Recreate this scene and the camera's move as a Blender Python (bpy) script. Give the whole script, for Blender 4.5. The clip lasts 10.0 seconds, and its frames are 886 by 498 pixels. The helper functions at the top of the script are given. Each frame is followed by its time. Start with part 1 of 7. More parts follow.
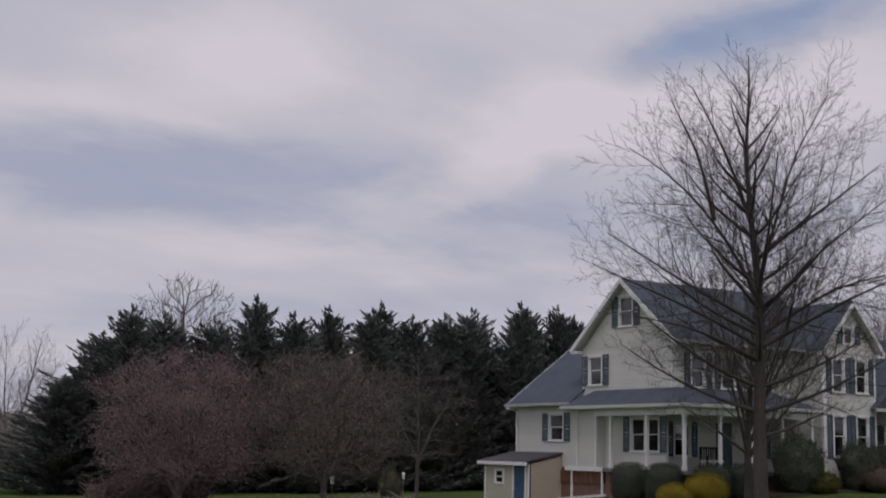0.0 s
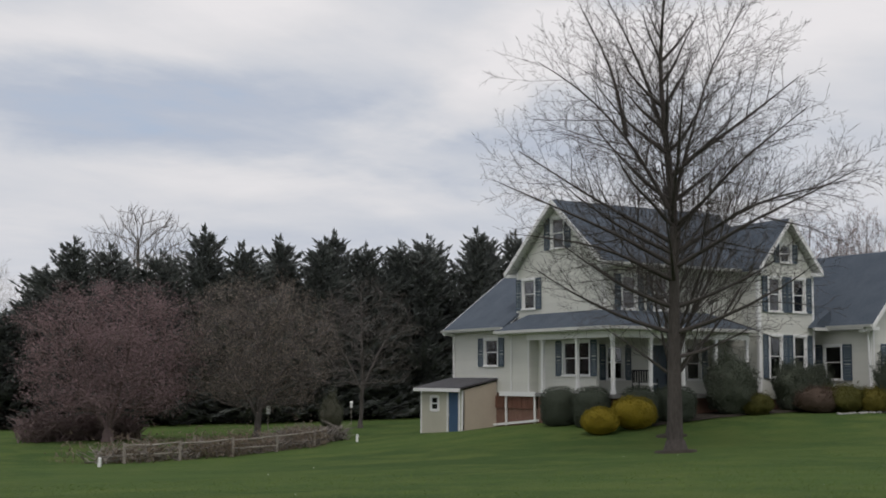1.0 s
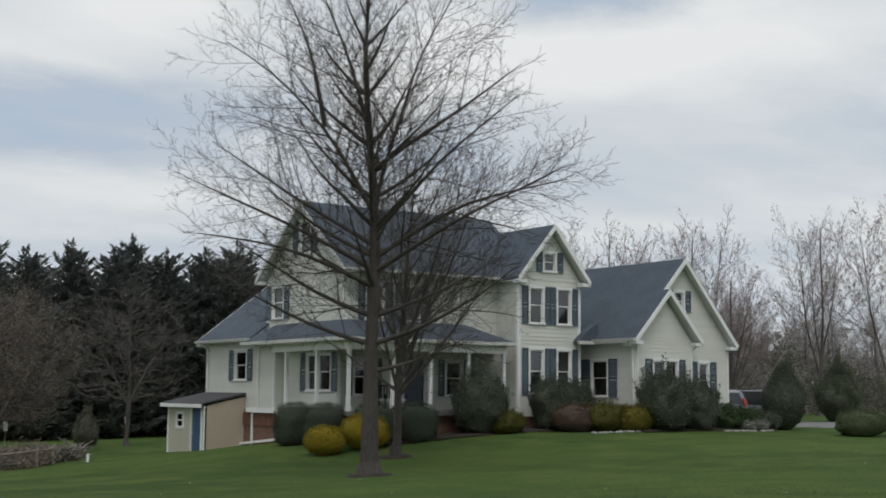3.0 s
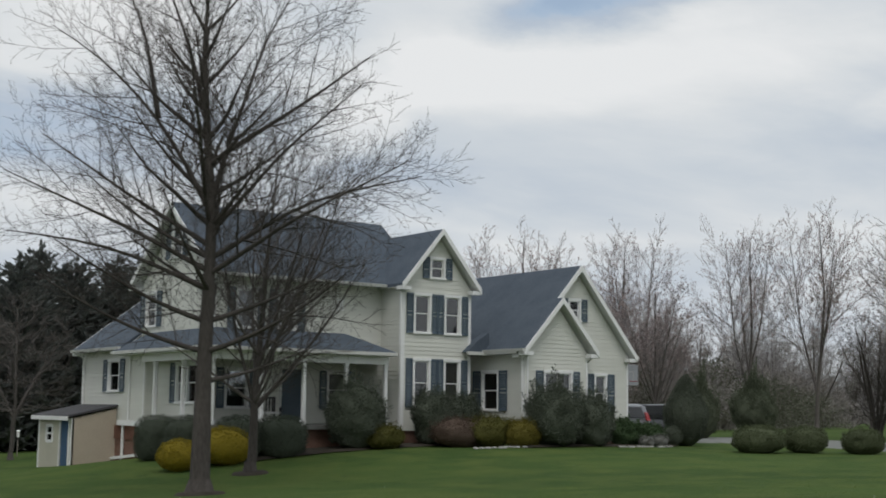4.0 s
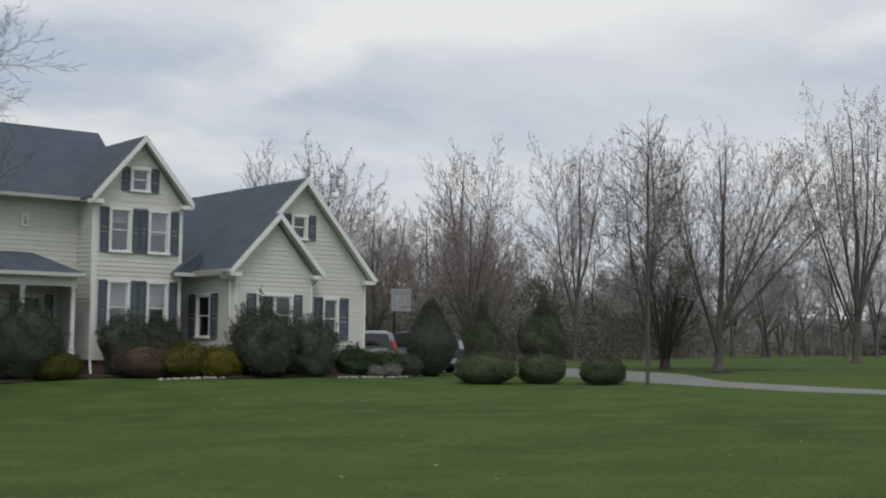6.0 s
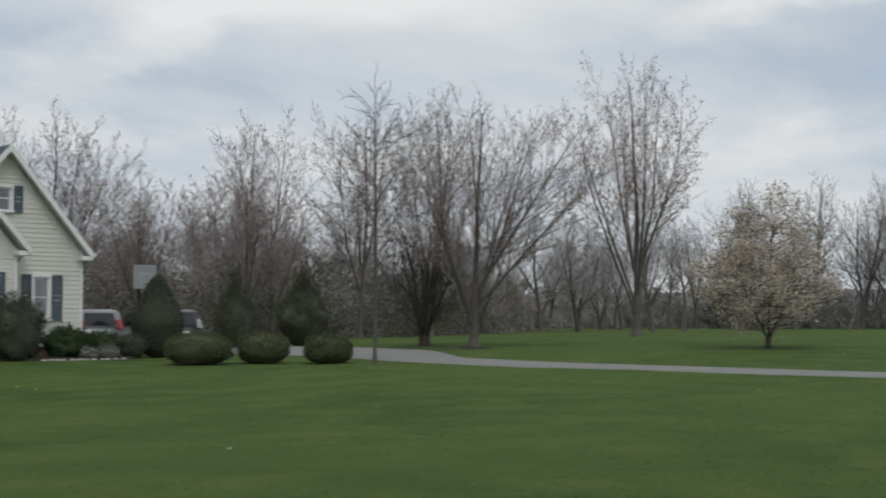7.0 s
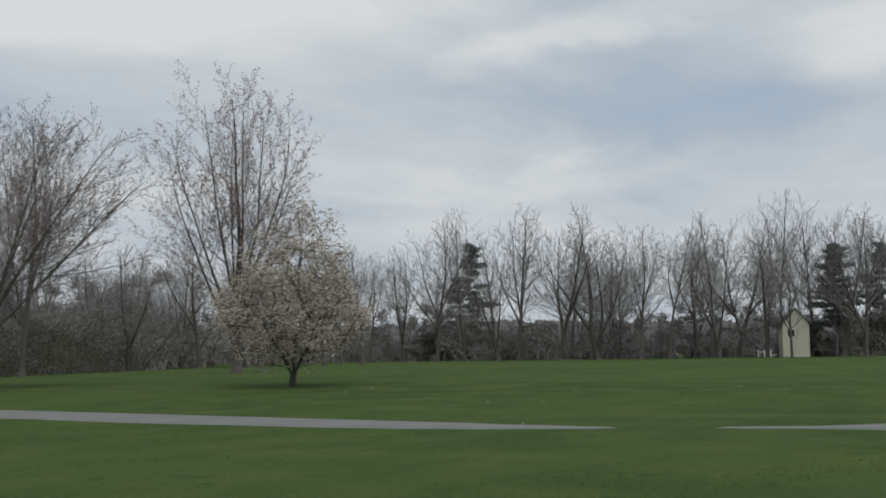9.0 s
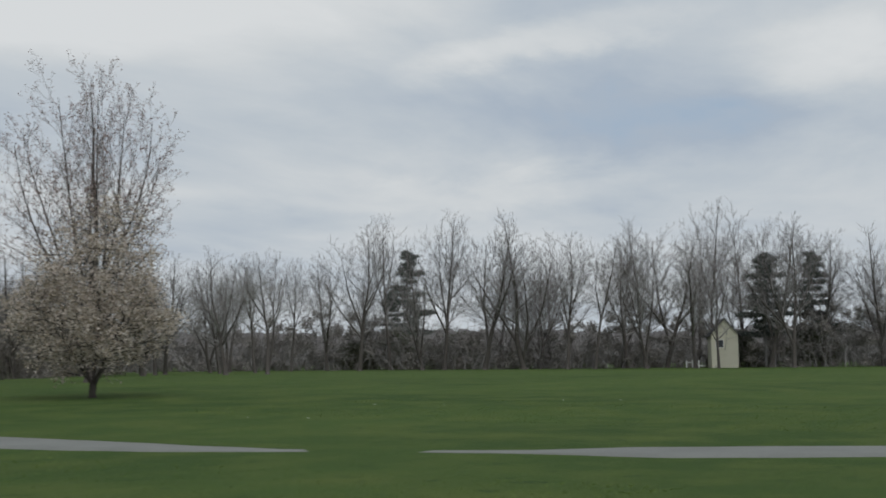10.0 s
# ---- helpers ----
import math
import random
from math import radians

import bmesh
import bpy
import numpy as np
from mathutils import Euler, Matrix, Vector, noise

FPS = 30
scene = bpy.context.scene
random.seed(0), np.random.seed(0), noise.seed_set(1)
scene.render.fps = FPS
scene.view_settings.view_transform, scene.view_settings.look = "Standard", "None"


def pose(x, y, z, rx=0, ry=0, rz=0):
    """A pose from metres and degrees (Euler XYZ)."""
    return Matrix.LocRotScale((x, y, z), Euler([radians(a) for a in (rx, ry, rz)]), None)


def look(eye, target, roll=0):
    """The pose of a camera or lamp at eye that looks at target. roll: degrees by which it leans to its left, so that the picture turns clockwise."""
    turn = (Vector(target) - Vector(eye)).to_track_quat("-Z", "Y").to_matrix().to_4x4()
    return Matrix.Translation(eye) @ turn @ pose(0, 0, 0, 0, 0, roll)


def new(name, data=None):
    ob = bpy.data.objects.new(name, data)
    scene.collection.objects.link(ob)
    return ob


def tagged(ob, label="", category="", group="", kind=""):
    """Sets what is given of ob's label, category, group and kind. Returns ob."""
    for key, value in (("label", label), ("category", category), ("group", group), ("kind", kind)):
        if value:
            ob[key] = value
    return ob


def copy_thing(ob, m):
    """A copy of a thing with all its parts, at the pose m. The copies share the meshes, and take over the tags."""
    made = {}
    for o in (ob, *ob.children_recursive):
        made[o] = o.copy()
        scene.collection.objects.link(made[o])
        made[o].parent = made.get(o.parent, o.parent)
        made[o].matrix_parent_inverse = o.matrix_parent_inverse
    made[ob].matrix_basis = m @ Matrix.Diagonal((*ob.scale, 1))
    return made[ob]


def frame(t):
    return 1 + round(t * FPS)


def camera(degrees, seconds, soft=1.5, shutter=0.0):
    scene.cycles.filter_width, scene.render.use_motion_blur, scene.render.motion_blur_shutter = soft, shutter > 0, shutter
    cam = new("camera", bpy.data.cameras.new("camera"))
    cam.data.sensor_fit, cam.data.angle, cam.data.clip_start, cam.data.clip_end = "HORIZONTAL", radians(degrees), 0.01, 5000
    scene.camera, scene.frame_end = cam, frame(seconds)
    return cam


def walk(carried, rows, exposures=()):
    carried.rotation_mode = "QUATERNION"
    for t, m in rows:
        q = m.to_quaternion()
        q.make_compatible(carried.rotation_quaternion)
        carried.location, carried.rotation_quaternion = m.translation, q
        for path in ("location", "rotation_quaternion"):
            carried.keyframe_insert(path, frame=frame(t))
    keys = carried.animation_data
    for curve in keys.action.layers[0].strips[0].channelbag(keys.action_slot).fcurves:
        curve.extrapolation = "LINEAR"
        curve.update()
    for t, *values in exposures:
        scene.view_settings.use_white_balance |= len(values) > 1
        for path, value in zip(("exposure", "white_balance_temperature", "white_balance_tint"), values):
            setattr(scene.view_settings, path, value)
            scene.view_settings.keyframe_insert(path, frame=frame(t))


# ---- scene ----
cam = camera(38.0, 10.0, soft=1.75, shutter=0.25)
PATH = [
    (0, (1.224, -1.033, 1.252), (2.21, 0.68, 1.564), 1.4),
    (0.5, (2.817, -1.139, 1.264), (3.815, 0.58, 1.483), 0.8),
    (1, (4.42, -1.19, 1.285), (5.424, 0.528, 1.487), 0.3),
    (1.5, (6.104, -1.252, 1.314), (7.148, 0.44, 1.533), 0.8),
    (2, (7.922, -1.285, 1.345), (8.982, 0.398, 1.559), 0.7),
    (2.5, (9.851, -1.275, 1.356), (10.952, 0.381, 1.568), 0.7),
    (2.7, (10.665, -1.26, 1.356), (11.78, 0.387, 1.572), 0.6),
    (3.8, (15.419, -1.144, 1.352), (16.577, 0.467, 1.601), 0.8),
    (4, (16.329, -1.161, 1.351), (17.491, 0.448, 1.599), 0.8),
    (4.5, (18.723, -1.311, 1.34), (19.913, 0.276, 1.596), 1.1),
    (5, (21.169, -1.564, 1.331), (22.379, 0.007, 1.589), 1.1),
    (5.2, (22.166, -1.693, 1.327), (23.377, -0.123, 1.588), 1.0),
    (6.3, (27.744, -2.534, 1.275), (28.994, -0.976, 1.38), 0.2),
    (6.5, (28.777, -2.713, 1.273), (30.061, -1.183, 1.378), -0.0),
    (7, (31.377, -3.259, 1.271), (32.77, -1.829, 1.383), -0.1),
    (7.5, (33.935, -3.923, 1.267), (35.422, -2.591, 1.395), -0.2),
    (8, (36.479, -4.651, 1.28), (38.035, -3.403, 1.429), -0.2),
    (8.5, (39.008, -5.406, 1.285), (40.606, -4.211, 1.434), -0.6),
    (9, (41.511, -6.156, 1.281), (43.13, -4.992, 1.442), -0.8),
    (9.5, (44.037, -6.948, 1.274), (45.664, -5.797, 1.438), -0.7),
    (10, (46.562, -7.756, 1.247), (48.215, -6.643, 1.421), -0.5),
]
EXPOSURE = [(0, -0.25, 6420, 25), (0.4, -0.05, 6480, 21), (0.9, 0.16, 6580, 15), (1.6, 0.20, 6500, 10), (2.4, 0.20, 6460, 9), (7.6, 0.17, 6440, 9), (8.5, 0.02, 6380, 8), (10, -0.02, 6360, 8)]
walk(cam, [(t, look(eye, target, roll)) for t, eye, target, roll in PATH], EXPOSURE)

# ---- light ----
world = bpy.data.worlds.new("sky")
scene.world = world
world.use_nodes = True


# the cloud banks of that day: bearing, height, half width, half height, slant (degrees), lightness
BANKS = [
    (18.5, 16.8, 5.0, 2.0, 0, 0.42), (13, 14.2, 8, 1.4, 0, 0.26), (34, 14.8, 5.5, 2.0, 12, 0.42), (30, 12.0, 4.5, 1.5, 15, 0.36),
    (18, 11.3, 10.5, 1.7, -5, -0.58), (32, 9.8, 5, 1.0, 0, -0.28), (24, 8.6, 7, 1.0, 0, 0.14), (44, 18.4, 5.5, 1.5, 10, -0.75),
    (49, 15.6, 8, 2.2, 0, 0.42), (39, 14.6, 5, 1.8, 0, 0.34), (54, 11.6, 5, 1.5, 0, -0.14), (64, 10.6, 11, 2.4, 0, -0.42),
    (61.5, 13.9, 5.5, 0.9, 20, 0.36), (73, 13.4, 5, 1.7, 10, 0.36), (56, 7.4, 10, 0.9, 0, 0.22), (46, 6.0, 5, 1.4, 0, -0.25),
]


def build_sky():
    nt = world.node_tree
    nt.nodes.clear()
    out = nt.nodes.new("ShaderNodeOutputWorld")
    bg = nt.nodes.new("ShaderNodeBackground")
    sky = nt.nodes.new("ShaderNodeTexSky")
    sky.sky_type = "NISHITA"
    sky.sun_disc = False
    sky.sun_elevation, sky.sun_rotation = radians(40), radians(200)
    tc = nt.nodes.new("ShaderNodeTexCoord")
    sep = nt.nodes.new("ShaderNodeSeparateXYZ")
    nt.links.new(tc.outputs["Generated"], sep.inputs[0])

    def calc(kind, a, b=None):
        n = nt.nodes.new("ShaderNodeMath")
        n.operation = kind
        for sock, v in zip(n.inputs, (a, b)):
            if isinstance(v, (int, float)):
                sock.default_value = v
            elif v is not None:
                nt.links.new(v, sock)
        return n.outputs[0]

    def vec(kind, a, b):
        n = nt.nodes.new("ShaderNodeVectorMath")
        n.operation = kind
        for sock, v in zip(n.inputs, (a, b)):
            if isinstance(v, tuple):
                sock.default_value = v
            else:
                nt.links.new(v, sock)
        return n.outputs[0]

    def triple(x, y, z):
        n = nt.nodes.new("ShaderNodeCombineXYZ")
        for sock, v in zip(n.inputs, (x, y, z)):
            if isinstance(v, (int, float)):
                sock.default_value = v
            else:
                nt.links.new(v, sock)
        return n.outputs[0]

    def ramp(v, a, b, lo=0.0, hi=1.0):
        n = nt.nodes.new("ShaderNodeMapRange")
        n.interpolation_type = "SMOOTHSTEP"
        for sock, w in zip(n.inputs[1:5], (a, b, lo, hi)):
            sock.default_value = w
        nt.links.new(v, n.inputs[0])
        return n.outputs[0]

    def mix(fac, a, b):
        m = nt.nodes.new("ShaderNodeMix")
        m.data_type = "RGBA"
        nt.links.new(fac, m.inputs[0])
        for sock, v in ((m.inputs[6], a), (m.inputs[7], b)):
            if isinstance(v, tuple):
                sock.default_value = (*v, 1)
            else:
                nt.links.new(v, sock)
        return m.outputs[2]

    # cloud deck: the direction falls on a flat layer, so that clouds bunch towards the horizon
    high = calc("MAXIMUM", calc("ADD", sep.outputs[2], 0.16), 0.05)
    deck = vec("DIVIDE", tc.outputs["Generated"], triple(high, high, high))

    def billow(scale, detail, rough, offset, squash=(1, 1, 1)):
        mp = nt.nodes.new("ShaderNodeMapping")
        mp.inputs["Location"].default_value = offset
        mp.inputs["Rotation"].default_value = (0, 0, radians(-35))
        mp.inputs["Scale"].default_value = squash
        nt.links.new(deck, mp.inputs[0])
        nz = nt.nodes.new("ShaderNodeTexNoise")
        nz.inputs["Scale"].default_value, nz.inputs["Detail"].default_value, nz.inputs["Roughness"].default_value = scale, detail, rough
        nz.inputs["Distortion"].default_value = 0.3
        nt.links.new(mp.outputs[0], nz.inputs["Vector"])
        return nz

    bearing = calc("MULTIPLY", calc("ARCTAN2", sep.outputs[0], sep.outputs[1]), 57.3)
    rise = calc("MULTIPLY", calc("ARCSINE", sep.outputs[2]), 57.3)
    wisp = vec("SUBTRACT", billow(1.1, 7, 0.6, (2.0, 0.3, 1)).outputs["Color"], (0.5, 0.5, 0.5))
    place = vec("ADD", triple(bearing, rise, 0.0), vec("MULTIPLY", wisp, (16.0, 5.5, 0.0)))
    light = calc("MULTIPLY", calc("SUBTRACT", billow(1.2, 8, 0.56, (5.2, 1.1, 2), (0.8, 1.25, 1)).outputs["Fac"], 0.5), 1.5)
    light = calc("ADD", light, 0.57)
    for x, y, rx, ry, slant, much in BANKS:
        mp = nt.nodes.new("ShaderNodeMapping")
        mp.vector_type = "TEXTURE"
        mp.inputs["Location"].default_value = (x, y, 0)
        mp.inputs["Rotation"].default_value = (0, 0, radians(slant))
        mp.inputs["Scale"].default_value = (rx, ry, 1)
        nt.links.new(place, mp.inputs[0])
        n = nt.nodes.new("ShaderNodeVectorMath")
        n.operation = "LENGTH"
        nt.links.new(mp.outputs[0], n.inputs[0])
        light = calc("ADD", light, ramp(n.outputs["Value"], 0.15, 1.5, much, 0.0))
    tone = nt.nodes.new("ShaderNodeValToRGB")
    els = tone.color_ramp.elements
    shades = ((0.0, (0.42, 0.52, 0.65)), (0.2, (0.47, 0.535, 0.625)), (0.5, (0.595, 0.64, 0.69)), (0.78, (0.72, 0.74, 0.758)), (1.0, (0.805, 0.812, 0.82)))
    while len(els) < len(shades):
        els.new(0.5)
    for e, (at, c) in zip(els, shades):
        e.position, e.color = at, (*c, 1)
    nt.links.new(light, tone.inputs[0])
    dim = nt.nodes.new("ShaderNodeVectorMath")
    dim.operation = "SCALE"
    dim.inputs[3].default_value = 0.10
    nt.links.new(sky.outputs[0], dim.inputs[0])
    cover = mix(ramp(light, -0.25, 0.15, 0.55, 1.0), dim.outputs[0], tone.outputs[0])
    low = mix(ramp(rise, 8.0, 0.0, 0.0, 0.6), cover, (0.64, 0.675, 0.72))
    nt.links.new(low, bg.inputs[0])
    bg.inputs[1].default_value = 0.86
    nt.links.new(bg.outputs[0], out.inputs[0])


build_sky()
sun = new("sun", bpy.data.lights.new("sun", "SUN"))
sun.data.energy, sun.data.angle, sun.data.color = 1.1, radians(30), (1.0, 0.97, 0.93)
sun.matrix_world = look((-15, -22, 44), (0, 0, 0))


# ---- materials ----
def material(name, a, b, scale=4.0, rough=0.8, bump=0.0, bump_scale=40.0, fine=0.5, metal=0.0, spec=0.3, per=0.0, coords="Object", stretch=(1, 1, 1)):
    """Two colours mixed by a large and a small noise, with fine relief; per: lightness that varies from object to object."""
    m = bpy.data.materials.new(name)
    m.use_nodes = True
    nt = m.node_tree
    bsdf = nt.nodes["Principled BSDF"]
    bsdf.inputs["Roughness"].default_value = rough
    bsdf.inputs["Metallic"].default_value = metal
    bsdf.inputs["Specular IOR Level"].default_value = spec
    tc = nt.nodes.new("ShaderNodeTexCoord")
    mp = nt.nodes.new("ShaderNodeMapping")
    mp.inputs["Scale"].default_value = stretch
    nt.links.new(tc.outputs[coords], mp.inputs[0])
    big = nt.nodes.new("ShaderNodeTexNoise")
    big.inputs["Scale"].default_value, big.inputs["Detail"].default_value = scale, 3
    small = nt.nodes.new("ShaderNodeTexNoise")
    small.inputs["Scale"].default_value, small.inputs["Detail"].default_value = bump_scale, 4
    for n in (big, small):
        nt.links.new(mp.outputs[0], n.inputs["Vector"])
    mx = nt.nodes.new("ShaderNodeMix")
    mx.inputs[0].default_value = fine
    nt.links.new(big.outputs["Fac"], mx.inputs[2])
    nt.links.new(small.outputs["Fac"], mx.inputs[3])
    ramp = nt.nodes.new("ShaderNodeMapRange")
    ramp.inputs[1].default_value, ramp.inputs[2].default_value = 0.32, 0.68
    nt.links.new(mx.outputs[0], ramp.inputs[0])
    col = nt.nodes.new("ShaderNodeMix")
    col.data_type = "RGBA"
    col.inputs[6].default_value, col.inputs[7].default_value = (*a, 1), (*b, 1)
    nt.links.new(ramp.outputs[0], col.inputs[0])
    last = col.outputs[2]
    if per:
        info = nt.nodes.new("ShaderNodeObjectInfo")
        pr = nt.nodes.new("ShaderNodeMapRange")
        pr.inputs[3].default_value, pr.inputs[4].default_value = 1 - per, 1 + per
        nt.links.new(info.outputs["Random"], pr.inputs[0])
        sc = nt.nodes.new("ShaderNodeVectorMath")
        sc.operation = "SCALE"
        nt.links.new(last, sc.inputs[0])
        nt.links.new(pr.outputs[0], sc.inputs[3])
        last = sc.outputs[0]
    nt.links.new(last, bsdf.inputs["Base Color"])
    if bump:
        bp = nt.nodes.new("ShaderNodeBump")
        bp.inputs["Strength"].default_value = bump
        bp.inputs["Distance"].default_value = 0.02
        nt.links.new(small.outputs["Fac"], bp.inputs["Height"])
        nt.links.new(bp.outputs[0], bsdf.inputs["Normal"])
    return m


def leafy(name, colours, rough=0.7, through_light=0.25):
    """Foliage whose colour varies from leaf to leaf."""
    m = bpy.data.materials.new(name)
    m.use_nodes = True
    nt = m.node_tree
    bsdf = nt.nodes["Principled BSDF"]
    bsdf.inputs["Roughness"].default_value = rough
    bsdf.inputs["Specular IOR Level"].default_value = 0.2
    geo = nt.nodes.new("ShaderNodeNewGeometry")
    ramp = nt.nodes.new("ShaderNodeValToRGB")
    els = ramp.color_ramp.elements
    while len(els) < len(colours):
        els.new(0.5)
    for i, c in enumerate(colours):
        els[i].position = i / (len(colours) - 1)
        els[i].color = (*c, 1)
    nt.links.new(geo.outputs["Random Per Island"], ramp.inputs[0])
    nt.links.new(ramp.outputs[0], bsdf.inputs["Base Color"])
    if through_light:
        tr = nt.nodes.new("ShaderNodeBsdfTranslucent")
        nt.links.new(ramp.outputs[0], tr.inputs[0])
        ms = nt.nodes.new("ShaderNodeMixShader")
        ms.inputs[0].default_value = through_light
        nt.links.new(bsdf.outputs[0], ms.inputs[1])
        nt.links.new(tr.outputs[0], ms.inputs[2])
        nt.links.new(ms.outputs[0], nt.nodes["Material Output"].inputs[0])
    return m


def lawn_material():
    """Mown grass: broad tone, patches of yellow and dark clover, fine blades."""
    m = bpy.data.materials.new("spring_lawn")
    m.use_nodes = True
    nt = m.node_tree
    bsdf = nt.nodes["Principled BSDF"]
    bsdf.inputs["Roughness"].default_value = 0.95
    bsdf.inputs["Specular IOR Level"].default_value = 0.08
    tc = nt.nodes.new("ShaderNodeTexCoord")

    def field(scale, detail, lo, hi, rough=0.55):
        nz = nt.nodes.new("ShaderNodeTexNoise")
        nz.inputs["Scale"].default_value, nz.inputs["Detail"].default_value, nz.inputs["Roughness"].default_value = scale, detail, rough
        nt.links.new(tc.outputs["Object"], nz.inputs["Vector"])
        mr = nt.nodes.new("ShaderNodeMapRange")
        mr.inputs[1].default_value, mr.inputs[2].default_value = lo, hi
        nt.links.new(nz.outputs["Fac"], mr.inputs[0])
        return mr.outputs[0], nz.outputs["Fac"]

    def mix(fac, a, b):
        mx = nt.nodes.new("ShaderNodeMix")
        mx.data_type = "RGBA"
        nt.links.new(fac, mx.inputs[0])
        for sock, c in ((mx.inputs[6], a), (mx.inputs[7], b)):
            if isinstance(c, tuple):
                sock.default_value = (*c, 1)
            else:
                nt.links.new(c, sock)
        return mx.outputs[2]

    broad, _ = field(0.10, 4, 0.36, 0.64)
    patch, _ = field(0.55, 5, 0.42, 0.70)
    spots, _ = field(1.7, 4, 0.60, 0.74)
    blades, raw = field(26.0, 5, 0.28, 0.72, 0.7)
    base = mix(broad, (0.047, 0.082, 0.023), (0.067, 0.108, 0.029))
    base = mix(patch, base, (0.090, 0.122, 0.034))
    base = mix(spots, base, (0.040, 0.072, 0.023))
    fine = mix(blades, (0.68, 0.68, 0.68), (1.28, 1.28, 1.28))
    mul = nt.nodes.new("ShaderNodeVectorMath")
    mul.operation = "MULTIPLY"
    nt.links.new(base, mul.inputs[0])
    nt.links.new(fine, mul.inputs[1])
    nt.links.new(mul.outputs[0], bsdf.inputs["Base Color"])
    bp = nt.nodes.new("ShaderNodeBump")
    bp.inputs["Strength"].default_value, bp.inputs["Distance"].default_value = 0.7, 0.04
    nt.links.new(raw, bp.inputs["Height"])
    nt.links.new(bp.outputs[0], bsdf.inputs["Normal"])
    return m


SIDING = material("cream_vinyl_siding", (0.585, 0.585, 0.53), (0.65, 0.65, 0.595), 0.6, 0.5, 0.1, 30, 0.4, per=0.03)
GUTTER = material("off_white_gutter", (0.50, 0.50, 0.475), (0.58, 0.58, 0.55), 1.5, 0.45, 0.05, 25)
BARK_BUD = material("pinkish_grey_bark", (0.155, 0.138, 0.132), (0.24, 0.216, 0.208), 3.0, 0.95, 0.6, 18, 0.6, stretch=(1, 1, 0.3))
TRIM = material("white_trim_paint", (0.72, 0.72, 0.70), (0.80, 0.80, 0.79), 1.2, 0.45, 0.05, 25)
SHUTTER = material("dusty_blue_shutter_paint", (0.070, 0.096, 0.122), (0.095, 0.126, 0.155), 2.0, 0.5, 0.1, 30)
ROOF = material("blue_grey_shingle", (0.055, 0.071, 0.092), (0.092, 0.11, 0.135), 1.5, 0.9, 0.6, 22, 0.6)
ROOF_BROWN = material("weathered_brown_shingle", (0.05, 0.05, 0.055), (0.085, 0.082, 0.085), 1.5, 0.9, 0.6, 22, 0.6)
BARK = material("grey_brown_bark", (0.042, 0.036, 0.032), (0.090, 0.079, 0.071), 3.0, 0.95, 0.8, 18, 0.6, stretch=(1, 1, 0.3))
BARK_PALE = material("pale_grey_bark", (0.09, 0.08, 0.07), (0.19, 0.17, 0.152), 3.0, 0.95, 0.8, 18, 0.6, stretch=(1, 1, 0.3))
CEDAR = leafy("dark_conifer_foliage", [(0.102, 0.112, 0.106), (0.114, 0.124, 0.116), (0.126, 0.136, 0.122), (0.106, 0.118, 0.110)])
DRY_BRUSH = leafy("dry_straw_brush", [(0.13, 0.10, 0.075), (0.18, 0.14, 0.105), (0.24, 0.19, 0.145), (0.15, 0.12, 0.08)])
BARK_MID = material("mid_grey_bark", (0.075, 0.066, 0.06), (0.14, 0.124, 0.115), 3.0, 0.95, 0.7, 18, 0.6, stretch=(1, 1, 0.3))
RIDGE = material("distant_bare_woods", (0.10, 0.094, 0.093), (0.16, 0.15, 0.148), 0.12, 0.95, 0.6, 0.8, 0.6)
PURPLEBUD = leafy("purple_brown_buds", [(0.26, 0.205, 0.20), (0.32, 0.255, 0.25), (0.38, 0.31, 0.30)])
BRUSH = leafy("grey_brown_brush", [(0.23, 0.212, 0.20), (0.28, 0.258, 0.242), (0.33, 0.305, 0.285)])
YEW = leafy("clipped_evergreen_foliage", [(0.076, 0.087, 0.066), (0.085, 0.098, 0.073), (0.096, 0.111, 0.080), (0.081, 0.092, 0.069)])
GOLD = leafy("golden_evergreen_foliage", [(0.16, 0.13, 0.016), (0.24, 0.19, 0.02), (0.34, 0.26, 0.026), (0.20, 0.165, 0.022)])
REDBUD = leafy("dark_red_buds", [(0.20, 0.138, 0.144), (0.25, 0.172, 0.178), (0.30, 0.21, 0.214)])
BLOSSOM = leafy("white_pear_blossom", [(0.52, 0.45, 0.39), (0.62, 0.56, 0.50), (0.36, 0.30, 0.22), (0.55, 0.47, 0.42)])
GRASS = lawn_material()
BUD = leafy("pinkish_grey_buds", [(0.24, 0.165, 0.15), (0.34, 0.24, 0.22), (0.42, 0.33, 0.30), (0.29, 0.20, 0.185)])
BROWNBUD = leafy("brown_buds", [(0.20, 0.166, 0.142), (0.25, 0.206, 0.175), (0.30, 0.246, 0.208)])
BARK_RED = material("reddish_bark", (0.13, 0.094, 0.091), (0.19, 0.14, 0.134), 3.0, 0.95, 0.6, 18, 0.6)
BARK_FAR = material("grey_woodland_bark", (0.20, 0.188, 0.184), (0.31, 0.292, 0.288), 0.8, 0.95, 0.3, 9, 0.5, per=0.2)
BARK_WARM = material("brown_brush_bark", (0.17, 0.152, 0.134), (0.26, 0.232, 0.207), 0.3, 0.95, 0.3, 3, 0.5)
PINE = leafy("pine_needles", [(0.10, 0.114, 0.106), (0.116, 0.13, 0.12), (0.13, 0.146, 0.132)])
MURK = leafy("dull_olive_brown_leaves", [(0.088, 0.096, 0.064), (0.112, 0.116, 0.082), (0.135, 0.132, 0.098), (0.096, 0.108, 0.072)])
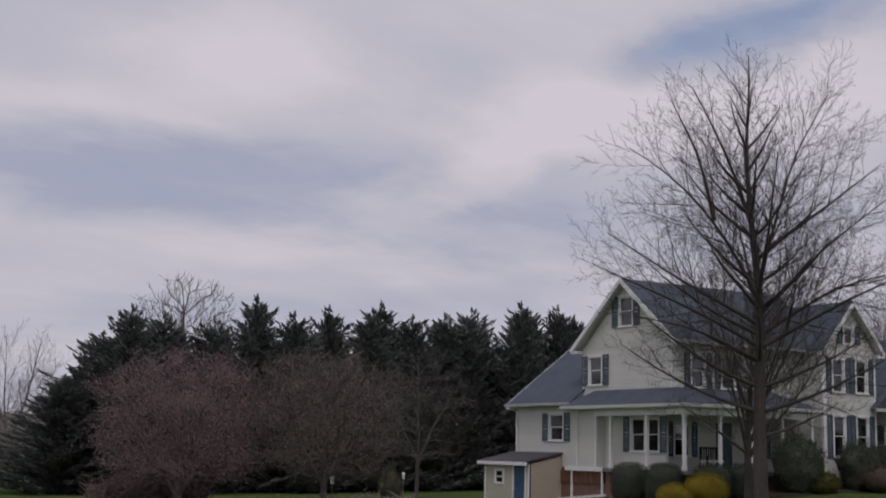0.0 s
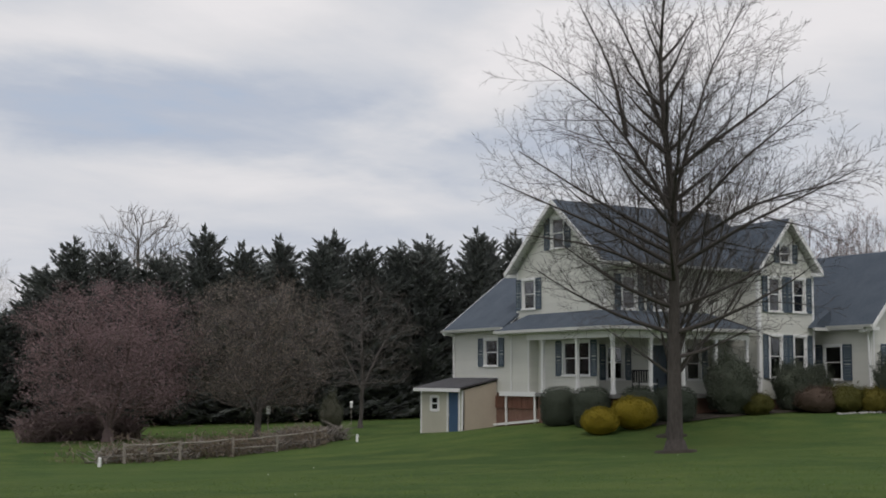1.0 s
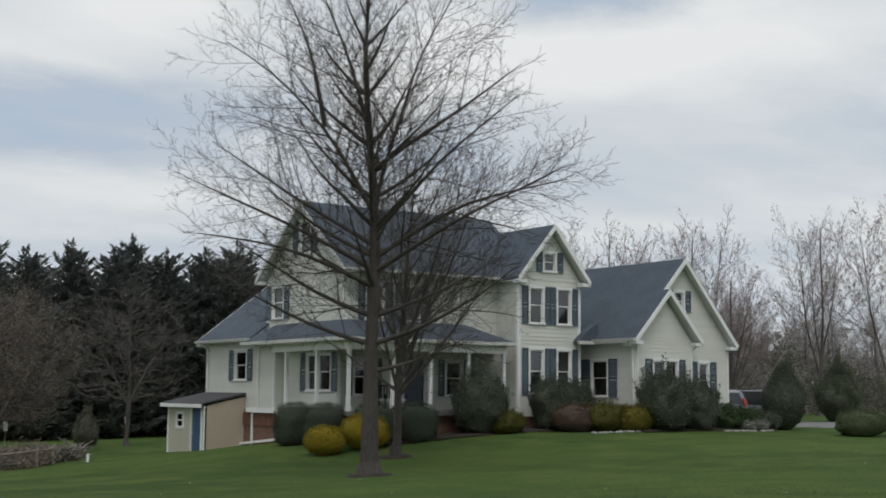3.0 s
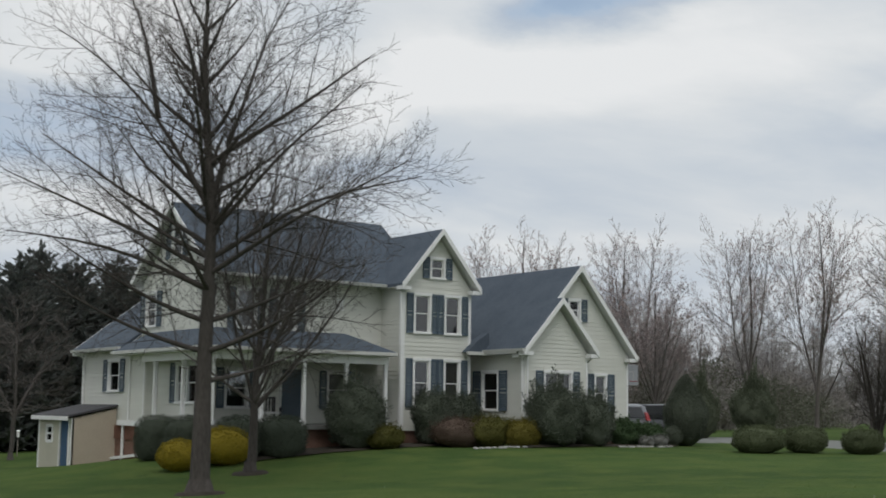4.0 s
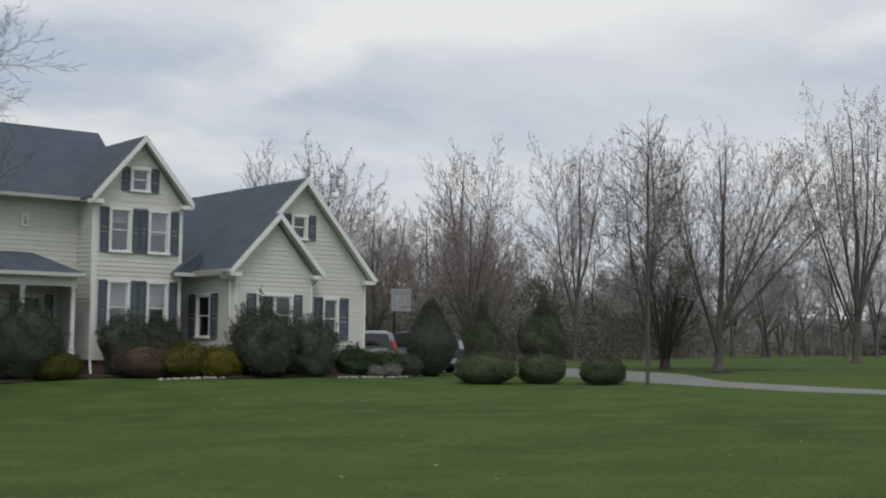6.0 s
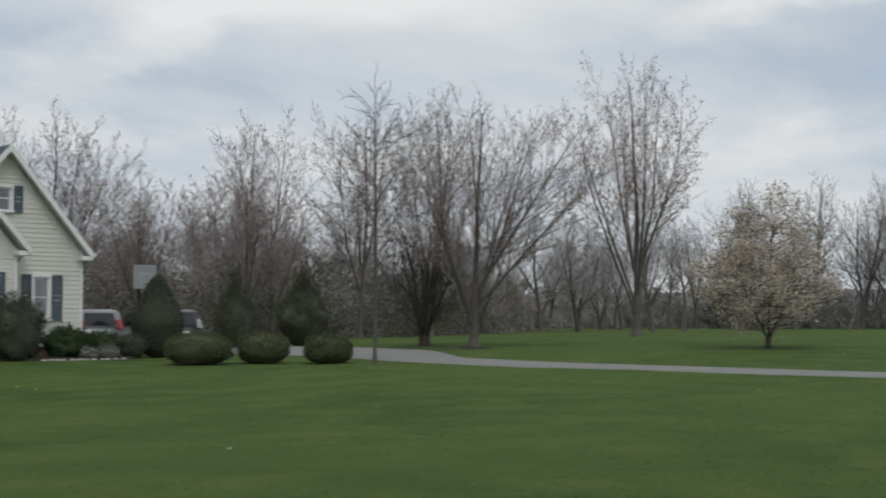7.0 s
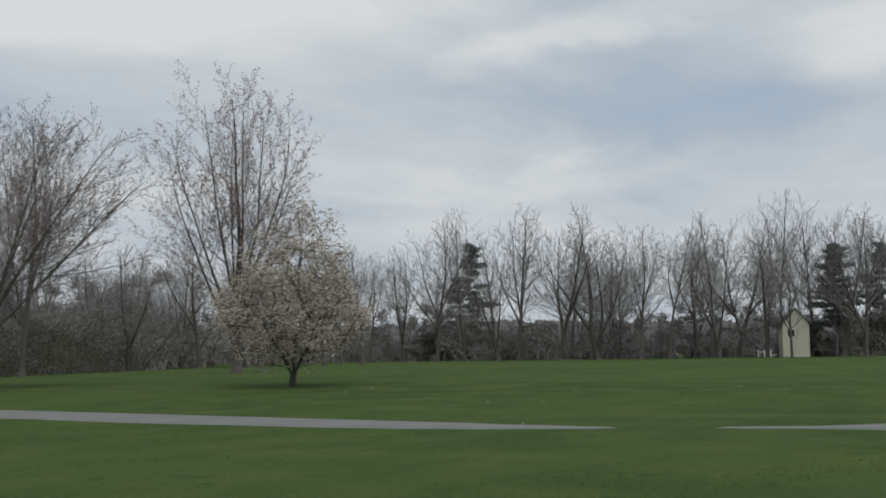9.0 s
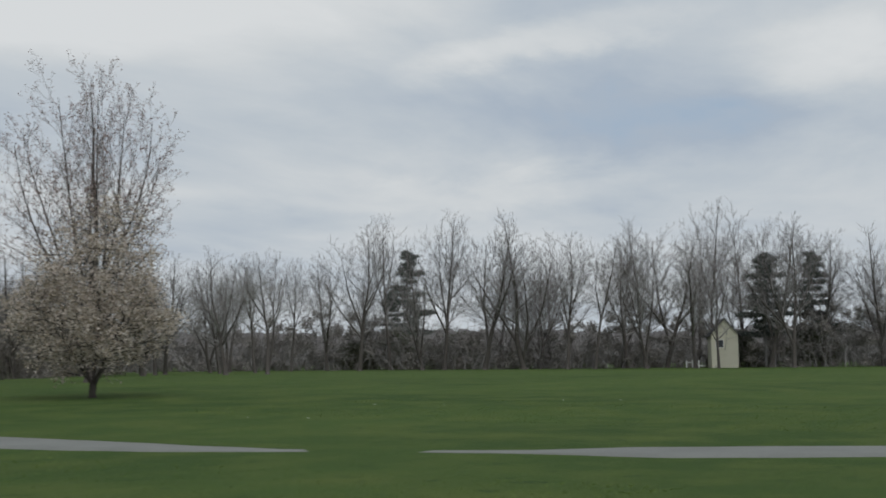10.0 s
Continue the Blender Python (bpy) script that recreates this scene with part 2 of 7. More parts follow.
OLIVE = leafy("olive_gold_foliage", [(0.05, 0.055, 0.014), (0.085, 0.085, 0.02), (0.12, 0.105, 0.025)])
GOLD_DULL = leafy("dull_gold_foliage", [(0.09, 0.08, 0.016), (0.14, 0.12, 0.022), (0.18, 0.15, 0.03)])
RUSSET = leafy("russet_twigs", [(0.065, 0.045, 0.035), (0.10, 0.07, 0.052), (0.14, 0.10, 0.078)])
LEAF = leafy("broad_green_leaves", [(0.035, 0.06, 0.025), (0.055, 0.09, 0.04), (0.08, 0.115, 0.055)])
TOPIARY_LEAF = leafy("close_clipped_dark_leaves", [(0.058, 0.070, 0.052), (0.066, 0.079, 0.058), (0.076, 0.090, 0.064)])
YEW_LIGHT = leafy("mid_green_evergreen_foliage", [(0.088, 0.102, 0.066), (0.098, 0.114, 0.074), (0.112, 0.126, 0.082)])
BOX = leafy("box_leaves", [(0.078, 0.092, 0.048), (0.090, 0.106, 0.055), (0.104, 0.122, 0.062)])
GREY = leafy("silver_grey_leaves", [(0.14, 0.145, 0.13), (0.20, 0.20, 0.18), (0.27, 0.265, 0.24)])
DRIVE = material("pale_concrete_drive", (0.155, 0.16, 0.15), (0.21, 0.215, 0.20), 0.8, 0.9, 0.3, 30)


def clear_glass(name, tint):
    m = bpy.data.materials.new(name)
    m.use_nodes = True
    nt = m.node_tree
    nt.nodes.remove(nt.nodes["Principled BSDF"])
    tr, gl, fr, mx = (nt.nodes.new(n) for n in ("ShaderNodeBsdfTransparent", "ShaderNodeBsdfGlossy", "ShaderNodeFresnel", "ShaderNodeMixShader"))
    tr.inputs[0].default_value = (*tint, 1)
    gl.inputs["Roughness"].default_value = 0.04
    fr.inputs[0].default_value = 2.1
    nt.links.new(fr.outputs[0], mx.inputs[0])
    nt.links.new(tr.outputs[0], mx.inputs[1])
    nt.links.new(gl.outputs[0], mx.inputs[2])
    nt.links.new(mx.outputs[0], nt.nodes["Material Output"].inputs[0])
    return m


GLASS = clear_glass("window_glass", (0.72, 0.76, 0.78))


# ---- builders ----
def part(name, bm, mat, parent=None, label="", smooth=False):
    """Links a bmesh as one mesh object under a thing or under a part."""
    me = bpy.data.meshes.new(name)
    bm.to_mesh(me)
    bm.free()
    me.materials.append(mat)
    if smooth:
        for p in me.polygons:
            p.use_smooth = True
    ob = new(name, me)
    ob.parent = parent
    if label:
        ob["label"] = label
    return ob


def mesh_part(name, verts, faces, mat, parent=None, label="", smooth=False):
    me = bpy.data.meshes.new(name)
    me.from_pydata(verts, [], faces)
    me.materials.append(mat)
    if smooth:
        me.polygons.foreach_set("use_smooth", [True] * len(me.polygons))
    me.update()
    ob = new(name, me)
    ob.parent = parent
    if label:
        ob["label"] = label
    return ob


def thing(name, at, label, category, group="", kind=""):
    ob = new(name)
    ob.matrix_world = at if isinstance(at, Matrix) else Matrix.Translation(at)
    return tagged(ob, label, category, group, kind)


def box(bm, x0, x1, y0, y1, z0, z1, bevel=0.0):
    vs = [bm.verts.new((x, y, z)) for z in (z0, z1) for y in (y0, y1) for x in (x0, x1)]
    fs = [bm.faces.new([vs[i] for i in q]) for q in ((0, 2, 3, 1), (4, 5, 7, 6), (0, 1, 5, 4), (2, 6, 7, 3), (0, 4, 6, 2), (1, 3, 7, 5))]
    if bevel:
        es = {e for f in fs for e in f.edges}
        bmesh.ops.bevel(bm, geom=list(es), offset=bevel, segments=2, affect="EDGES")
    return bm


def prism(bm, pts, shift):
    """A flat polygon of 3D points swept along a vector."""
    s = Vector(shift)
    a = [bm.verts.new(p) for p in pts]
    b = [bm.verts.new(Vector(p) + s) for p in pts]
    n = len(pts)
    bm.faces.new(a[::-1])
    bm.faces.new(b)
    for i in range(n):
        bm.faces.new((a[i], a[(i + 1) % n], b[(i + 1) % n], b[i]))
    bmesh.ops.recalc_face_normals(bm, faces=bm.faces)
    return bm


# ---- ground ----
HEIGHTS = [
    (-20, -10, 0), (0, -10, 0), (25, -12, 0), (50, -17, 0), (90, -25, 0), (10, 14, -0.35), (28, 12, -0.25), (55, 6, -0.1),
    (31.1, 30.3, -0.95), (35.3, 35.2, -0.85), (34.5, 38, -0.85), (33.6, 50.5, -1.2), (34.3, 47.8, -0.95), (34.9, 41.8, -0.4),
    (36.3, 38.6, -0.2), (44, 38.8, 0.05), (48, 35.8, 0.08), (54, 36.6, 0.0), (46, 33, -0.1), (42, 24, -0.4),
    (58.5, 28.5, -0.1), (68, 32.7, 0.18), (72, 21.8, 0.3), (19, 46, -1.9), (28, 50, -1.75), (21.7, 57, -1.6), (37, 64, -1.4),
    (43, 81, -1.6), (25, 81, -1.8), (60, 81, -1.2), (46, 55, -0.8), (60, 48, 0.0), (75, 50, 0.3), (100, 60, 0.35),
    (190, 75, 0.22), (140, 40, 0.26), (100, 10, 0.28), (-10, 50, -1.6), (150, 110, 0.25), (60, 18, -0.05), (180, 20, 0.2), (120, 130, 0.3),
]
H_ARR = np.array(HEIGHTS, float)


def solve_heights():
    d2 = ((H_ARR[:, None, :2] - H_ARR[None, :, :2]) ** 2).sum(2)
    return np.linalg.solve(np.sqrt(d2 + 25.0) - 200.0 + 1.2 * np.eye(len(H_ARR)) * -1.0, H_ARR[:, 2])


H_W = solve_heights()


def ground_z(x, y):
    """Height of the ground: a smooth sheet through the known heights, flat far away."""
    far = math.hypot(x - 60, y - 40)
    k = min(1.0, max(0.0, (far - 170) / 120))
    z = float((H_W * (np.sqrt((H_ARR[:, 0] - x) ** 2 + (H_ARR[:, 1] - y) ** 2 + 25.0) - 200.0)).sum()) if k < 1 else 0.0
    return (1 - k) * z + k * 0.22


def build_ground():
    xs = [-4000, -1500, -600, -250, -120] + list(range(-60, 130, 2)) + list(range(130, 300, 10)) + [300, 500, 1000, 4000]
    ys = [-4000, -1500, -600, -250, -120, -60] + list(range(-30, 110, 2)) + list(range(110, 260, 10)) + [260, 500, 1000, 4000]
    verts = [(x, y, ground_z(x, y) + 0.03 * noise.noise((x * 0.2, y * 0.2, 0))) for y in ys for x in xs]
    n = len(xs)
    faces = [(j * n + i, j * n + i + 1, (j + 1) * n + i + 1, (j + 1) * n + i) for j in range(len(ys) - 1) for i in range(n - 1)]
    ob = mesh_part("ground", verts, faces, GRASS, smooth=True)
    tagged(ob, "mown spring lawn with mossy, yellowish and bare patches", "lawn", kind="structure")


build_ground()

# ---- trees ----
def tube(verts, faces, pts, radii, sides):
    base = len(verts)
    up = Vector((0.31, 0.17, 0.93))
    for i, p in enumerate(pts):
        d = (pts[min(i + 1, len(pts) - 1)] - pts[max(i - 1, 0)]).normalized()
        a = d.cross(up)
        if a.length < 0.05:
            a = d.cross(Vector((1, 0, 0)))
        a.normalize()
        b = d.cross(a)
        for k in range(sides):
            w = 2 * math.pi * k / sides
            q = p + (a * math.cos(w) + b * math.sin(w)) * radii[i]
            verts.append((q.x, q.y, q.z))
    for i in range(len(pts) - 1):
        for k in range(sides):
            k2 = (k + 1) % sides
            faces.append((base + i * sides + k, base + i * sides + k2, base + (i + 1) * sides + k2, base + (i + 1) * sides + k))


FINE = [0.004]


def grow(rng, wood, tips, start, way, length, radius, level, spec):
    """One branch with its side branches. spec, level by level: (steps, wander, upward pull, side branches, first at, angle, length ratio, sides)."""
    steps, wander, pull, kids, first, angle, ratio, sides = spec[level]
    pts, radii, p, d = [start.copy()], [radius], start.copy(), way.normalized()
    end = 0.25 if level < len(spec) - 1 else 0.45
    for i in range(steps):
        d = (d + Vector((rng.gauss(0, wander), rng.gauss(0, wander), rng.gauss(0, wander) + pull))).normalized()
        p = p + d * (length / steps)
        pts.append(p.copy())
        radii.append(max(FINE[0], radius * (1 - (1 - end) * (i + 1) / steps)))
    store = wood[0] if level == 0 else wood[1]
    tube(store[0], store[1], pts, radii, sides)
    if level == len(spec) - 1:
        tips.append((pts[-1], d))
        return
    spin = rng.uniform(0, 6.28)
    for k in range(kids):
        f = first + (1 - first) * (k + rng.uniform(0.2, 0.8)) / kids
        j = min(int(f * steps), steps - 1)
        q = pts[j].lerp(pts[j + 1], f * steps - j)
        axis = (pts[j + 1] - pts[j]).normalized()
        side = axis.cross(Vector((math.cos(spin), math.sin(spin), 0.3))).normalized()
        spin += 2.4 + rng.uniform(-0.5, 0.5)
        a = radians(angle * rng.uniform(0.75, 1.25))
        kid = axis * math.cos(a) + side * math.sin(a)
        shrink = 1.0 - 0.45 * f
        r = (radii[j] + (radii[j + 1] - radii[j]) * (f * steps - j)) * rng.uniform(0.5, 0.72)
        if level == 0:
            g = (f - first) / (1 - first)
            shrink = (0.75 + g) if g < 0.25 else 1.0 - 0.72 * (g - 0.25) / 0.75
            r *= 0.55
            a *= 1.1 - 0.45 * g
            kid = axis * math.cos(a) + side * math.sin(a)
        grow(rng, wood, tips, q, kid, length * ratio * shrink * rng.uniform(0.8, 1.15), r, level + 1, spec)


def leaves(pts, count, spread, size, rng, slim=0.5):
    """Small two-triangle leaves scattered about points."""
    verts, faces = [], []
    for _ in range(count):
        p, d = pts[rng.randrange(len(pts))]
        c = p + Vector((rng.gauss(0, spread), rng.gauss(0, spread), rng.gauss(0, spread)))
        u = Vector((rng.gauss(0, 1), rng.gauss(0, 1), rng.gauss(0, 1))).normalized()
        w = u.cross(Vector((rng.gauss(0, 1), rng.gauss(0, 1), rng.gauss(0, 1)))).normalized()
        s = size * rng.uniform(0.6, 1.3)
        b = len(verts)
        for q in (c - u * s, c + w * s * slim, c + u * s, c - w * s * slim):
            verts.append((q.x, q.y, q.z))
        faces.append((b, b + 1, b + 2, b + 3))
    return verts, faces


def bare_tree(name, at, seed, height, spec, radius, bark, label, group="", buds=None, bud_count=0, bud_size=0.05, lean=(0, 0), category="tree", stems=1, out=0.30, thin=0.005):
    rng = random.Random(seed)
    FINE[0] = thin
    root = thing(name, at, label, category, group)
    wood, tips = (([], []), ([], [])), []
    for s in range(stems):
        w = 2 * math.pi * s / stems + rng.uniform(-0.4, 0.4)
        k = (s + 0.3) / stems
        o = 0.0 if stems == 1 else out * k ** 0.6
        w *= 1 if stems == 1 else 2.4
        way = Vector((lean[0] + o * math.cos(w), lean[1] + o * math.sin(w), 1))
        h = height * (1 if stems == 1 else rng.uniform(0.94, 1.04) - 0.36 * k * k)
        grow(rng, wood, tips, Vector((0.2 * o * math.cos(w), 0.2 * o * math.sin(w), -0.15)), way, h, radius / math.sqrt(stems) * (1.0 if stems == 1 else 1.15), 0, spec)
    # root flare
    tube(wood[0][0], wood[0][1], [Vector((0, 0, -0.2)), Vector((0, 0, 0.15)), Vector((0, 0, 0.5))], [radius * 1.7, radius * 1.3, radius * 1.02], 9)
    mesh_part("trunk", wood[0][0], wood[0][1], bark, root, smooth=True)
    mesh_part("crown", wood[1][0], wood[1][1], bark, root, "bare twiggy crown", smooth=True)
    if buds:
        v, f = leaves(tips, bud_count, 0.12, bud_size, rng)
        mesh_part("bloom", v, f, buds, root)
    return root


def stand(ob, m):
    """A copy of a thing at the whole pose m, whatever the scale of the first one is."""
    return copy_thing(ob, m @ Matrix.Diagonal((1 / ob.scale.x, 1 / ob.scale.y, 1 / ob.scale.z, 1)))


# ---- crowns grown into the light ----
def twig_out(rng, store, foot, way, length, thin, lift):
    """A fine shoot with one or two side shoots; gives back its tip."""
    d = (way * 0.75 + Vector((rng.gauss(0, 0.4), rng.gauss(0, 0.4), rng.gauss(0, 0.25) + lift))).normalized()
    mid = foot + d * length * 0.5
    e = (d + Vector((rng.gauss(0, 0.12), rng.gauss(0, 0.12), rng.gauss(0, 0.10) + 0.3 * lift))).normalized()
    tip = mid + e * length * 0.5
    tube(store[0], store[1], [foot, mid, tip], [thin, thin * 0.85, thin * 0.6], 3)
    for _ in range(rng.choice((1, 1, 2))):
        a = foot.lerp(mid, rng.uniform(0.5, 1.0))
        g = (e + Vector((rng.gauss(0, 0.45), rng.gauss(0, 0.45), rng.gauss(0, 0.28) + 0.4 * lift))).normalized()
        tube(store[0], store[1], [a, a + g * length * rng.uniform(0.35, 0.6)], [thin * 0.8, thin * 0.55], 3)
    return tip, e


def crown_tree(name, at, seed, clouds, count, stems, radius, bark, label, group="", step=0.35, keep=0.9, lift=0.12, thin=0.007,
               twigs=1.0, shoot=0.7, limbs=None, trunk_bark=None, buds=None, bud_count=0, bud_size=0.05, bud_spread=0.10, category="tree", flare=1.5):
    """A tree whose boughs grow step by step towards free spots in its crown.
    clouds: ellipsoids (x, y, z, rx, ry, rz) of the crown; stems: lines of points from the foot up."""
    rng, nr = random.Random(seed), np.random.default_rng(seed)
    root = thing(name, at, label, category, group)
    weight = np.array([c[3] * c[4] * c[5] for c in clouds])
    spots = []
    for c, n in zip(clouds, (count * weight / weight.sum()).astype(int)):
        q = nr.normal(size=(n, 3))
        q *= (nr.random((n, 1)) ** 0.36) / np.linalg.norm(q, axis=1, keepdims=True)
        q *= 1 + 0.10 * np.sin(5 * q[:, :1] + seed) * np.cos(4 * q[:, 1:2])
        spots.append(q * np.array(c[3:]) + np.array(c[:3]))
    spots = np.concatenate(spots)
    pos, parent, way, stem_of, kids = [], [], [], [], []

    def add(p, par, d, stem):
        pos.append(p)
        parent.append(par)
        way.append(d)
        stem_of.append(stem)
        kids.append([])
        if par >= 0:
            kids[par].append(len(pos) - 1)
        return len(pos) - 1

    for s, line in enumerate(stems):
        last = -1
        start = np.array(line[0], float)
        if s:
            last = min(range(len(pos)), key=lambda i: np.linalg.norm(pos[i] - start))
        for a, b in zip(line, line[1:]):
            a, b = np.array(a, float), np.array(b, float)
            n = max(1, round(np.linalg.norm(b - a) / step))
            d = (b - a) / np.linalg.norm(b - a)
            for k in range(0 if last < 0 else 1, n + 1):
                j = nr.normal(0, 0.04, 3) * (step if last >= 0 else 0)
                last = add(a + (b - a) * k / n + j, last, d, s)
    # main limbs: they leave the stems at a slant and climb to the crown's edge
    for k in range(limbs[0] if limbs else 0):
        _, low, high, wide, narrow = limbs
        f = (k + rng.uniform(0.1, 0.9)) / limbs[0]
        z = low + (high - low) * f
        i = min((i for i in range(len(pos)) if stem_of[i] >= 0), key=lambda i: abs(pos[i][2] - z) + rng.uniform(0, 0.5 * step + 0.3))
        turn = 2.4 * k + rng.uniform(-0.5, 0.5)
        slant = radians(wide + (narrow - wide) * f) * rng.uniform(0.85, 1.15)
        d = np.array([math.cos(turn) * math.sin(slant), math.sin(turn) * math.sin(slant), math.cos(slant)])
        p, last, bend = pos[i], i, nr.normal(0, 0.018, 3)
        for _ in range(60):
            q = p + d * step
            if min(sum(((q[a] - c[a]) / c[3 + a]) ** 2 for a in range(3)) for c in clouds) > 0.72 and q[2] > clouds[-1][2]:
                break
            if np.linalg.norm(q[:2] - pos[i][:2]) > 0.8 * max(c[3] for c in clouds):
                break
            last = add(q, last, d, -1)
            p = q
            d = d + bend + nr.normal(0, 0.035, 3) + np.array([0, 0, 0.02])
            d /= np.linalg.norm(d)
    P = np.array(pos)
    dist = np.linalg.norm(spots[:, None] - P[None], axis=2)
    near, far = dist.argmin(1), dist.min(1)
    for _ in range(44):
        if len(spots) == 0:
            break
        pull = {}
        vec = (spots - np.array(pos)[near]) / np.maximum(far, 1e-6)[:, None]
        for i, v in zip(near, vec):
            pull[int(i)] = pull.get(int(i), 0) + v
        fresh = []
        for i, v in pull.items():
            if len(kids[i]) > 3:
                continue
            d = v / max(np.linalg.norm(v), 1e-6) + keep * way[i] + np.array([0, 0, lift]) + nr.normal(0, 0.06, 3)
            d /= np.linalg.norm(d)
            if not kids[i] and d @ way[i] < 0.86:
                d = d + 1.1 * way[i]
            d[2] = max(d[2], lift - 0.38)
            d /= np.linalg.norm(d)
            p = pos[i] + d * step
            if any(np.linalg.norm(pos[k] - p) < 0.45 * step for k in kids[i]):
                continue
            fresh.append(add(p, i, d, -1))
        if not fresh:
            break
        D = np.linalg.norm(spots[:, None] - np.array([pos[i] for i in fresh])[None], axis=2)
        m, k = D.min(1), D.argmin(1)
        closer = m < far
        near = np.where(closer, np.array(fresh)[k], near)
        far = np.minimum(far, m)
        stay = far > 1.15 * step
        spots, near, far = spots[stay], near[stay], far[stay]
    # thickness from the number of tips that each bough carries
    n = len(pos)
    load = [0.0] * n
    for i in range(n - 1, -1, -1):
        load[i] = max(load[i], 1.0) if not kids[i] else load[i]
        if parent[i] >= 0:
            load[parent[i]] += load[i]
    power = max(1.6, math.log(load[0]) / math.log(radius / (1.6 * thin)))
    rad = [1.6 * thin * load[i] ** (1 / power) for i in range(n)]
    rad = [r if stem_of[i] >= 0 else max(0.74 * r, min(r, 1.6 * thin)) for i, r in enumerate(rad)]
    wood = (([], []), ([], []))
    todo = [(0, -1)]
    ends = []
    while todo:
        i, before = todo.pop()
        line = ([before] if before >= 0 else []) + [i]
        stem = stem_of[i]
        while kids[line[-1]]:
            ks = kids[line[-1]]
            best = max(ks, key=lambda k: (stem_of[k] == stem and stem >= 0, load[k]))
            for k in ks:
                if k != best:
                    todo.append((k, line[-1]))
            line.append(best)
        r = [rad[k] for k in line]
        if before >= 0:
            r[0] = min(rad[before], r[1] * 1.15)
        big = max(r)
        sides = 9 if big > 0.13 else 6 if big > 0.05 else 4 if big > 0.022 else 3
        store = wood[0] if stem >= 0 else wood[1]
        tube(store[0], store[1], [Vector(pos[k]) for k in line], r, sides)
        ends.append(line[-1])
    foot = Vector(stems[0][0])
    tube(wood[0][0], wood[0][1], [foot + Vector((0, 0, -0.2)), foot + Vector((0, 0, 0.12)), foot + Vector((0, 0, 0.55))], [radius * flare * 1.25, radius * flare, radius * 1.01], 9)
    tips = []
    for i in range(n):
        if rad[i] > 4.5 * thin or stem_of[i] >= 0:
            continue
        many = twigs * (2.2 if not kids[i] else 0.8)
        for _ in range(int(many) + (rng.random() < many % 1)):
            tips.append(twig_out(rng, wood[1], Vector(pos[i]), Vector(way[i]), shoot * rng.uniform(0.5, 1.2), thin, lift))
    mesh_part("trunk", wood[0][0], wood[0][1], trunk_bark or bark, root, smooth=True)
    mesh_part("crown", wood[1][0], wood[1][1], bark, root, "bare twiggy crown" if not buds else "", smooth=True)
    if buds:
        v, f = leaves(tips, bud_count, bud_spread, bud_size, rng)
        mesh_part("bloom", v, f, buds, root)
    return root

def ramify(rng, store, tips, line, r0, r1, level, habit):
    """A branch along a line of points, with its side branches in turn.
    habit: level by level (gap, first at, angle, length ratio, least length), then the upward pull and the finest radius."""
    levels, pull, thin = habit
    sides = 8 if r0 > 0.1 else 6 if r0 > 0.05 else 4 if r0 > 0.02 else 3
    n = len(line)
    radii = [max(thin, r0 + (r1 - r0) * (i / (n - 1)) ** 0.8) for i in range(n)]
    tube(store[level > 0][0], store[level > 0][1], line, radii, sides)
    if level == len(levels):
        tips.append((line[-1], (line[-1] - line[-2]).normalized()))
        return
    gap, first, angle, ratio, least = levels[level]
    steps = [(b - a).length for a, b in zip(line, line[1:])]
    total = sum(steps)
    s, spin = first * total, rng.uniform(0, 6.28)
    while s < total * 0.985:
        i, q = 0, s
        while q > steps[i] and i < n - 2:
            q -= steps[i]
            i += 1
        t = min(1.0, q / steps[i])
        foot, f = line[i].lerp(line[i + 1], t), s / total
        axis = (line[i + 1] - line[i]).normalized()
        across = axis.cross(Vector((0.3, 0.2, 0.93)) if abs(axis.z) < 0.9 else Vector((1, 0.2, 0))).normalized()
        side = Matrix.Rotation(spin, 3, axis) @ across
        spin += 2.4 + rng.uniform(-0.6, 0.6)
        a = radians(angle * rng.uniform(0.75, 1.2)) * (1.08 - 0.35 * f)
        d = (axis * math.cos(a) + side * math.sin(a) + Vector((0, 0, 0.6 * pull))).normalized()
        length = max(least * rng.uniform(0.6, 1.2), total * ratio * (1.06 - 0.62 * f) * rng.uniform(0.65, 1.15))
        parts = max(2, min(7, int(length / 0.35)))
        kid = [foot]
        for _ in range(parts):
            d = (d + Vector((rng.gauss(0, 0.075), rng.gauss(0, 0.075), rng.gauss(0, 0.06) + 0.55 * pull / parts))).normalized()
            kid.append(kid[-1] + d * (length / parts))
        r = radii[i] + (radii[i + 1] - radii[i]) * t
        k0 = max(thin, min(0.55 * r, 0.0082 * length + 0.3 * thin))
        ramify(rng, store, tips, kid, k0, max(thin * 0.7, 0.18 * k0), level + 1, habit)
        s += gap * rng.uniform(0.65, 1.35)


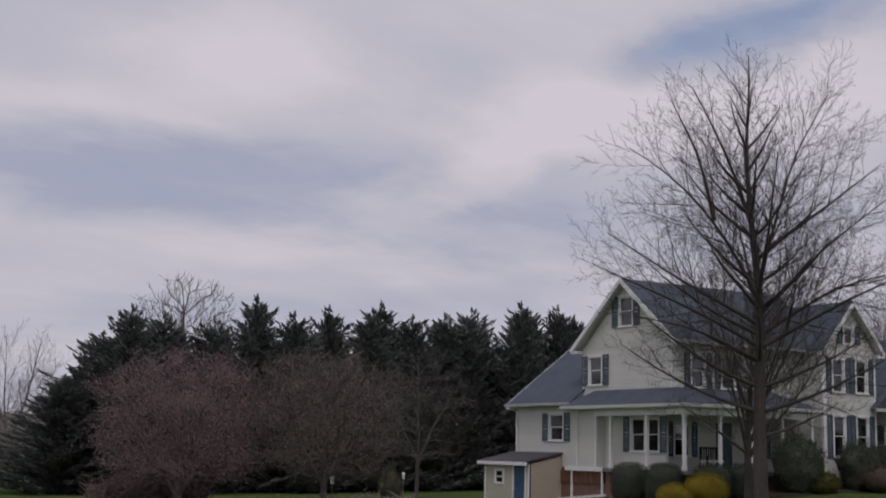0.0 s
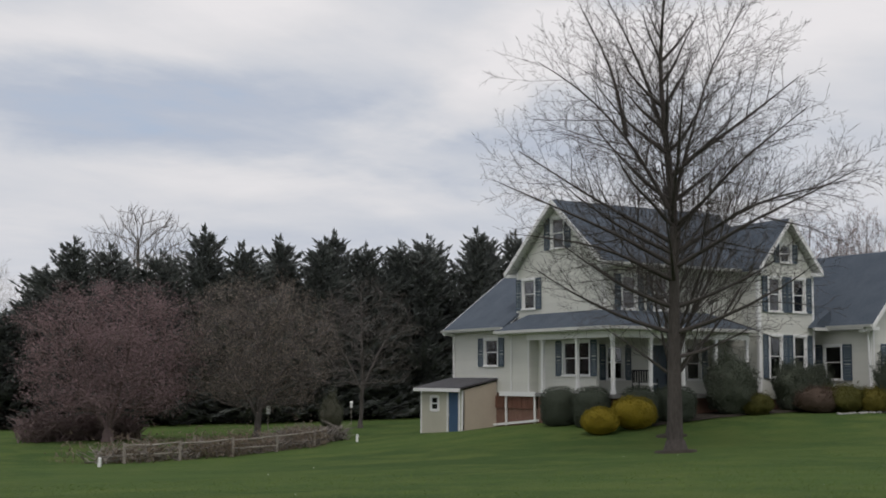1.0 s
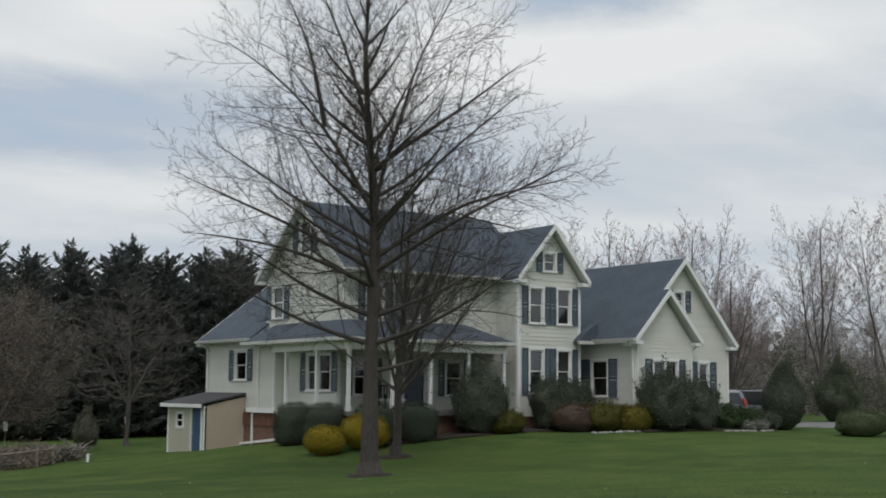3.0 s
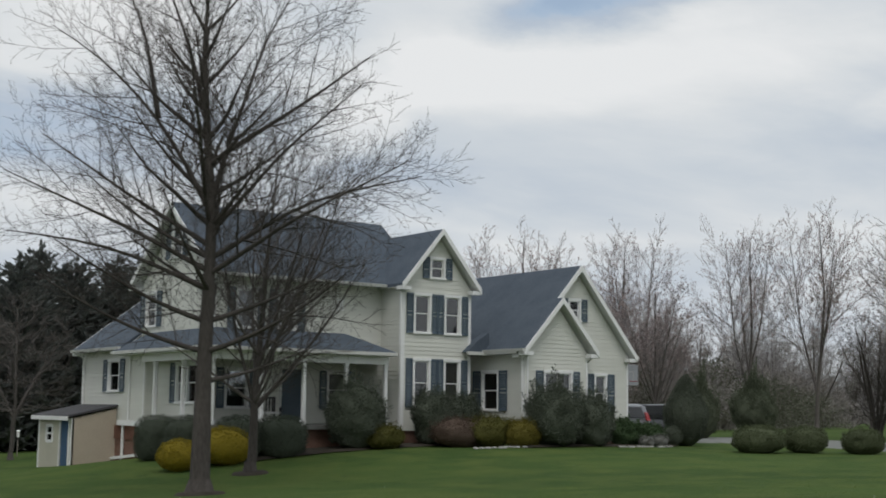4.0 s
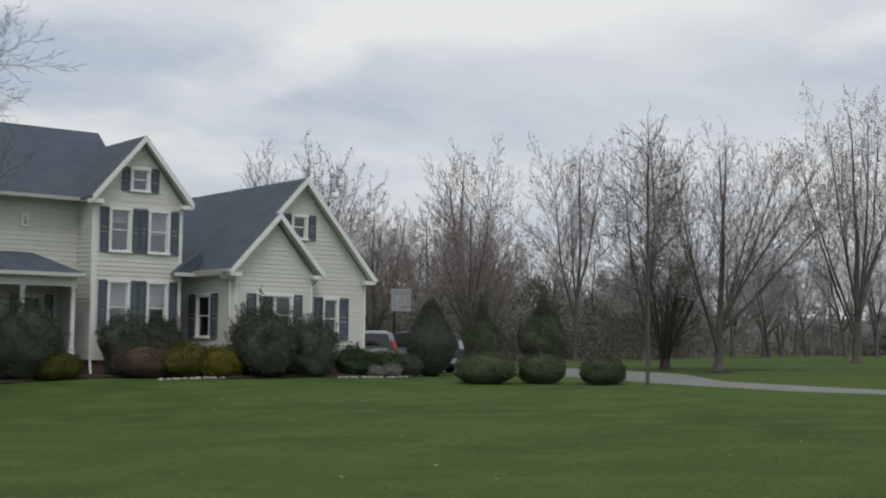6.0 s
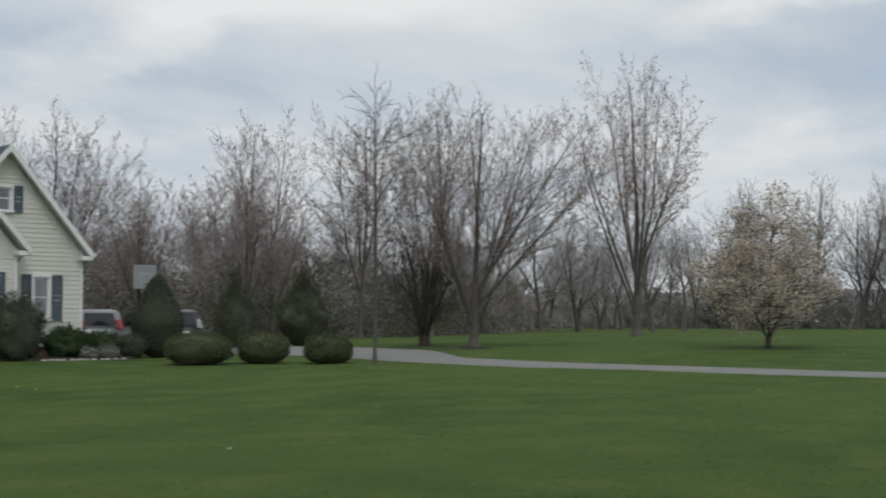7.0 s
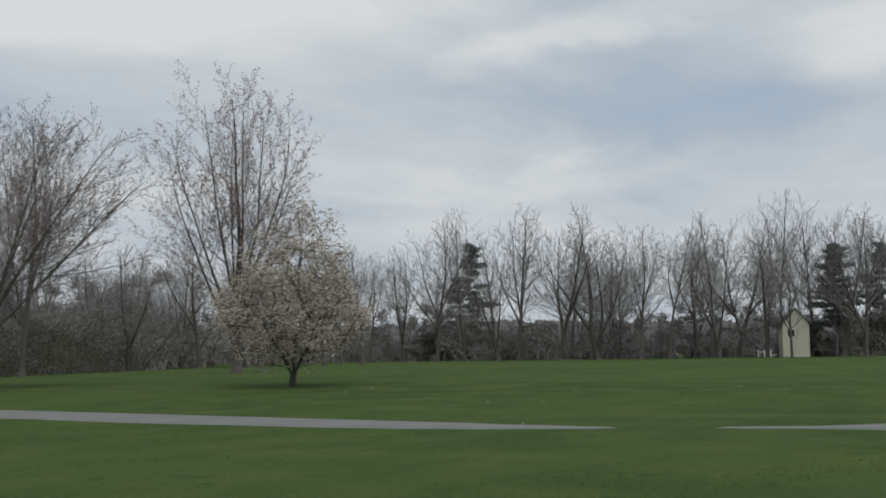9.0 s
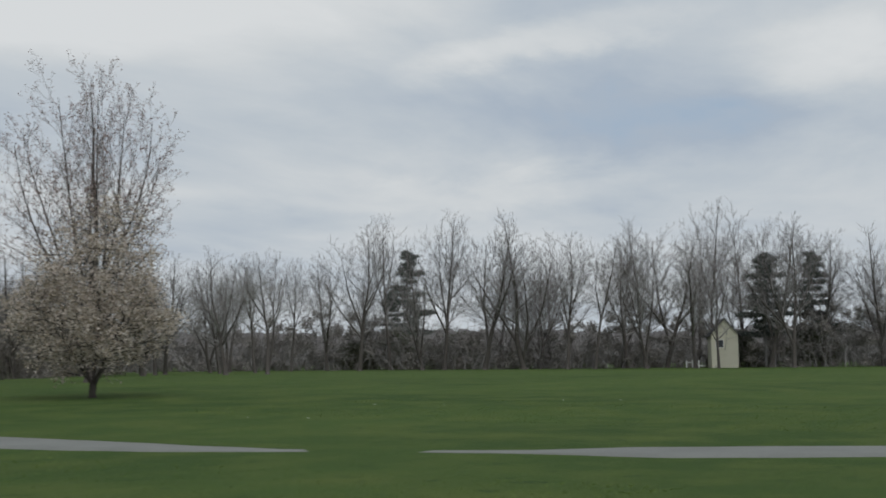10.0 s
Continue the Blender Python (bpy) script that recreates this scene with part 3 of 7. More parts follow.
def limbed_tree(name, at, seed, stems, radius, habit, bark, label, group="", trunk_bark=None, extra=None, thick=0.42, flare=1.5,
                buds=None, bud_count=0, bud_size=0.05, bud_spread=0.08, category="tree"):
    """A tree with given main limbs that branch and branch again.
    stems: lines of points, the leader first; extra: how many more limbs, from and to which height, their slants and lengths."""
    rng = random.Random(seed)
    root = thing(name, at, label, category, group)
    wood, tips = (([], []), ([], [])), []
    lines = []
    for s, line in enumerate(stems):
        pts = [Vector(p) for p in line]
        fine = [pts[0]]
        for a, b in zip(pts, pts[1:]):
            m = max(1, round((b - a).length / 0.8))
            fine += [a.lerp(b, k / m) + Vector((rng.gauss(0, 0.05), rng.gauss(0, 0.05), 0)) * (k < m) * (s > 0 or k > 0) for k in range(1, m + 1)]
        for _ in range(2):
            fine = [fine[0]] + [(a + 2 * b + c) / 4 for a, b, c in zip(fine, fine[1:], fine[2:])] + [fine[-1]]
        lines.append(fine)
    lead = lines[0]
    for k in range(extra[0] if extra else 0):
        _, low, high, wide, narrow, long_, short = extra
        g = (k + rng.uniform(0.1, 0.9)) / extra[0]
        z = low + (high - low) * g
        i = min(range(len(lead)), key=lambda i: abs(lead[i].z - z))
        turn, slant = 2.4 * k + rng.uniform(-0.5, 0.5), radians(wide + (narrow - wide) * g)
        d = Vector((math.cos(turn) * math.sin(slant), math.sin(turn) * math.sin(slant), math.cos(slant)))
        pts = [lead[i].copy()]
        length = (long_ + (short - long_) * g) * rng.uniform(0.8, 1.15)
        for _ in range(8):
            d = (d + Vector((rng.gauss(0, 0.06), rng.gauss(0, 0.06), 0.05))).normalized()
            pts.append(pts[-1] + d * (length / 8))
        lines.append(pts)
    rise = lead[-1].z
    for s, line in enumerate(lines):
        if s == 0:
            r0, r1 = radius, 0.018
        else:
            near = min(lead, key=lambda p: (p - line[0]).length)
            here = max(0.03, radius * (1 - 0.88 * max(0.0, near.z / rise) ** 0.9))
            r0, r1 = min(thick * radius, 0.72 * here), 0.012
        levels = habit[0]
        if s == 0:
            gap, first, angle, ratio, least = levels[0]
            levels = ((gap, max(first, 0.38), angle, 0.44 * ratio, least), *levels[1:])
        ramify(rng, wood if s == 0 else (wood[1 if s > len(stems) - 1 else 0], wood[1]), tips, line, r0, r1, 0, (levels, *habit[1:]))
    foot = Vector(stems[0][0])
    tube(wood[0][0], wood[0][1], [foot + Vector((0, 0, -0.2)), foot + Vector((0, 0, 0.12)), foot + Vector((0, 0, 0.55))], [radius * flare * 1.25, radius * flare, radius * 1.01], 9)
    mesh_part("trunk", wood[0][0], wood[0][1], trunk_bark or bark, root, smooth=True)
    mesh_part("crown", wood[1][0], wood[1][1], bark, root, "bare twiggy crown" if not buds else "", smooth=True)
    if buds:
        v, f = leaves(tips, bud_count, bud_spread, bud_size, rng)
        mesh_part("bloom", v, f, buds, root)
    return root


def cedar(name, at, seed, height, width, label, group):
    """A spiky evergreen: tiers of upswept boughs, each with many small sprays."""
    rng = random.Random(seed)
    root = thing(name, at, label, "tree", group)
    wood, v, f = ([], []), [], []
    tube(wood[0], wood[1], [Vector((0, 0, -0.2)), Vector((0, 0, height * 0.5)), Vector((0, 0, height * 0.98))], [0.22, 0.13, 0.02], 6)
    def spray(c, d, L):
        e = d.cross(Vector((rng.gauss(0, 1), rng.gauss(0, 1), rng.gauss(0, 1)))).normalized()
        b = len(v)
        for q in (c - d * L * 0.5, c + e * L * 0.2, c + d * L * 1.2, c - e * L * 0.2):
            v.append((q.x, q.y, q.z))
        f.append((b, b + 1, b + 2, b + 3))

    def bough(foot, tip, sag, many, size):
        tube(wood[0], wood[1], [foot, foot.lerp(tip, 0.6) - Vector((0, 0, sag)), tip], [0.03, 0.02, 0.006], 3)
        along = (tip - foot).normalized()
        for _ in range(many):
            s = rng.random() ** 0.65
            g = 0.04 + 0.20 * (1 - s)
            c = foot.lerp(tip, s) + Vector((rng.gauss(0, g), rng.gauss(0, g), rng.gauss(0, 0.8 * g) - sag * math.sin(3.14 * s)))
            spray(c, (along + Vector((rng.gauss(0, 0.45), rng.gauss(0, 0.45), rng.gauss(0, 0.35) + 0.3))).normalized(), rng.uniform(0.16, 0.34) * size)
        for _ in range(3):
            spray(tip, (along + Vector((rng.gauss(0, 0.2), rng.gauss(0, 0.2), 0.35))).normalized(), 0.40 * size)

    z = 0.4
    while z < height * 0.95:
        t = z / height
        reach = width * 1.08 * (1 - t) ** 0.68 * (0.78 + 0.4 * rng.random()) + 0.05
        for k in range(6):
            w = rng.uniform(0, 6.28)
            r = reach * rng.uniform(0.5, 1.35)
            tip = Vector((r * math.cos(w), r * math.sin(w), z + r * (0.22 + 0.5 * t) + 0.2 * t))
            bough(Vector((0, 0, z)), tip, 0.12 * r, int(14 + 18 * r), 1.15 - 0.45 * t)
        z += 0.27
    # several leaders with upswept tips make a ragged top
    for k in range(4):
        w = 1.57 * k + rng.uniform(-0.5, 0.5)
        r = 0.26 * width * rng.uniform(0.5, 1.0) * (k > 0)
        top = height * (1.03 if k == 0 else rng.uniform(0.80, 0.92))
        foot = Vector((0, 0, height * 0.62))
        tip = Vector((r * math.cos(w), r * math.sin(w), top))
        for j in range(9):
            c = foot.lerp(tip, 0.35 + 0.65 * j / 9)
            a = rng.uniform(0, 6.28)
            q = 0.55 * (1.0 - j / 9) + 0.10
            bough(c, c + Vector((q * math.cos(a), q * math.sin(a), 0.75 * q + 0.1)), 0.03, 16, 0.75)
        bough(foot.lerp(tip, 0.4), tip, 0.0, 60, 0.7)
    mesh_part("trunk", wood[0], wood[1], BARK, root)
    mesh_part("crown", v, f, CEDAR, root)
    return root


def shrub(name, at, seed, rx, ry, rz, foliage, label, group="", count=2600, size=0.06, lumpy=0.12, category="shrub", peak=1.0, boxy=2.0):
    """A rounded shrub: a dark lumpy heart under a coat of small leaves."""
    rng = random.Random(seed)
    root = thing(name, at, label, category, group)
    noff = rng.uniform(0, 50)

    def radial(n):
        k = 1 + lumpy * noise.noise(Vector((n.x * 2.2 + noff, n.y * 2.2, n.z * 2.2))) + 0.5 * lumpy * noise.noise(Vector((n.x * 6 + noff, n.y * 6, n.z * 6)))
        taper = 1 - (1 - peak) * max(0, n.z)
        k /= (math.hypot(n.x, n.y) ** boxy + abs(n.z) ** boxy) ** (1 / boxy)
        return Vector((n.x * rx * k * taper, n.y * ry * k * taper, rz + n.z * rz * k))

    bm = bmesh.new()
    bmesh.ops.create_icosphere(bm, subdivisions=3, radius=1)
    for q in bm.verts:
        n = q.co.normalized()
        q.co = radial(n) * 0.93 + Vector((0, 0, 0.0))
        if q.co.z < -0.05:
            q.co.z = -0.05
    part("heart", bm, foliage, root, smooth=True)
    v, f = [], []
    tufts = [(Vector((rng.gauss(0, 1), rng.gauss(0, 1), abs(rng.gauss(0, 1)))).normalized(), rng.uniform(0.4, 1.5) * lumpy) for _ in range(70)]
    for _ in range(int(count * 3.0)):
        n = Vector((rng.gauss(0, 1), rng.gauss(0, 1), rng.gauss(0, 1))).normalized()
        if n.z < -0.75:
            continue
        if rng.random() < 1.6 * lumpy:
            # a shoot that stands out of the coat, narrowing to its tip
            d, out = rng.choice(tufts)
            k = rng.random() ** 1.3
            n = (d + Vector((rng.gauss(0, 1), rng.gauss(0, 1), rng.gauss(0, 1))) * 0.13 * (1.1 - k)).normalized()
            c = radial(n) * (0.96 + out * k) + Vector((0, 0, 0.25 * out * k * rz))
        else:
            c = radial(n) * rng.uniform(0.90, 1.04)
        c.z = max(c.z, 0.0)
        u = (n * 0.6 + Vector((rng.gauss(0, 0.6), rng.gauss(0, 0.6), rng.gauss(0, 0.6) + 0.3))).normalized()
        w = u.cross(Vector((rng.gauss(0, 1), rng.gauss(0, 1), rng.gauss(0, 1)))).normalized()
        s = 0.56 * size * rng.uniform(0.7, 1.5)
        b = len(v)
        for q in (c - u * s * 0.4, c + w * s * 0.4, c + u * s, c - w * s * 0.4):
            v.append((q.x, q.y, q.z))
        f.append((b, b + 1, b + 2, b + 3))
    mesh_part("foliage", v, f, foliage, root)
    return root

# ---- house ----
def front_at(y):
    return Matrix(((1, 0, 0, 0), (0, 1, 0, y), (0, 0, 1, 0), (0, 0, 0, 1)))


def left_at(x):
    return Matrix(((0, 1, 0, x), (-1, 0, 0, 0), (0, 0, 1, 0), (0, 0, 0, 1)))


def right_at(x):
    return Matrix(((0, -1, 0, x), (1, 0, 0, 0), (0, 0, 1, 0), (0, 0, 0, 1)))


def back_at(y):
    return Matrix(((-1, 0, 0, 0), (0, -1, 0, y), (0, 0, 1, 0), (0, 0, 0, 1)))


# In a face's own frame u runs to the right as seen from outside, d inwards, z up.
def faced(name, bm, mat, parent, m, label="", smooth=False):
    bmesh.ops.transform(bm, matrix=m, verts=bm.verts)
    return part(name, bm, mat, parent, label, smooth)


def spans(u0, u1, ze, apex, z):
    if apex is None or z <= ze:
        return u0, u1
    k = min(1.0, (z - ze) / (apex[1] - ze))
    return u0 + (apex[0] - u0) * k, u1 + (apex[0] - u1) * k


def pieces(u0, u1, ze, apex, za, zb, holes):
    """The stretches of wall between two heights, less the openings: (left low, right low, left high, right high)."""
    a0, a1 = spans(u0, u1, ze, apex, za)
    b0, b1 = spans(u0, u1, ze, apex, zb)
    mid = (za + zb) / 2
    cuts = sorted((h[0], h[1]) for h in holes if h[2] < mid < h[3])
    out, at_a, at_b = [], a0, b0
    for c0, c1 in cuts:
        if c0 > at_a + 0.02:
            out.append((at_a, c0, max(at_b, at_a if at_b == at_a else at_b), c0))
        at_a = at_b = c1
    if a1 > at_a + 0.02:
        out.append((at_a, a1, at_b, max(b1, at_b + 0.001)))
    return out


def slab(bm, q, z0, z1, d0a, d0b, d1):
    """A strip of wall: face depth d0a below and d0b above, back at d1."""
    l0, r0, l1, r1 = q
    co = [(l0, d0a, z0), (r0, d0a, z0), (r1, d0b, z1), (l1, d0b, z1), (l0, d1, z0), (r0, d1, z0), (r1, d1, z1), (l1, d1, z1)]
    v = [bm.verts.new(c) for c in co]
    for f in ((0, 1, 2, 3), (5, 4, 7, 6), (4, 5, 1, 0), (3, 2, 6, 7), (4, 0, 3, 7), (1, 5, 6, 2)):
        bm.faces.new([v[i] for i in f])


COURSE = 0.16


def clad_wall(house, m, u0, u1, zb, ze, apex=None, holes=(), boards=True):
    """A wall with openings through it, clad with lapped boards, each a piece of its own."""
    bm = bmesh.new()
    top = apex[1] if apex else ze
    levels = sorted({zb, ze, top, *[h[2] for h in holes], *[h[3] for h in holes]})
    for a, b in zip(levels, levels[1:]):
        for l0, r0, l1, r1 in pieces(u0, u1, ze, apex, a, b, holes):
            cuts = sorted({u for h in holes for u in h[:2] if max(l0, l1) + 0.01 < u < min(r0, r1) - 0.01})
            for (p0, p1), (q0, q1) in zip([(l0, l1)] + [(u, u) for u in cuts], [(u, u) for u in cuts] + [(r0, r1)]):
                slab(bm, (p0, q0, p1, q1), a, b, 0.0, 0.0, 0.16)
    bmesh.ops.remove_doubles(bm, verts=bm.verts, dist=0.0005)
    wall = faced("wall", bm, SIDING, house, m, "cream horizontal vinyl siding")
    if boards:
        z = zb
        while z < top - 0.04:
            z1 = min(z + COURSE, top)
            if z < ze < z1 - 0.03 and apex:
                z1 = ze
            for q in pieces(u0, u1, ze, apex, z, z1, holes):
                bm = bmesh.new()
                slab(bm, q, z + 0.001, z1, -0.026, -0.012, -0.002)
                faced("board", bm, SIDING, wall, m)
            z = z1
    return wall


def corner_board(house, m, u, z0, z1, w=0.09):
    bm = bmesh.new()
    box(bm, u - w / 2, u + w / 2, -0.05, 0.02, z0, z1, 0.006)
    faced("corner_board", bm, TRIM, house, m)


def window(house, m, u0, u1, z0, z1, panes=1, blind=0.0, shutters=(0.3, 0.3), grille=False):
    """A sash window: casing, sill, two sashes a light, panes, with louvred shutters."""
    t = 0.09
    bm = bmesh.new()
    box(bm, u0, u0 + t, -0.065, 0.05, z0, z1, 0.006)
    box(bm, u1 - t, u1, -0.065, 0.05, z0, z1, 0.006)
    box(bm, u0 - 0.02, u1 + 0.02, -0.075, 0.05, z1 - t, z1 + 0.03, 0.006)
    win = faced("window", bm, TRIM, house, m, "white double-hung sash window")
    bm = bmesh.new()
    box(bm, u0 - 0.03, u1 + 0.03, -0.10, 0.05, z0 - 0.02, z0 + 0.05, 0.006)
    faced("sill", bm, TRIM, win, m)
    iw = (u1 - u0 - 2 * t) / panes
    zm = (z0 + z1) / 2 + 0.02
    for k in range(panes):
        a, b = u0 + t + k * iw, u0 + t + (k + 1) * iw
        if k:
            bm = bmesh.new()
            box(bm, a - 0.04, a + 0.04, -0.055, 0.05, z0 + 0.05, z1 - t)
            faced("mullion", bm, TRIM, win, m)
        for lo, hi, dep in ((z0 + 0.05, zm, 0.03), (zm - 0.03, z1 - t, 0.0)):
            bm = bmesh.new()
            s = 0.035
            box(bm, a, a + s, dep, dep + 0.03, lo, hi)
            box(bm, b - s, b, dep, dep + 0.03, lo, hi)
            box(bm, a + s, b - s, dep, dep + 0.03, lo, lo + s)
            box(bm, a + s, b - s, dep, dep + 0.03, hi - s, hi)
            if grille:
                box(bm, a + s, b - s, dep + 0.004, dep + 0.02, (lo + hi) / 2 - 0.01, (lo + hi) / 2 + 0.01)
                box(bm, (a + b) / 2 - 0.01, (a + b) / 2 + 0.01, dep + 0.004, dep + 0.02, lo + s, hi - s)
            faced("sash", bm, TRIM, win, m)
            bm = bmesh.new()
            box(bm, a + s, b - s, dep + 0.012, dep + 0.018, lo + s, hi - s)
            pane = faced("pane", bm, GLASS, win, m)
            pane.visible_shadow = False
        # added near-black panel: its colour stands in for the unlit room behind
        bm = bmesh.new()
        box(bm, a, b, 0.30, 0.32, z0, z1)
        faced("room_dark_panel", bm, DIM, win, m, "dark panel painted as the dim room behind the glass")
        if blind:
            bm = bmesh.new()
            zt, zl = z1 - t, z1 - t - (z1 - z0 - t) * blind
            n = 9
            for i in range(n):
                box(bm, a + 0.01, b - 0.01, 0.10, 0.115, zl + (zt - zl) * i / n + 0.004, zl + (zt - zl) * (i + 1) / n)
            faced("blind", bm, BLIND, win, m, "pale drawn window blind")
    for side, w in zip((-1, 1), shutters):
        if not w:
            continue
        a, b = (u0 - 0.03 - w, u0 - 0.03) if side < 0 else (u1 + 0.03, u1 + 0.03 + w)
        bm = bmesh.new()
        s = 0.045
        for q in ((a, a + s, z0, z1), (b - s, b, z0, z1)):
            box(bm, q[0], q[1], -0.075, -0.036, q[2], q[3], 0.004)
        for zc in (z0 + s, (z0 + z1) / 2, z1 - s):
            box(bm, a + s, b - s, -0.072, -0.038, zc - s, zc + s)
        z = z0 + 2 * s
        while z < z1 - 2 * s - 0.04:
            if abs(z + 0.03 - (z0 + z1) / 2) > 2 * s:
                slab(bm, (a + s, b - s, a + s, b - s), z, z + 0.05, -0.07, -0.045, -0.04)
            z += 0.065
        faced("shutter", bm, SHUTTER, house, m, "slate-blue louvred shutter")
    return win


def roof_slab(house, pts, mat=None, thick=0.13):
    bm = bmesh.new()
    prism(bm, pts, (0, 0, -thick))
    return part("roof", bm, mat or ROOF, house, "blue-grey asphalt shingles")


def trim_bar(house, name, a, b, w, h, label="", drop=0.0):
    """A white board from a to b, w thick sideways, h deep downwards."""
    a, b = Vector(a), Vector(b)
    d = (b - a).normalized()
    side = d.cross(Vector((0, 0, 1))).normalized() * (w / 2)
    bm = bmesh.new()
    vs = []
    for p in (a, b):
        for s, z in ((-1, -drop), (1, -drop), (1, -drop - h), (-1, -drop - h)):
            vs.append(bm.verts.new(p + side * s + Vector((0, 0, z))))
    for f in ((0, 1, 2, 3), (7, 6, 5, 4), (0, 4, 5, 1), (1, 5, 6, 2), (2, 6, 7, 3), (3, 7, 4, 0)):
        bm.faces.new([vs[i] for i in f])
    bmesh.ops.recalc_face_normals(bm, faces=bm.faces)
    return part(name, bm, GUTTER if name in ("fascia", "gutter") else TRIM, house, label)


def pipe(house, name, pts, r=0.045, mat=None):
    v, f = [], []
    tube(v, f, [Vector(p) for p in pts], [r] * len(pts), 6)
    return mesh_part(name, v, f, mat or TRIM, house, "white downspout")


def gable_roof(house, axis, ridge, span, eaves, along, rake_ends=(True, True), gutters=(True, True)):
    """axis: the way the ridge runs. ridge (cross place, height), span (low side, high side), eaves height, along (start, end)."""
    c, zr = ridge
    s0, s1 = along
    for k, e in enumerate(span):
        if axis == "x":
            pts = [(s0, e, eaves), (s1, e, eaves), (s1, c, zr), (s0, c, zr)]
        else:
            pts = [(e, s0, eaves), (e, s1, eaves), (c, s1, zr), (c, s0, zr)]
        roof_slab(house, pts)
        bm = bmesh.new()
        prism(bm, [(p[0], p[1], p[2] - 0.132) for p in pts], (0, 0, -0.02))
        part("soffit", bm, TRIM, house, "white boxed soffit")
        for n, s in enumerate(along):
            if rake_ends[n]:
                o = -0.022 if n == 0 else 0.022
                a, b = ((s + o, e, eaves), (s + o, c, zr)) if axis == "x" else ((e, s + o, eaves), (c, s + o, zr))
                trim_bar(house, "rake_board", a, b, 0.04, 0.24, drop=-0.01)
                # boxed return at the foot of the rake
                bm = bmesh.new()
                g = 0.42 if e < c else -0.42
                lo, hi = sorted((e - 0.02, e + g))
                i0, i1 = sorted((s, s + (0.36 if n == 0 else -0.36)))
                if axis == "x":
                    box(bm, i0, i1, lo, hi, eaves - 0.24, eaves - 0.10)
                else:
                    box(bm, lo, hi, i0, i1, eaves - 0.24, eaves - 0.10)
                part("eave_return", bm, TRIM, house)
        if gutters[k]:
            o = -0.06 if e < c else 0.06
            bm = bmesh.new()
            if axis == "x":
                q = [(s0, e, eaves - 0.11), (s0, e + o * 2, eaves - 0.11), (s0, e + o * 2.3, eaves + 0.0), (s0, e, eaves + 0.0)]
                prism(bm, q, (s1 - s0, 0, 0))
            else:
                q = [(e, s0, eaves - 0.11), (e + o * 2, s0, eaves - 0.11), (e + o * 2.3, s0, eaves + 0.0), (e, s0, eaves + 0.0)]
                prism(bm, q, (0, s1 - s0, 0))
            part("gutter", bm, GUTTER, house, "off-white metal rain gutter")


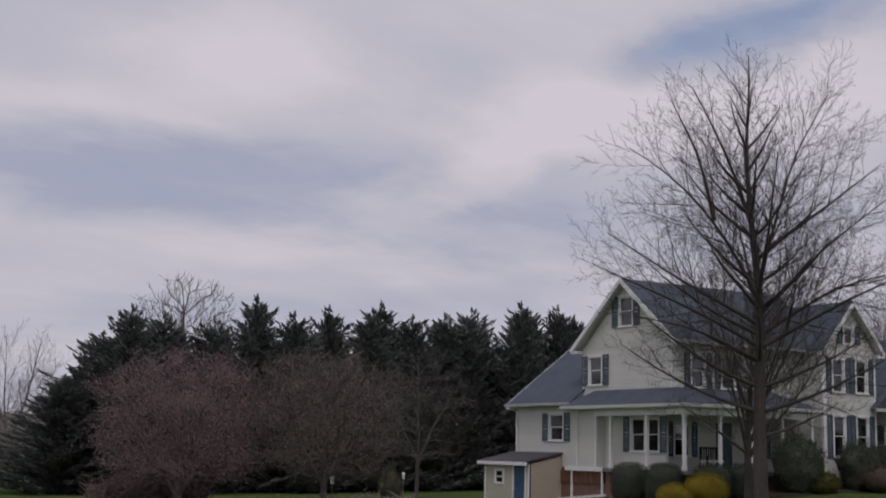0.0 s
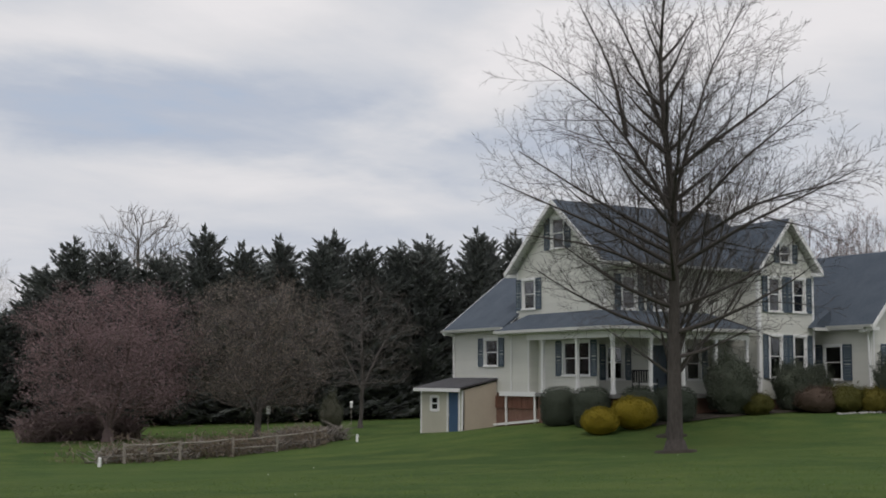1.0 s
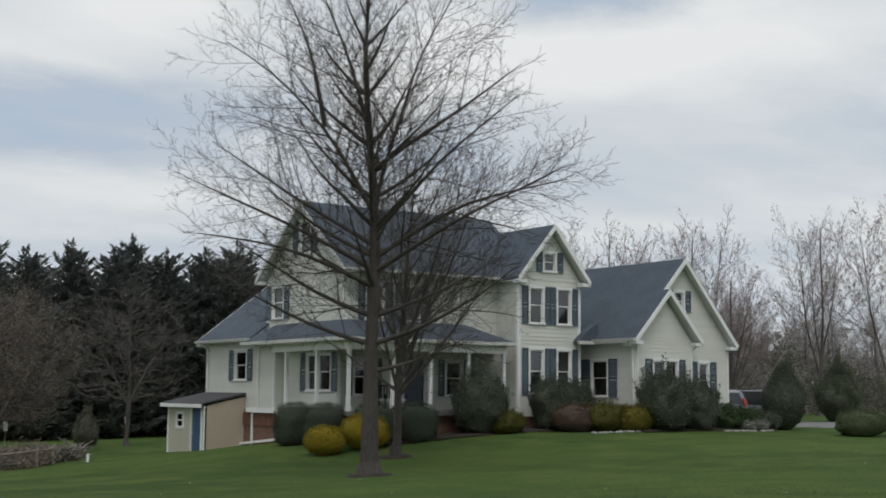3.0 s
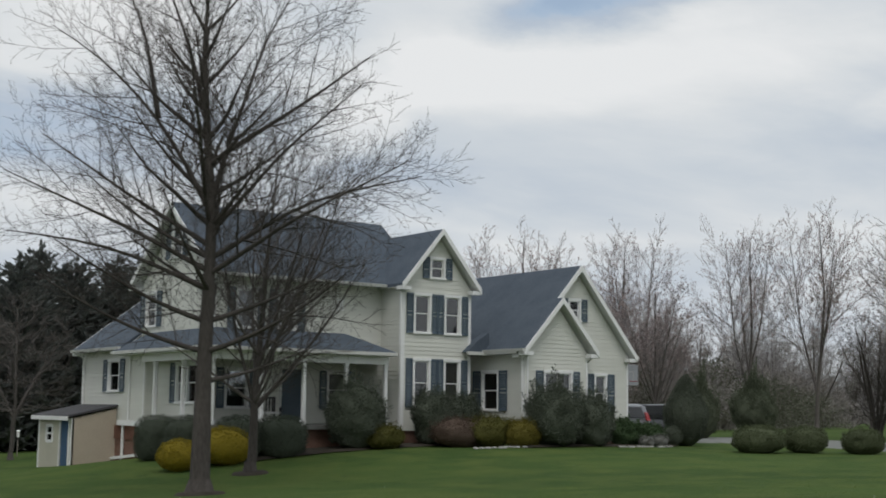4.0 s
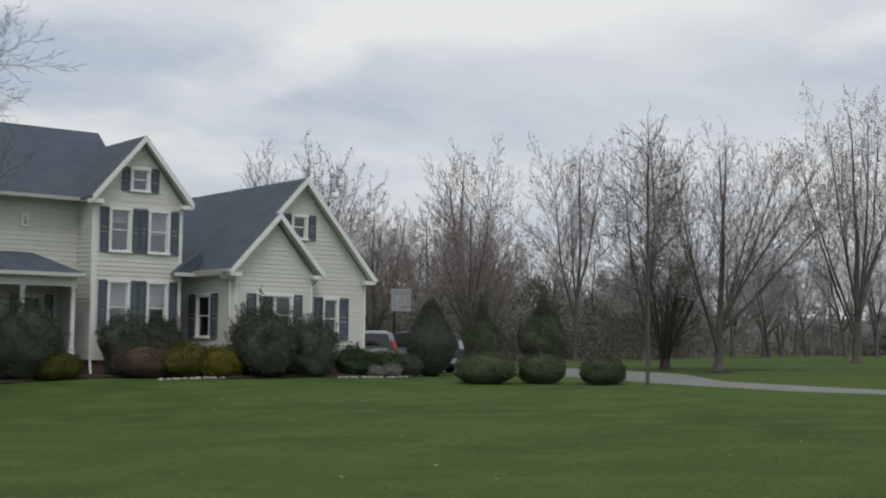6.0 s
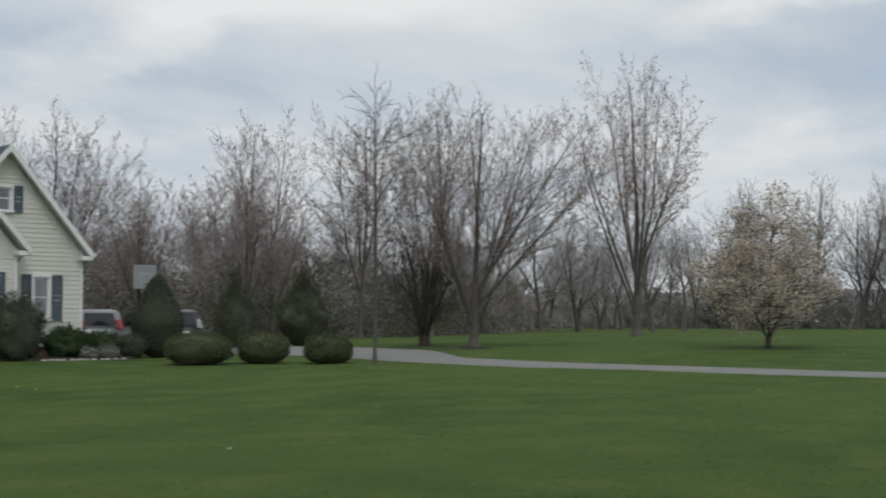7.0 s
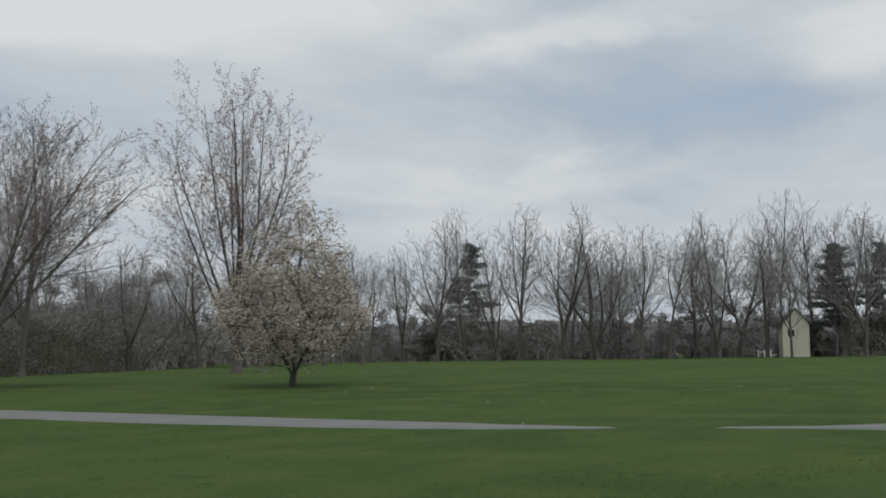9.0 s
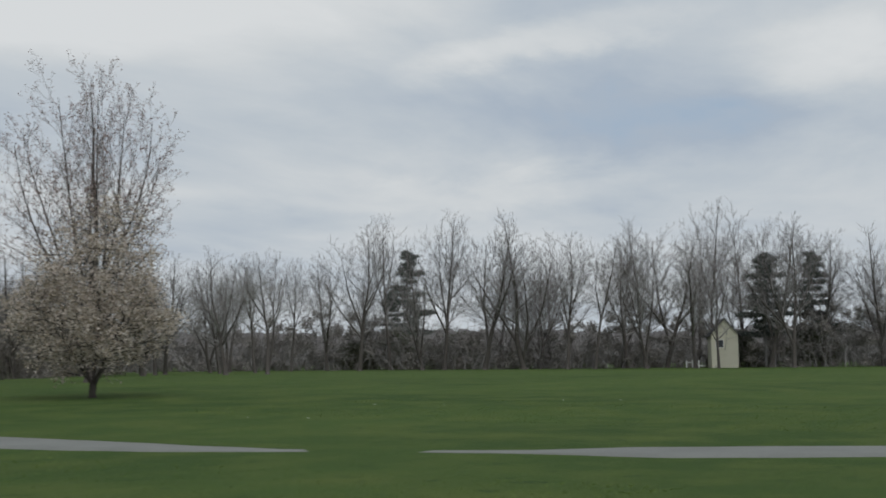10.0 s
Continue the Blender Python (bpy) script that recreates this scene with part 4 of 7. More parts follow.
def build_house():
    h = thing("house", (0, 0, 0), "two-storey cream clapboard farmhouse with blue shutters and grey shingle roofs", "house")
    # main block, gable end to the side
    W, F = 36.5, 40.75
    mg, fr = left_at(W), front_at(F)
    attic, upper = (-44.40, -43.36, 6.90, 8.30), (-46.62, -45.55, 4.38, 5.76)
    pw = (-43.56, -41.58, 1.45, 2.95)
    clad_wall(h, mg, -47.05, -F, 0.75, 6.05, (-43.85, 8.80), [attic, upper, pw, (-41.25, -40.7, 0.75, 3.3)])
    window(h, mg, *attic, shutters=(0.42, 0.42), blind=0.0)
    window(h, mg, *upper, shutters=(0.42, 0.42))
    window(h, mg, *pw, panes=2, shutters=(0.42, 0.42), blind=0.0)
    ups = [(37.40, 38.25, 4.18, 5.66), (39.08, 39.92, 4.18, 5.66)]
    low = [(37.9, 38.9, 1.3, 2.8), (42.3, 43.2, 1.3, 2.8)]
    door = (40.3, 41.26, 0.78, 2.82)
    clad_wall(h, fr, W, 43.7, 3.3, 6.05, None, ups + [(41.66, 41.92, 5.05, 5.47)])
    lf = front_at(42.45)
    clad_wall(h, lf, W + 0.17, 43.7, 0.75, 3.3, None, low + [door])
    clad_wall(h, left_at(43.7), -42.45, -F, 0.55, 3.3)
    for q in ups:
        window(h, fr, *q, shutters=(0.3, 0.3))
    for q in low:
        window(h, lf, *q, shutters=(0.3, 0.3))
    window(h, fr, 41.66, 41.92, 5.05, 5.47, shutters=(0, 0))
    bm = bmesh.new()
    box(bm, door[0] - 0.08, door[0], -0.06, 0.05, 0.78, 2.9)
    box(bm, door[1], door[1] + 0.08, -0.06, 0.05, 0.78, 2.9)
    box(bm, door[0], door[1], -0.06, 0.05, 2.82, 2.9)
    df = faced("door", bm, TRIM, h, lf, "white door case on the porch")
    bm = bmesh.new()
    box(bm, door[0], door[1], 0.02, 0.07, 0.78, 2.82)
    for za, zb in ((0.95, 1.55), (1.7, 2.65)):
        for ua, ub in ((door[0] + 0.12, door[0] + 0.42), (door[0] + 0.54, door[1] - 0.12)):
            box(bm, ua, ub, 0.005, 0.02, za, zb, 0.006)
    leaf = faced("door_leaf", bm, SHUTTER, df, lf, "blue panelled front door")
    corner_board(h, mg, -47.0, 0.75, 6.05)
    corner_board(h, mg, -F - 0.05, 3.3, 6.05)
    corner_board(h, fr, W + 0.06, 3.3, 6.05)
    clad_wall(h, right_at(45.3), F, 47.05, 3.0, 6.05, (43.85, 8.80))
    clad_wall(h, back_at(47.05), -45.3, -W, -0.8, 6.05, boards=False)
    gable_roof(h, "x", (43.85, 9.03), (40.15, 47.5), 6.10, (36.12, 45.62))

    # front gable
    FG, X0, X1 = 39.35, 43.70, 46.95
    fg = front_at(FG)
    u1, u2 = (44.22, 45.04, 4.24, 5.78), (45.66, 46.48, 4.24, 5.78)
    l1, l2 = (44.22, 45.04, 1.42, 3.28), (45.66, 46.48, 1.42, 3.28)
    at = (44.95, 45.68, 6.38, 7.22)
    clad_wall(h, fg, X0, X1, 0.55, 6.05, (45.33, 8.12), [u1, u2, l1, l2, at])
    clad_wall(h, left_at(X0), -F, -FG, 0.55, 6.05)
    clad_wall(h, right_at(X1), FG, 46.5, 0.55, 6.05, boards=False)
    clad_wall(h, back_at(46.5), -X1, -45.3, 0.55, 6.05, (-45.33, 8.12), boards=False)
    for q, s in ((u1, (0.3, 0.27)), (u2, (0.27, 0.3))):
        window(h, fg, *q, shutters=s, blind=0.55 if q is u2 else 0.3)
    for q, s in ((l1, (0.3, 0.27)), (l2, (0.27, 0.3))):
        window(h, fg, *q, shutters=s, blind=0.5)
    window(h, fg, *at, shutters=(0.3, 0.3))
    corner_board(h, fg, X0 + 0.05, 0.55, 6.05, 0.13)
    corner_board(h, fg, X1 - 0.05, 0.55, 6.05, 0.13)
    corner_board(h, left_at(X0), -FG - 0.05, 0.55, 6.05)
    gable_roof(h, "y", (45.33, 8.33), (43.45, 47.22), 6.10, (38.98, 46.6), gutters=(False, False))
    pipe(h, "downspout", [(43.60, 39.22, 6.0), (43.62, 39.27, 5.8), (43.66, 39.27, 0.45), (43.62, 39.1, 0.1)])

    # right wing with its smaller front gable
    RX0, RX1, BX1 = 47.72, 53.42, 50.84
    BY, RY = 36.80, 37.20
    by, ry, sx = front_at(BY), front_at(RY), left_at(RX0)
    bw, rw, gw = (48.57, 50.04, 1.45, 2.90), (51.55, 52.24, 1.32, 2.86), (50.16, 50.84, 4.90, 5.80)
    sw = (-39.52, -38.42, 1.34, 2.90)
    clad_wall(h, by, RX0, BX1, 0.45, 3.62, (49.28, 5.42), [bw])
    clad_wall(h, ry, RX0 + 0.2, RX1, 0.45, 3.62, (50.58, 6.92), [rw, gw])
    clad_wall(h, sx, -47.0, -BY, 0.45, 3.62, None, [sw])
    clad_wall(h, right_at(BX1), BY, RY, 0.45, 3.62)
    clad_wall(h, right_at(RX1), RY, 47.0, 0.45, 3.62, boards=False)
    clad_wall(h, back_at(47.0), -RX1, -RX0, 0.45, 3.62, (-50.58, 6.92), boards=False)
    window(h, by, *bw, panes=2, shutters=(0.36, 0.34), blind=0.18)
    window(h, ry, *rw, shutters=(0.34, 0.38))
    window(h, ry, *gw, shutters=(0.3, 0.3), blind=0.0)
    window(h, sx, *sw, shutters=(0.5, 0.5))
    corner_board(h, by, RX0 + 0.05, 0.45, 3.62)
    corner_board(h, by, BX1 - 0.05, 0.45, 3.62)
    corner_board(h, ry, RX1 - 0.05, 0.45, 3.62)
    corner_board(h, sx, -BY - 0.05, 0.45, 3.62)
    gable_roof(h, "y", (50.60, 7.12), (47.40, 53.64), 3.62, (36.86, 47.3))
    gable_roof(h, "y", (49.28, 5.74), (47.38, 51.14), 3.70, (36.45, 39.2), rake_ends=(True, False), gutters=(True, False))
    # the wing's eave laps on to the front gable's face
    bm = bmesh.new()
    prism(bm, [(46.55, 38.95, 3.60), (47.6, 38.95, 3.60), (47.6, 38.95, 4.4), (47.0, 38.95, 4.02)], (0, 0.42, 0))
    part("roof", bm, ROOF, h)
    trim_bar(h, "gutter", (46.5, 38.9, 3.62), (47.4, 38.9, 3.62), 0.1, 0.13)
    pipe(h, "downspout", [(51.0, 36.62, 3.5), (50.95, 37.05, 3.2), (50.95, 37.1, 0.5), (50.95, 36.9, 0.2)])
    pipe(h, "downspout", [(47.45, 36.7, 3.5), (47.6, 36.9, 3.25), (47.66, 36.9, 0.5)])

    # rear wing, its long side beside the gable end
    LX, L0, L1 = 36.05, 45.4, 51.8
    lx = left_at(LX)
    lw = (-49.10, -47.86, 1.88, 3.18)
    clad_wall(h, lx, -L1, -L0, 0.72, 3.55, None, [lw])
    clad_wall(h, front_at(L0), LX, W, 0.72, 3.4)
    clad_wall(h, back_at(L1), -44.0, -LX, -0.6, 3.55, (-40.0, 6.7), boards=False)
    window(h, lx, *lw, shutters=(0.44, 0.44), blind=0.4)
    corner_board(h, lx, -L1 + 0.05, 0.72, 3.55)
    corner_board(h, lx, -L0 - 0.05, 0.72, 3.4)
    gable_roof(h, "y", (40.0, 7.0), (35.62, 44.4), 3.62, (46.9, 52.15), rake_ends=(False, True))
    pipe(h, "downspout", [(35.6, 52.0, 3.5), (35.95, 51.72, 3.3), (35.97, 51.72, 0.9)])
    pipe(h, "downspout", [(35.97, 46.75, 3.3), (35.97, 46.75, 0.75)], 0.035)
    bm = bmesh.new()
    box(bm, LX + 0.03, 44, 47.2, L1 - 0.03, -1.4, 0.72)
    part("foundation", bm, BRICK, h, "red brick foundation")
    bm = bmesh.new()
    box(bm, 43.75, 47.7, 39.4, 46.4, -0.4, 0.55)
    box(bm, 47.76, 53.38, 37.24, 46.9, -0.4, 0.45)
    box(bm, 47.76, 50.8, 36.84, 37.24, -0.4, 0.45)
    part("foundation", bm, BRICK, h, "red brick foundation")

    # wrap-round porch
    P0, PF, PR = 35.95, 39.42, 43.15
    bm = bmesh.new()
    box(bm, P0 - 0.12, W, PF - 0.12, 45.4, 0.58, 0.74, 0.01)
    box(bm, W, 43.66, F, 42.45, 0.58, 0.74)
    box(bm, W, PR + 0.1, PF - 0.12, F, 0.58, 0.74, 0.01)
    part("porch_floor", bm, DECK, h, "grey painted porch floor")
    posts = [(P0, 44.25), (P0, 41.78), (P0, PF), (37.85, PF), (39.55, PF), (41.32, PF), (43.05, PF)]
    for x, y in posts:
        bm = bmesh.new()
        box(bm, x - 0.065, x + 0.065, y - 0.065, y + 0.065, 0.74, 3.0, 0.008)
        box(bm, x - 0.085, x + 0.085, y - 0.085, y + 0.085, 0.74, 0.92, 0.006)
        box(bm, x - 0.085, x + 0.085, y - 0.085, y + 0.085, 2.9, 3.02, 0.006)
        part("porch_post", bm, TRIM, h, "white square porch post")
    bm = bmesh.new()
    box(bm, P0 - 0.07, P0 + 0.07, PF - 0.07, 45.4, 3.0, 3.28)
    box(bm, P0 + 0.07, PR, PF - 0.07, PF + 0.07, 3.0, 3.28)
    part("porch_beam", bm, TRIM, h)
    bm = bmesh.new()
    box(bm, 35.5, W, 39.0, 47.0, 3.28, 3.32)
    box(bm, W, 43.15, 39.0, F, 3.28, 3.32)
    box(bm, W, 43.66, F, 42.45, 3.24, 3.29)
    part("porch_soffit", bm, TRIM, h)
    E0, EF, ER, EL, ZT, ZE = 35.42, 38.92, 43.25, 47.35, 4.18, 3.44
    roof_slab(h, [(E0, EF, ZE), (E0, EL, ZE), (W, 46.1, ZT), (W, F, ZT)], thick=0.1)
    roof_slab(h, [(E0, EF, ZE), (ER, EF, ZE), (42.05, F, ZT), (W, F, ZT)], thick=0.1)
    roof_slab(h, [(ER, EF, ZE), (ER, F, ZE), (42.05, F, ZT)], thick=0.1)
    roof_slab(h, [(E0, EL, ZE), (W, EL, ZE), (W, 46.1, ZT)], thick=0.1)
    trim_bar(h, "fascia", (E0, EF, ZE), (E0, EL, ZE), 0.05, 0.12)
    trim_bar(h, "fascia", (E0, EF, ZE), (ER, EF, ZE), 0.05, 0.12)
    trim_bar(h, "fascia", (ER, EF, ZE), (ER, F, ZE), 0.05, 0.15)
    # slatted timber skirt under the porch and deck
    for i in range(22):
        y = 44.75 + i * 0.15
        bm = bmesh.new()
        box(bm, 35.92, 35.95, y, y + 0.115, 0.05, 0.58)
        part("slat", bm, SKIRT, h, "red-brown slatted timber skirt" if i == 0 else "")
    bm = bmesh.new()
    box(bm, 35.98, 36.02, 44.7, 48.05, -0.85, 0.06)
    box(bm, 36.0, 36.4, 39.5, 44.7, -0.7, 0.58)
    box(bm, 36.4, 43.1, 39.5, 39.6, -0.7, 0.58)
    part("skirt_panel", bm, BRICK, h, "red-brown panel under the deck")
    for y in (44.75, 47.0):
        bm = bmesh.new()
        box(bm, 35.86, 35.94, y, y + 0.09, -0.8, 0.58, 0.006)
        part("deck_post", bm, TRIM, h, "white deck post")
    trim_bar(h, "deck_edge", (35.85, 44.7, 0.78), (35.85, 47.5, 0.78), 0.06, 0.2)
    trim_bar(h, "skirt_sill", (35.85, 44.5, -0.38), (35.85, 48.1, -0.68), 0.1, 0.1)
    return h


DECK = material("grey_deck_paint", (0.15, 0.15, 0.145), (0.22, 0.22, 0.21), 2.0, 0.7, 0.3, 20)
# near-black colour that paints the indoor shade seen through panes
DIM = material("painted_room_darkness", (0.02, 0.022, 0.025), (0.035, 0.036, 0.04), 1.0, 0.9)
BLIND = material("pale_blind_cloth", (0.58, 0.60, 0.56), (0.68, 0.70, 0.66), 2.0, 0.8)
SKIRT = material("red_brown_timber", (0.12, 0.055, 0.038), (0.20, 0.10, 0.07), 2.0, 0.85, 0.4, 20, per=0.15)
BRICK = material("red_brick_base", (0.13, 0.07, 0.05), (0.22, 0.13, 0.10), 3.0, 0.9, 0.4, 14)
build_house()


# ---- shed beside the rear wing ----
def build_shed():
    x0, x1, y0, y1 = 34.22, 36.0, 47.98, 51.78
    g = -1.3
    s = thing("garden_shed", (0, 0, 0), "small beige lean-to shed with a blue door beside the house", "shed")
    fl, fb = left_at(x0), front_at(y0)
    hole, win = (-49.25, -48.35, g, 0.72), (-50.85, -50.1, -0.15, 0.55)
    bm = bmesh.new()
    levels = sorted({g, 0.82, hole[3], win[2], win[3]})
    for a, b in zip(levels, levels[1:]):
        for q in pieces(-y1, -y0, 0.82, None, a, b, [hole, win]):
            slab(bm, q, a, b, 0.0, 0.0, 0.08)
    faced("front_wall", bm, BEIGE, s, fl)
    bm = bmesh.new()
    v = [(x0, y0, g), (x1, y0, g), (x1, y0, 1.22), (x0, y0, 0.82)]
    prism(bm, v, (0, 0.08, 0))
    part("side_wall", bm, BEIGE_SIDE, s, "tan side wall")
    bm = bmesh.new()
    v = [(x0, y1 - 0.08, g), (x1, y1 - 0.08, g), (x1, y1 - 0.08, 1.22), (x0, y1 - 0.08, 0.82)]
    prism(bm, v, (0, 0.08, 0))
    part("side_wall", bm, BEIGE, s)
    bm = bmesh.new()
    prism(bm, [(x0 - 0.22, y0 - 0.08, 0.86), (x1, y0 - 0.08, 1.30), (x1, y0 - 0.08, 1.38), (x0 - 0.22, y0 - 0.08, 0.93)], (0, y1 - y0 + 0.35, 0))
    part("roof", bm, ROOF_BROWN, s, "dark brown sloping roof")
    bm = bmesh.new()
    box(bm, x0 - 0.26, x0 - 0.2, y0 - 0.1, y1 + 0.3, 0.74, 0.90, 0.006)
    part("fascia", bm, TRIM, s, "white fascia board")
    for u in (-y1 + 0.05, hole[0] - 0.06, hole[1] + 0.06, -y0 - 0.05):
        bm = bmesh.new()
        box(bm, u - 0.06, u + 0.06, -0.02, 0.01, g, 0.82, 0.004)
        faced("trim_board", bm, TRIM, s, fl)
    bm = bmesh.new()
    box(bm, hole[0], hole[1], 0.03, 0.07, g, 0.72)
    for zz in (-1.1, -0.2):
        box(bm, hole[0] + 0.1, hole[1] - 0.1, 0.015, 0.03, zz, zz + 0.75, 0.006)
    d = faced("door", bm, DOOR_BLUE, s, fl, "blue painted door")
    bm = bmesh.new()
    bmesh.ops.create_uvsphere(bm, u_segments=8, v_segments=6, radius=0.035)
    bmesh.ops.translate(bm, vec=(hole[0] + 0.08, -0.02, -0.3), verts=bm.verts)
    faced("knob", bm, TRIM, d, fl)
    bm = bmesh.new()
    u0, u1, z0, z1 = win
    t = 0.1
    box(bm, u0 - 0.05, u0 + t, -0.03, 0.03, z0, z1, 0.004)
    box(bm, u1 - t, u1 + 0.05, -0.03, 0.03, z0, z1, 0.004)
    box(bm, u0 + t, u1 - t, -0.03, 0.03, z0 - 0.03, z0 + t, 0.004)
    box(bm, u0 + t, u1 - t, -0.03, 0.03, z1 - t, z1 + 0.03, 0.004)
    box(bm, u0 + t, u1 - t, -0.02, 0.03, (z0 + z1) / 2 - 0.03, (z0 + z1) / 2 + 0.03)
    w = faced("window", bm, TRIM, s, fl, "small white square window")
    for a, b in ((z0 + t, (z0 + z1) / 2 - 0.03), ((z0 + z1) / 2 + 0.03, z1 - t)):
        bm = bmesh.new()
        box(bm, u0 + t, u1 - t, 0.008, 0.014, a, b)
        faced("pane", bm, GLASS, w, fl)
    # added dark panel in place of the shed's shaded inside
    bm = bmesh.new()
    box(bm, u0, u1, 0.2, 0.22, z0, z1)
    faced("shed_dark_panel", bm, DIM, w, fl)


BEIGE = material("beige_shed_paint", (0.44, 0.42, 0.34), (0.52, 0.50, 0.41), 1.0, 0.7, 0.15, 25)
BEIGE_SIDE = material("tan_shed_siding", (0.40, 0.34, 0.27), (0.47, 0.40, 0.32), 1.0, 0.75, 0.15, 25)
DOOR_BLUE = material("blue_door_paint", (0.045, 0.09, 0.16), (0.06, 0.115, 0.2), 2.0, 0.5, 0.1, 20)
build_shed()

# ---- drive ----
def build_drive():
    line = [(66.2, -7.5), (63.6, -2.6), (62.6, -0.6), (62.3, 0.4), (62.0, 1.2), (61.3, 3.5), (60.8, 4.8), (60.4, 6.4), (60.2, 9.6), (60.2, 14.8), (60.4, 22), (61.1, 28), (63.5, 33.5), (63, 39), (60, 44)]
    wide = [1.9, 1.9, 1.7, 1.1, 0.7, 0.4, 0.6, 1.1, 1.8, 2.3, 2.4, 3.3, 6.0, 9.0, 11.0]
    verts, faces = [], []
    pts = []
    for i in range(len(line) - 1):
        for k in range(8):
            t = k / 8
            pts.append((*[line[i][j] + (line[i + 1][j] - line[i][j]) * t for j in (0, 1)], wide[i] + (wide[i + 1] - wide[i]) * t))
    pts.append((*line[-1], wide[-1]))
    n = 9
    for i, (x, y, w) in enumerate(pts):
        a, b = pts[max(i - 1, 0)], pts[min(i + 1, len(pts) - 1)]
        d = Vector((b[0] - a[0], b[1] - a[1], 0)).normalized()
        s = Vector((d.y, -d.x, 0))
        for k in range(n):
            q = Vector((x, y, 0)) + s * w * (k / (n - 1) - 0.5) + s * 0.06 * noise.noise((x * 0.9, y * 0.9, k))
            drop = -0.06 if k in (0, n - 1) else -0.019 + 0.054 * min(1.0, w / 1.3)
            verts.append((q.x, q.y, ground_z(q.x, q.y) + drop))
    for i in range(len(pts) - 1):
        for k in range(n - 1):
            faces.append((i * n + k, i * n + k + 1, (i + 1) * n + k + 1, (i + 1) * n + k))
    ob = mesh_part("driveway", verts, faces, DRIVE, smooth=True)
    tagged(ob, "pale worn concrete driveway crossing the lawn", "driveway", kind="structure")


build_drive()

# ---- trees ----
SPEC_LOW = [(8, 0.06, 0.012, 12, 0.12, 46, 0.5, 5), (6, 0.09, 0.04, 8, 0.12, 40, 0.52, 4), (4, 0.12, 0.03, 6, 0.12, 38, 0.6, 3), (2, 0.14, 0.02, 0, 0, 0, 0, 3)]


def on_ground(x, y, sink=0.0):
    return (x, y, ground_z(x, y) - sink)




# gap, first at, angle, length ratio, least length, for three orders of side branches; upward pull; finest radius
HABIT_MAPLE = (((0.33, 0.16, 54, 0.60, 0.9), (0.24, 0.12, 47, 0.48, 0.40), (0.16, 0.10, 42, 0.46, 0.22)), 0.12, 0.0042)
# far trees carry coarser twigs
HABIT_FAR = (((0.62, 0.20, 48, 0.62, 1.8), (0.46, 0.14, 42, 0.48, 0.9), (0.38, 0.10, 38, 0.5, 0.5)), 0.20, 0.0105)
HABIT_AIRY = (((0.52, 0.26, 44, 0.46, 1.0), (0.38, 0.14, 38, 0.46, 0.5), (0.30, 0.10, 34, 0.5, 0.3)), 0.20, 0.0055)
HABIT_MID = (((0.40, 0.20, 46, 0.62, 1.1), (0.34, 0.14, 40, 0.48, 0.5), (0.27, 0.10, 34, 0.5, 0.3)), 0.22, 0.0075)
HABIT_BUSHY = (((0.34, 0.14, 40, 0.50, 0.9), (0.25, 0.12, 38, 0.48, 0.35), (0.17, 0.10, 36, 0.5, 0.22)), 0.24, 0.0042)
HABIT_BUD = (((0.38, 0.22, 46, 0.56, 1.0), (0.29, 0.14, 38, 0.46, 0.45), (0.25, 0.10, 34, 0.5, 0.28)), 0.20, 0.0058)


def spread(*pts):
    """Points of a limb, given across the tree's broad side, into its depth and up."""
    return [(0.76 * u + 0.65 * v, -0.65 * u + 0.76 * v, z) for u, v, z in pts]


limbed_tree("maple_tree", on_ground(31.28, 30.28), 11,
           [spread((0, 0, -0.15), (0.02, 0, 4.5), (0.0, 0, 8.0), (-0.25, 0, 11.0), (-0.25, 0.1, 14.0), (-0.2, 0, 15.8)),
            spread((0.02, 0, 7.6), (0.45, 0.2, 9.6), (1.2, 0.4, 12.3), (2.5, 0.5, 14.6)),
            spread((0.0, 0, 7.5), (-1.4, -0.4, 10.0), (-2.9, -0.8, 11.6), (-4.2, -1.0, 12.4)),
            spread((-0.2, 0, 10.0), (-1.0, 0.5, 12.6), (-2.1, 0.9, 15.0)),
            spread((-1.4, -0.4, 10.0), (-1.9, -0.2, 12.4), (-2.8, 0.1, 14.3)),
            spread((0.0, 0, 6.6), (-2.5, 0.3, 8.1), (-5.0, 0.6, 9.8)),
            spread((0.02, 0, 6.9), (2.0, -0.5, 9.0), (4.2, -1.0, 10.7)),
            spread((0.4, 0.2, 9.2), (2.5, 0.9, 10.8), (4.2, 1.3, 12.2)),
            spread((0.02, 0, 6.2), (2.6, 0.8, 8.0), (5.6, 1.3, 8.7)),
            spread((0.0, 0, 7.2), (0.2, -2.2, 9.4), (0.4, -4.2, 11.4)),
            spread((0.0, 0, 7.0), (-0.3, 2.2, 9.2), (-0.6, 4.4, 11.2)),
            spread((0.0, 0, 5.4), (-2.2, -1.5, 6.4), (-4.4, -2.8, 6.6)),
            spread((0.02, 0, 5.8), (2.7, -0.9, 7.3), (5.5, -1.4, 8.6)),
            spread((0.0, 0, 5.9), (-2.7, -0.6, 7.3), (-5.4, -0.9, 8.5))],
           0.29, HABIT_MAPLE, BARK, "tall bare deciduous tree with a straight trunk on the front lawn", extra=(30, 2.8, 14.0, 82, 38, 4.8, 1.6), thick=0.28)
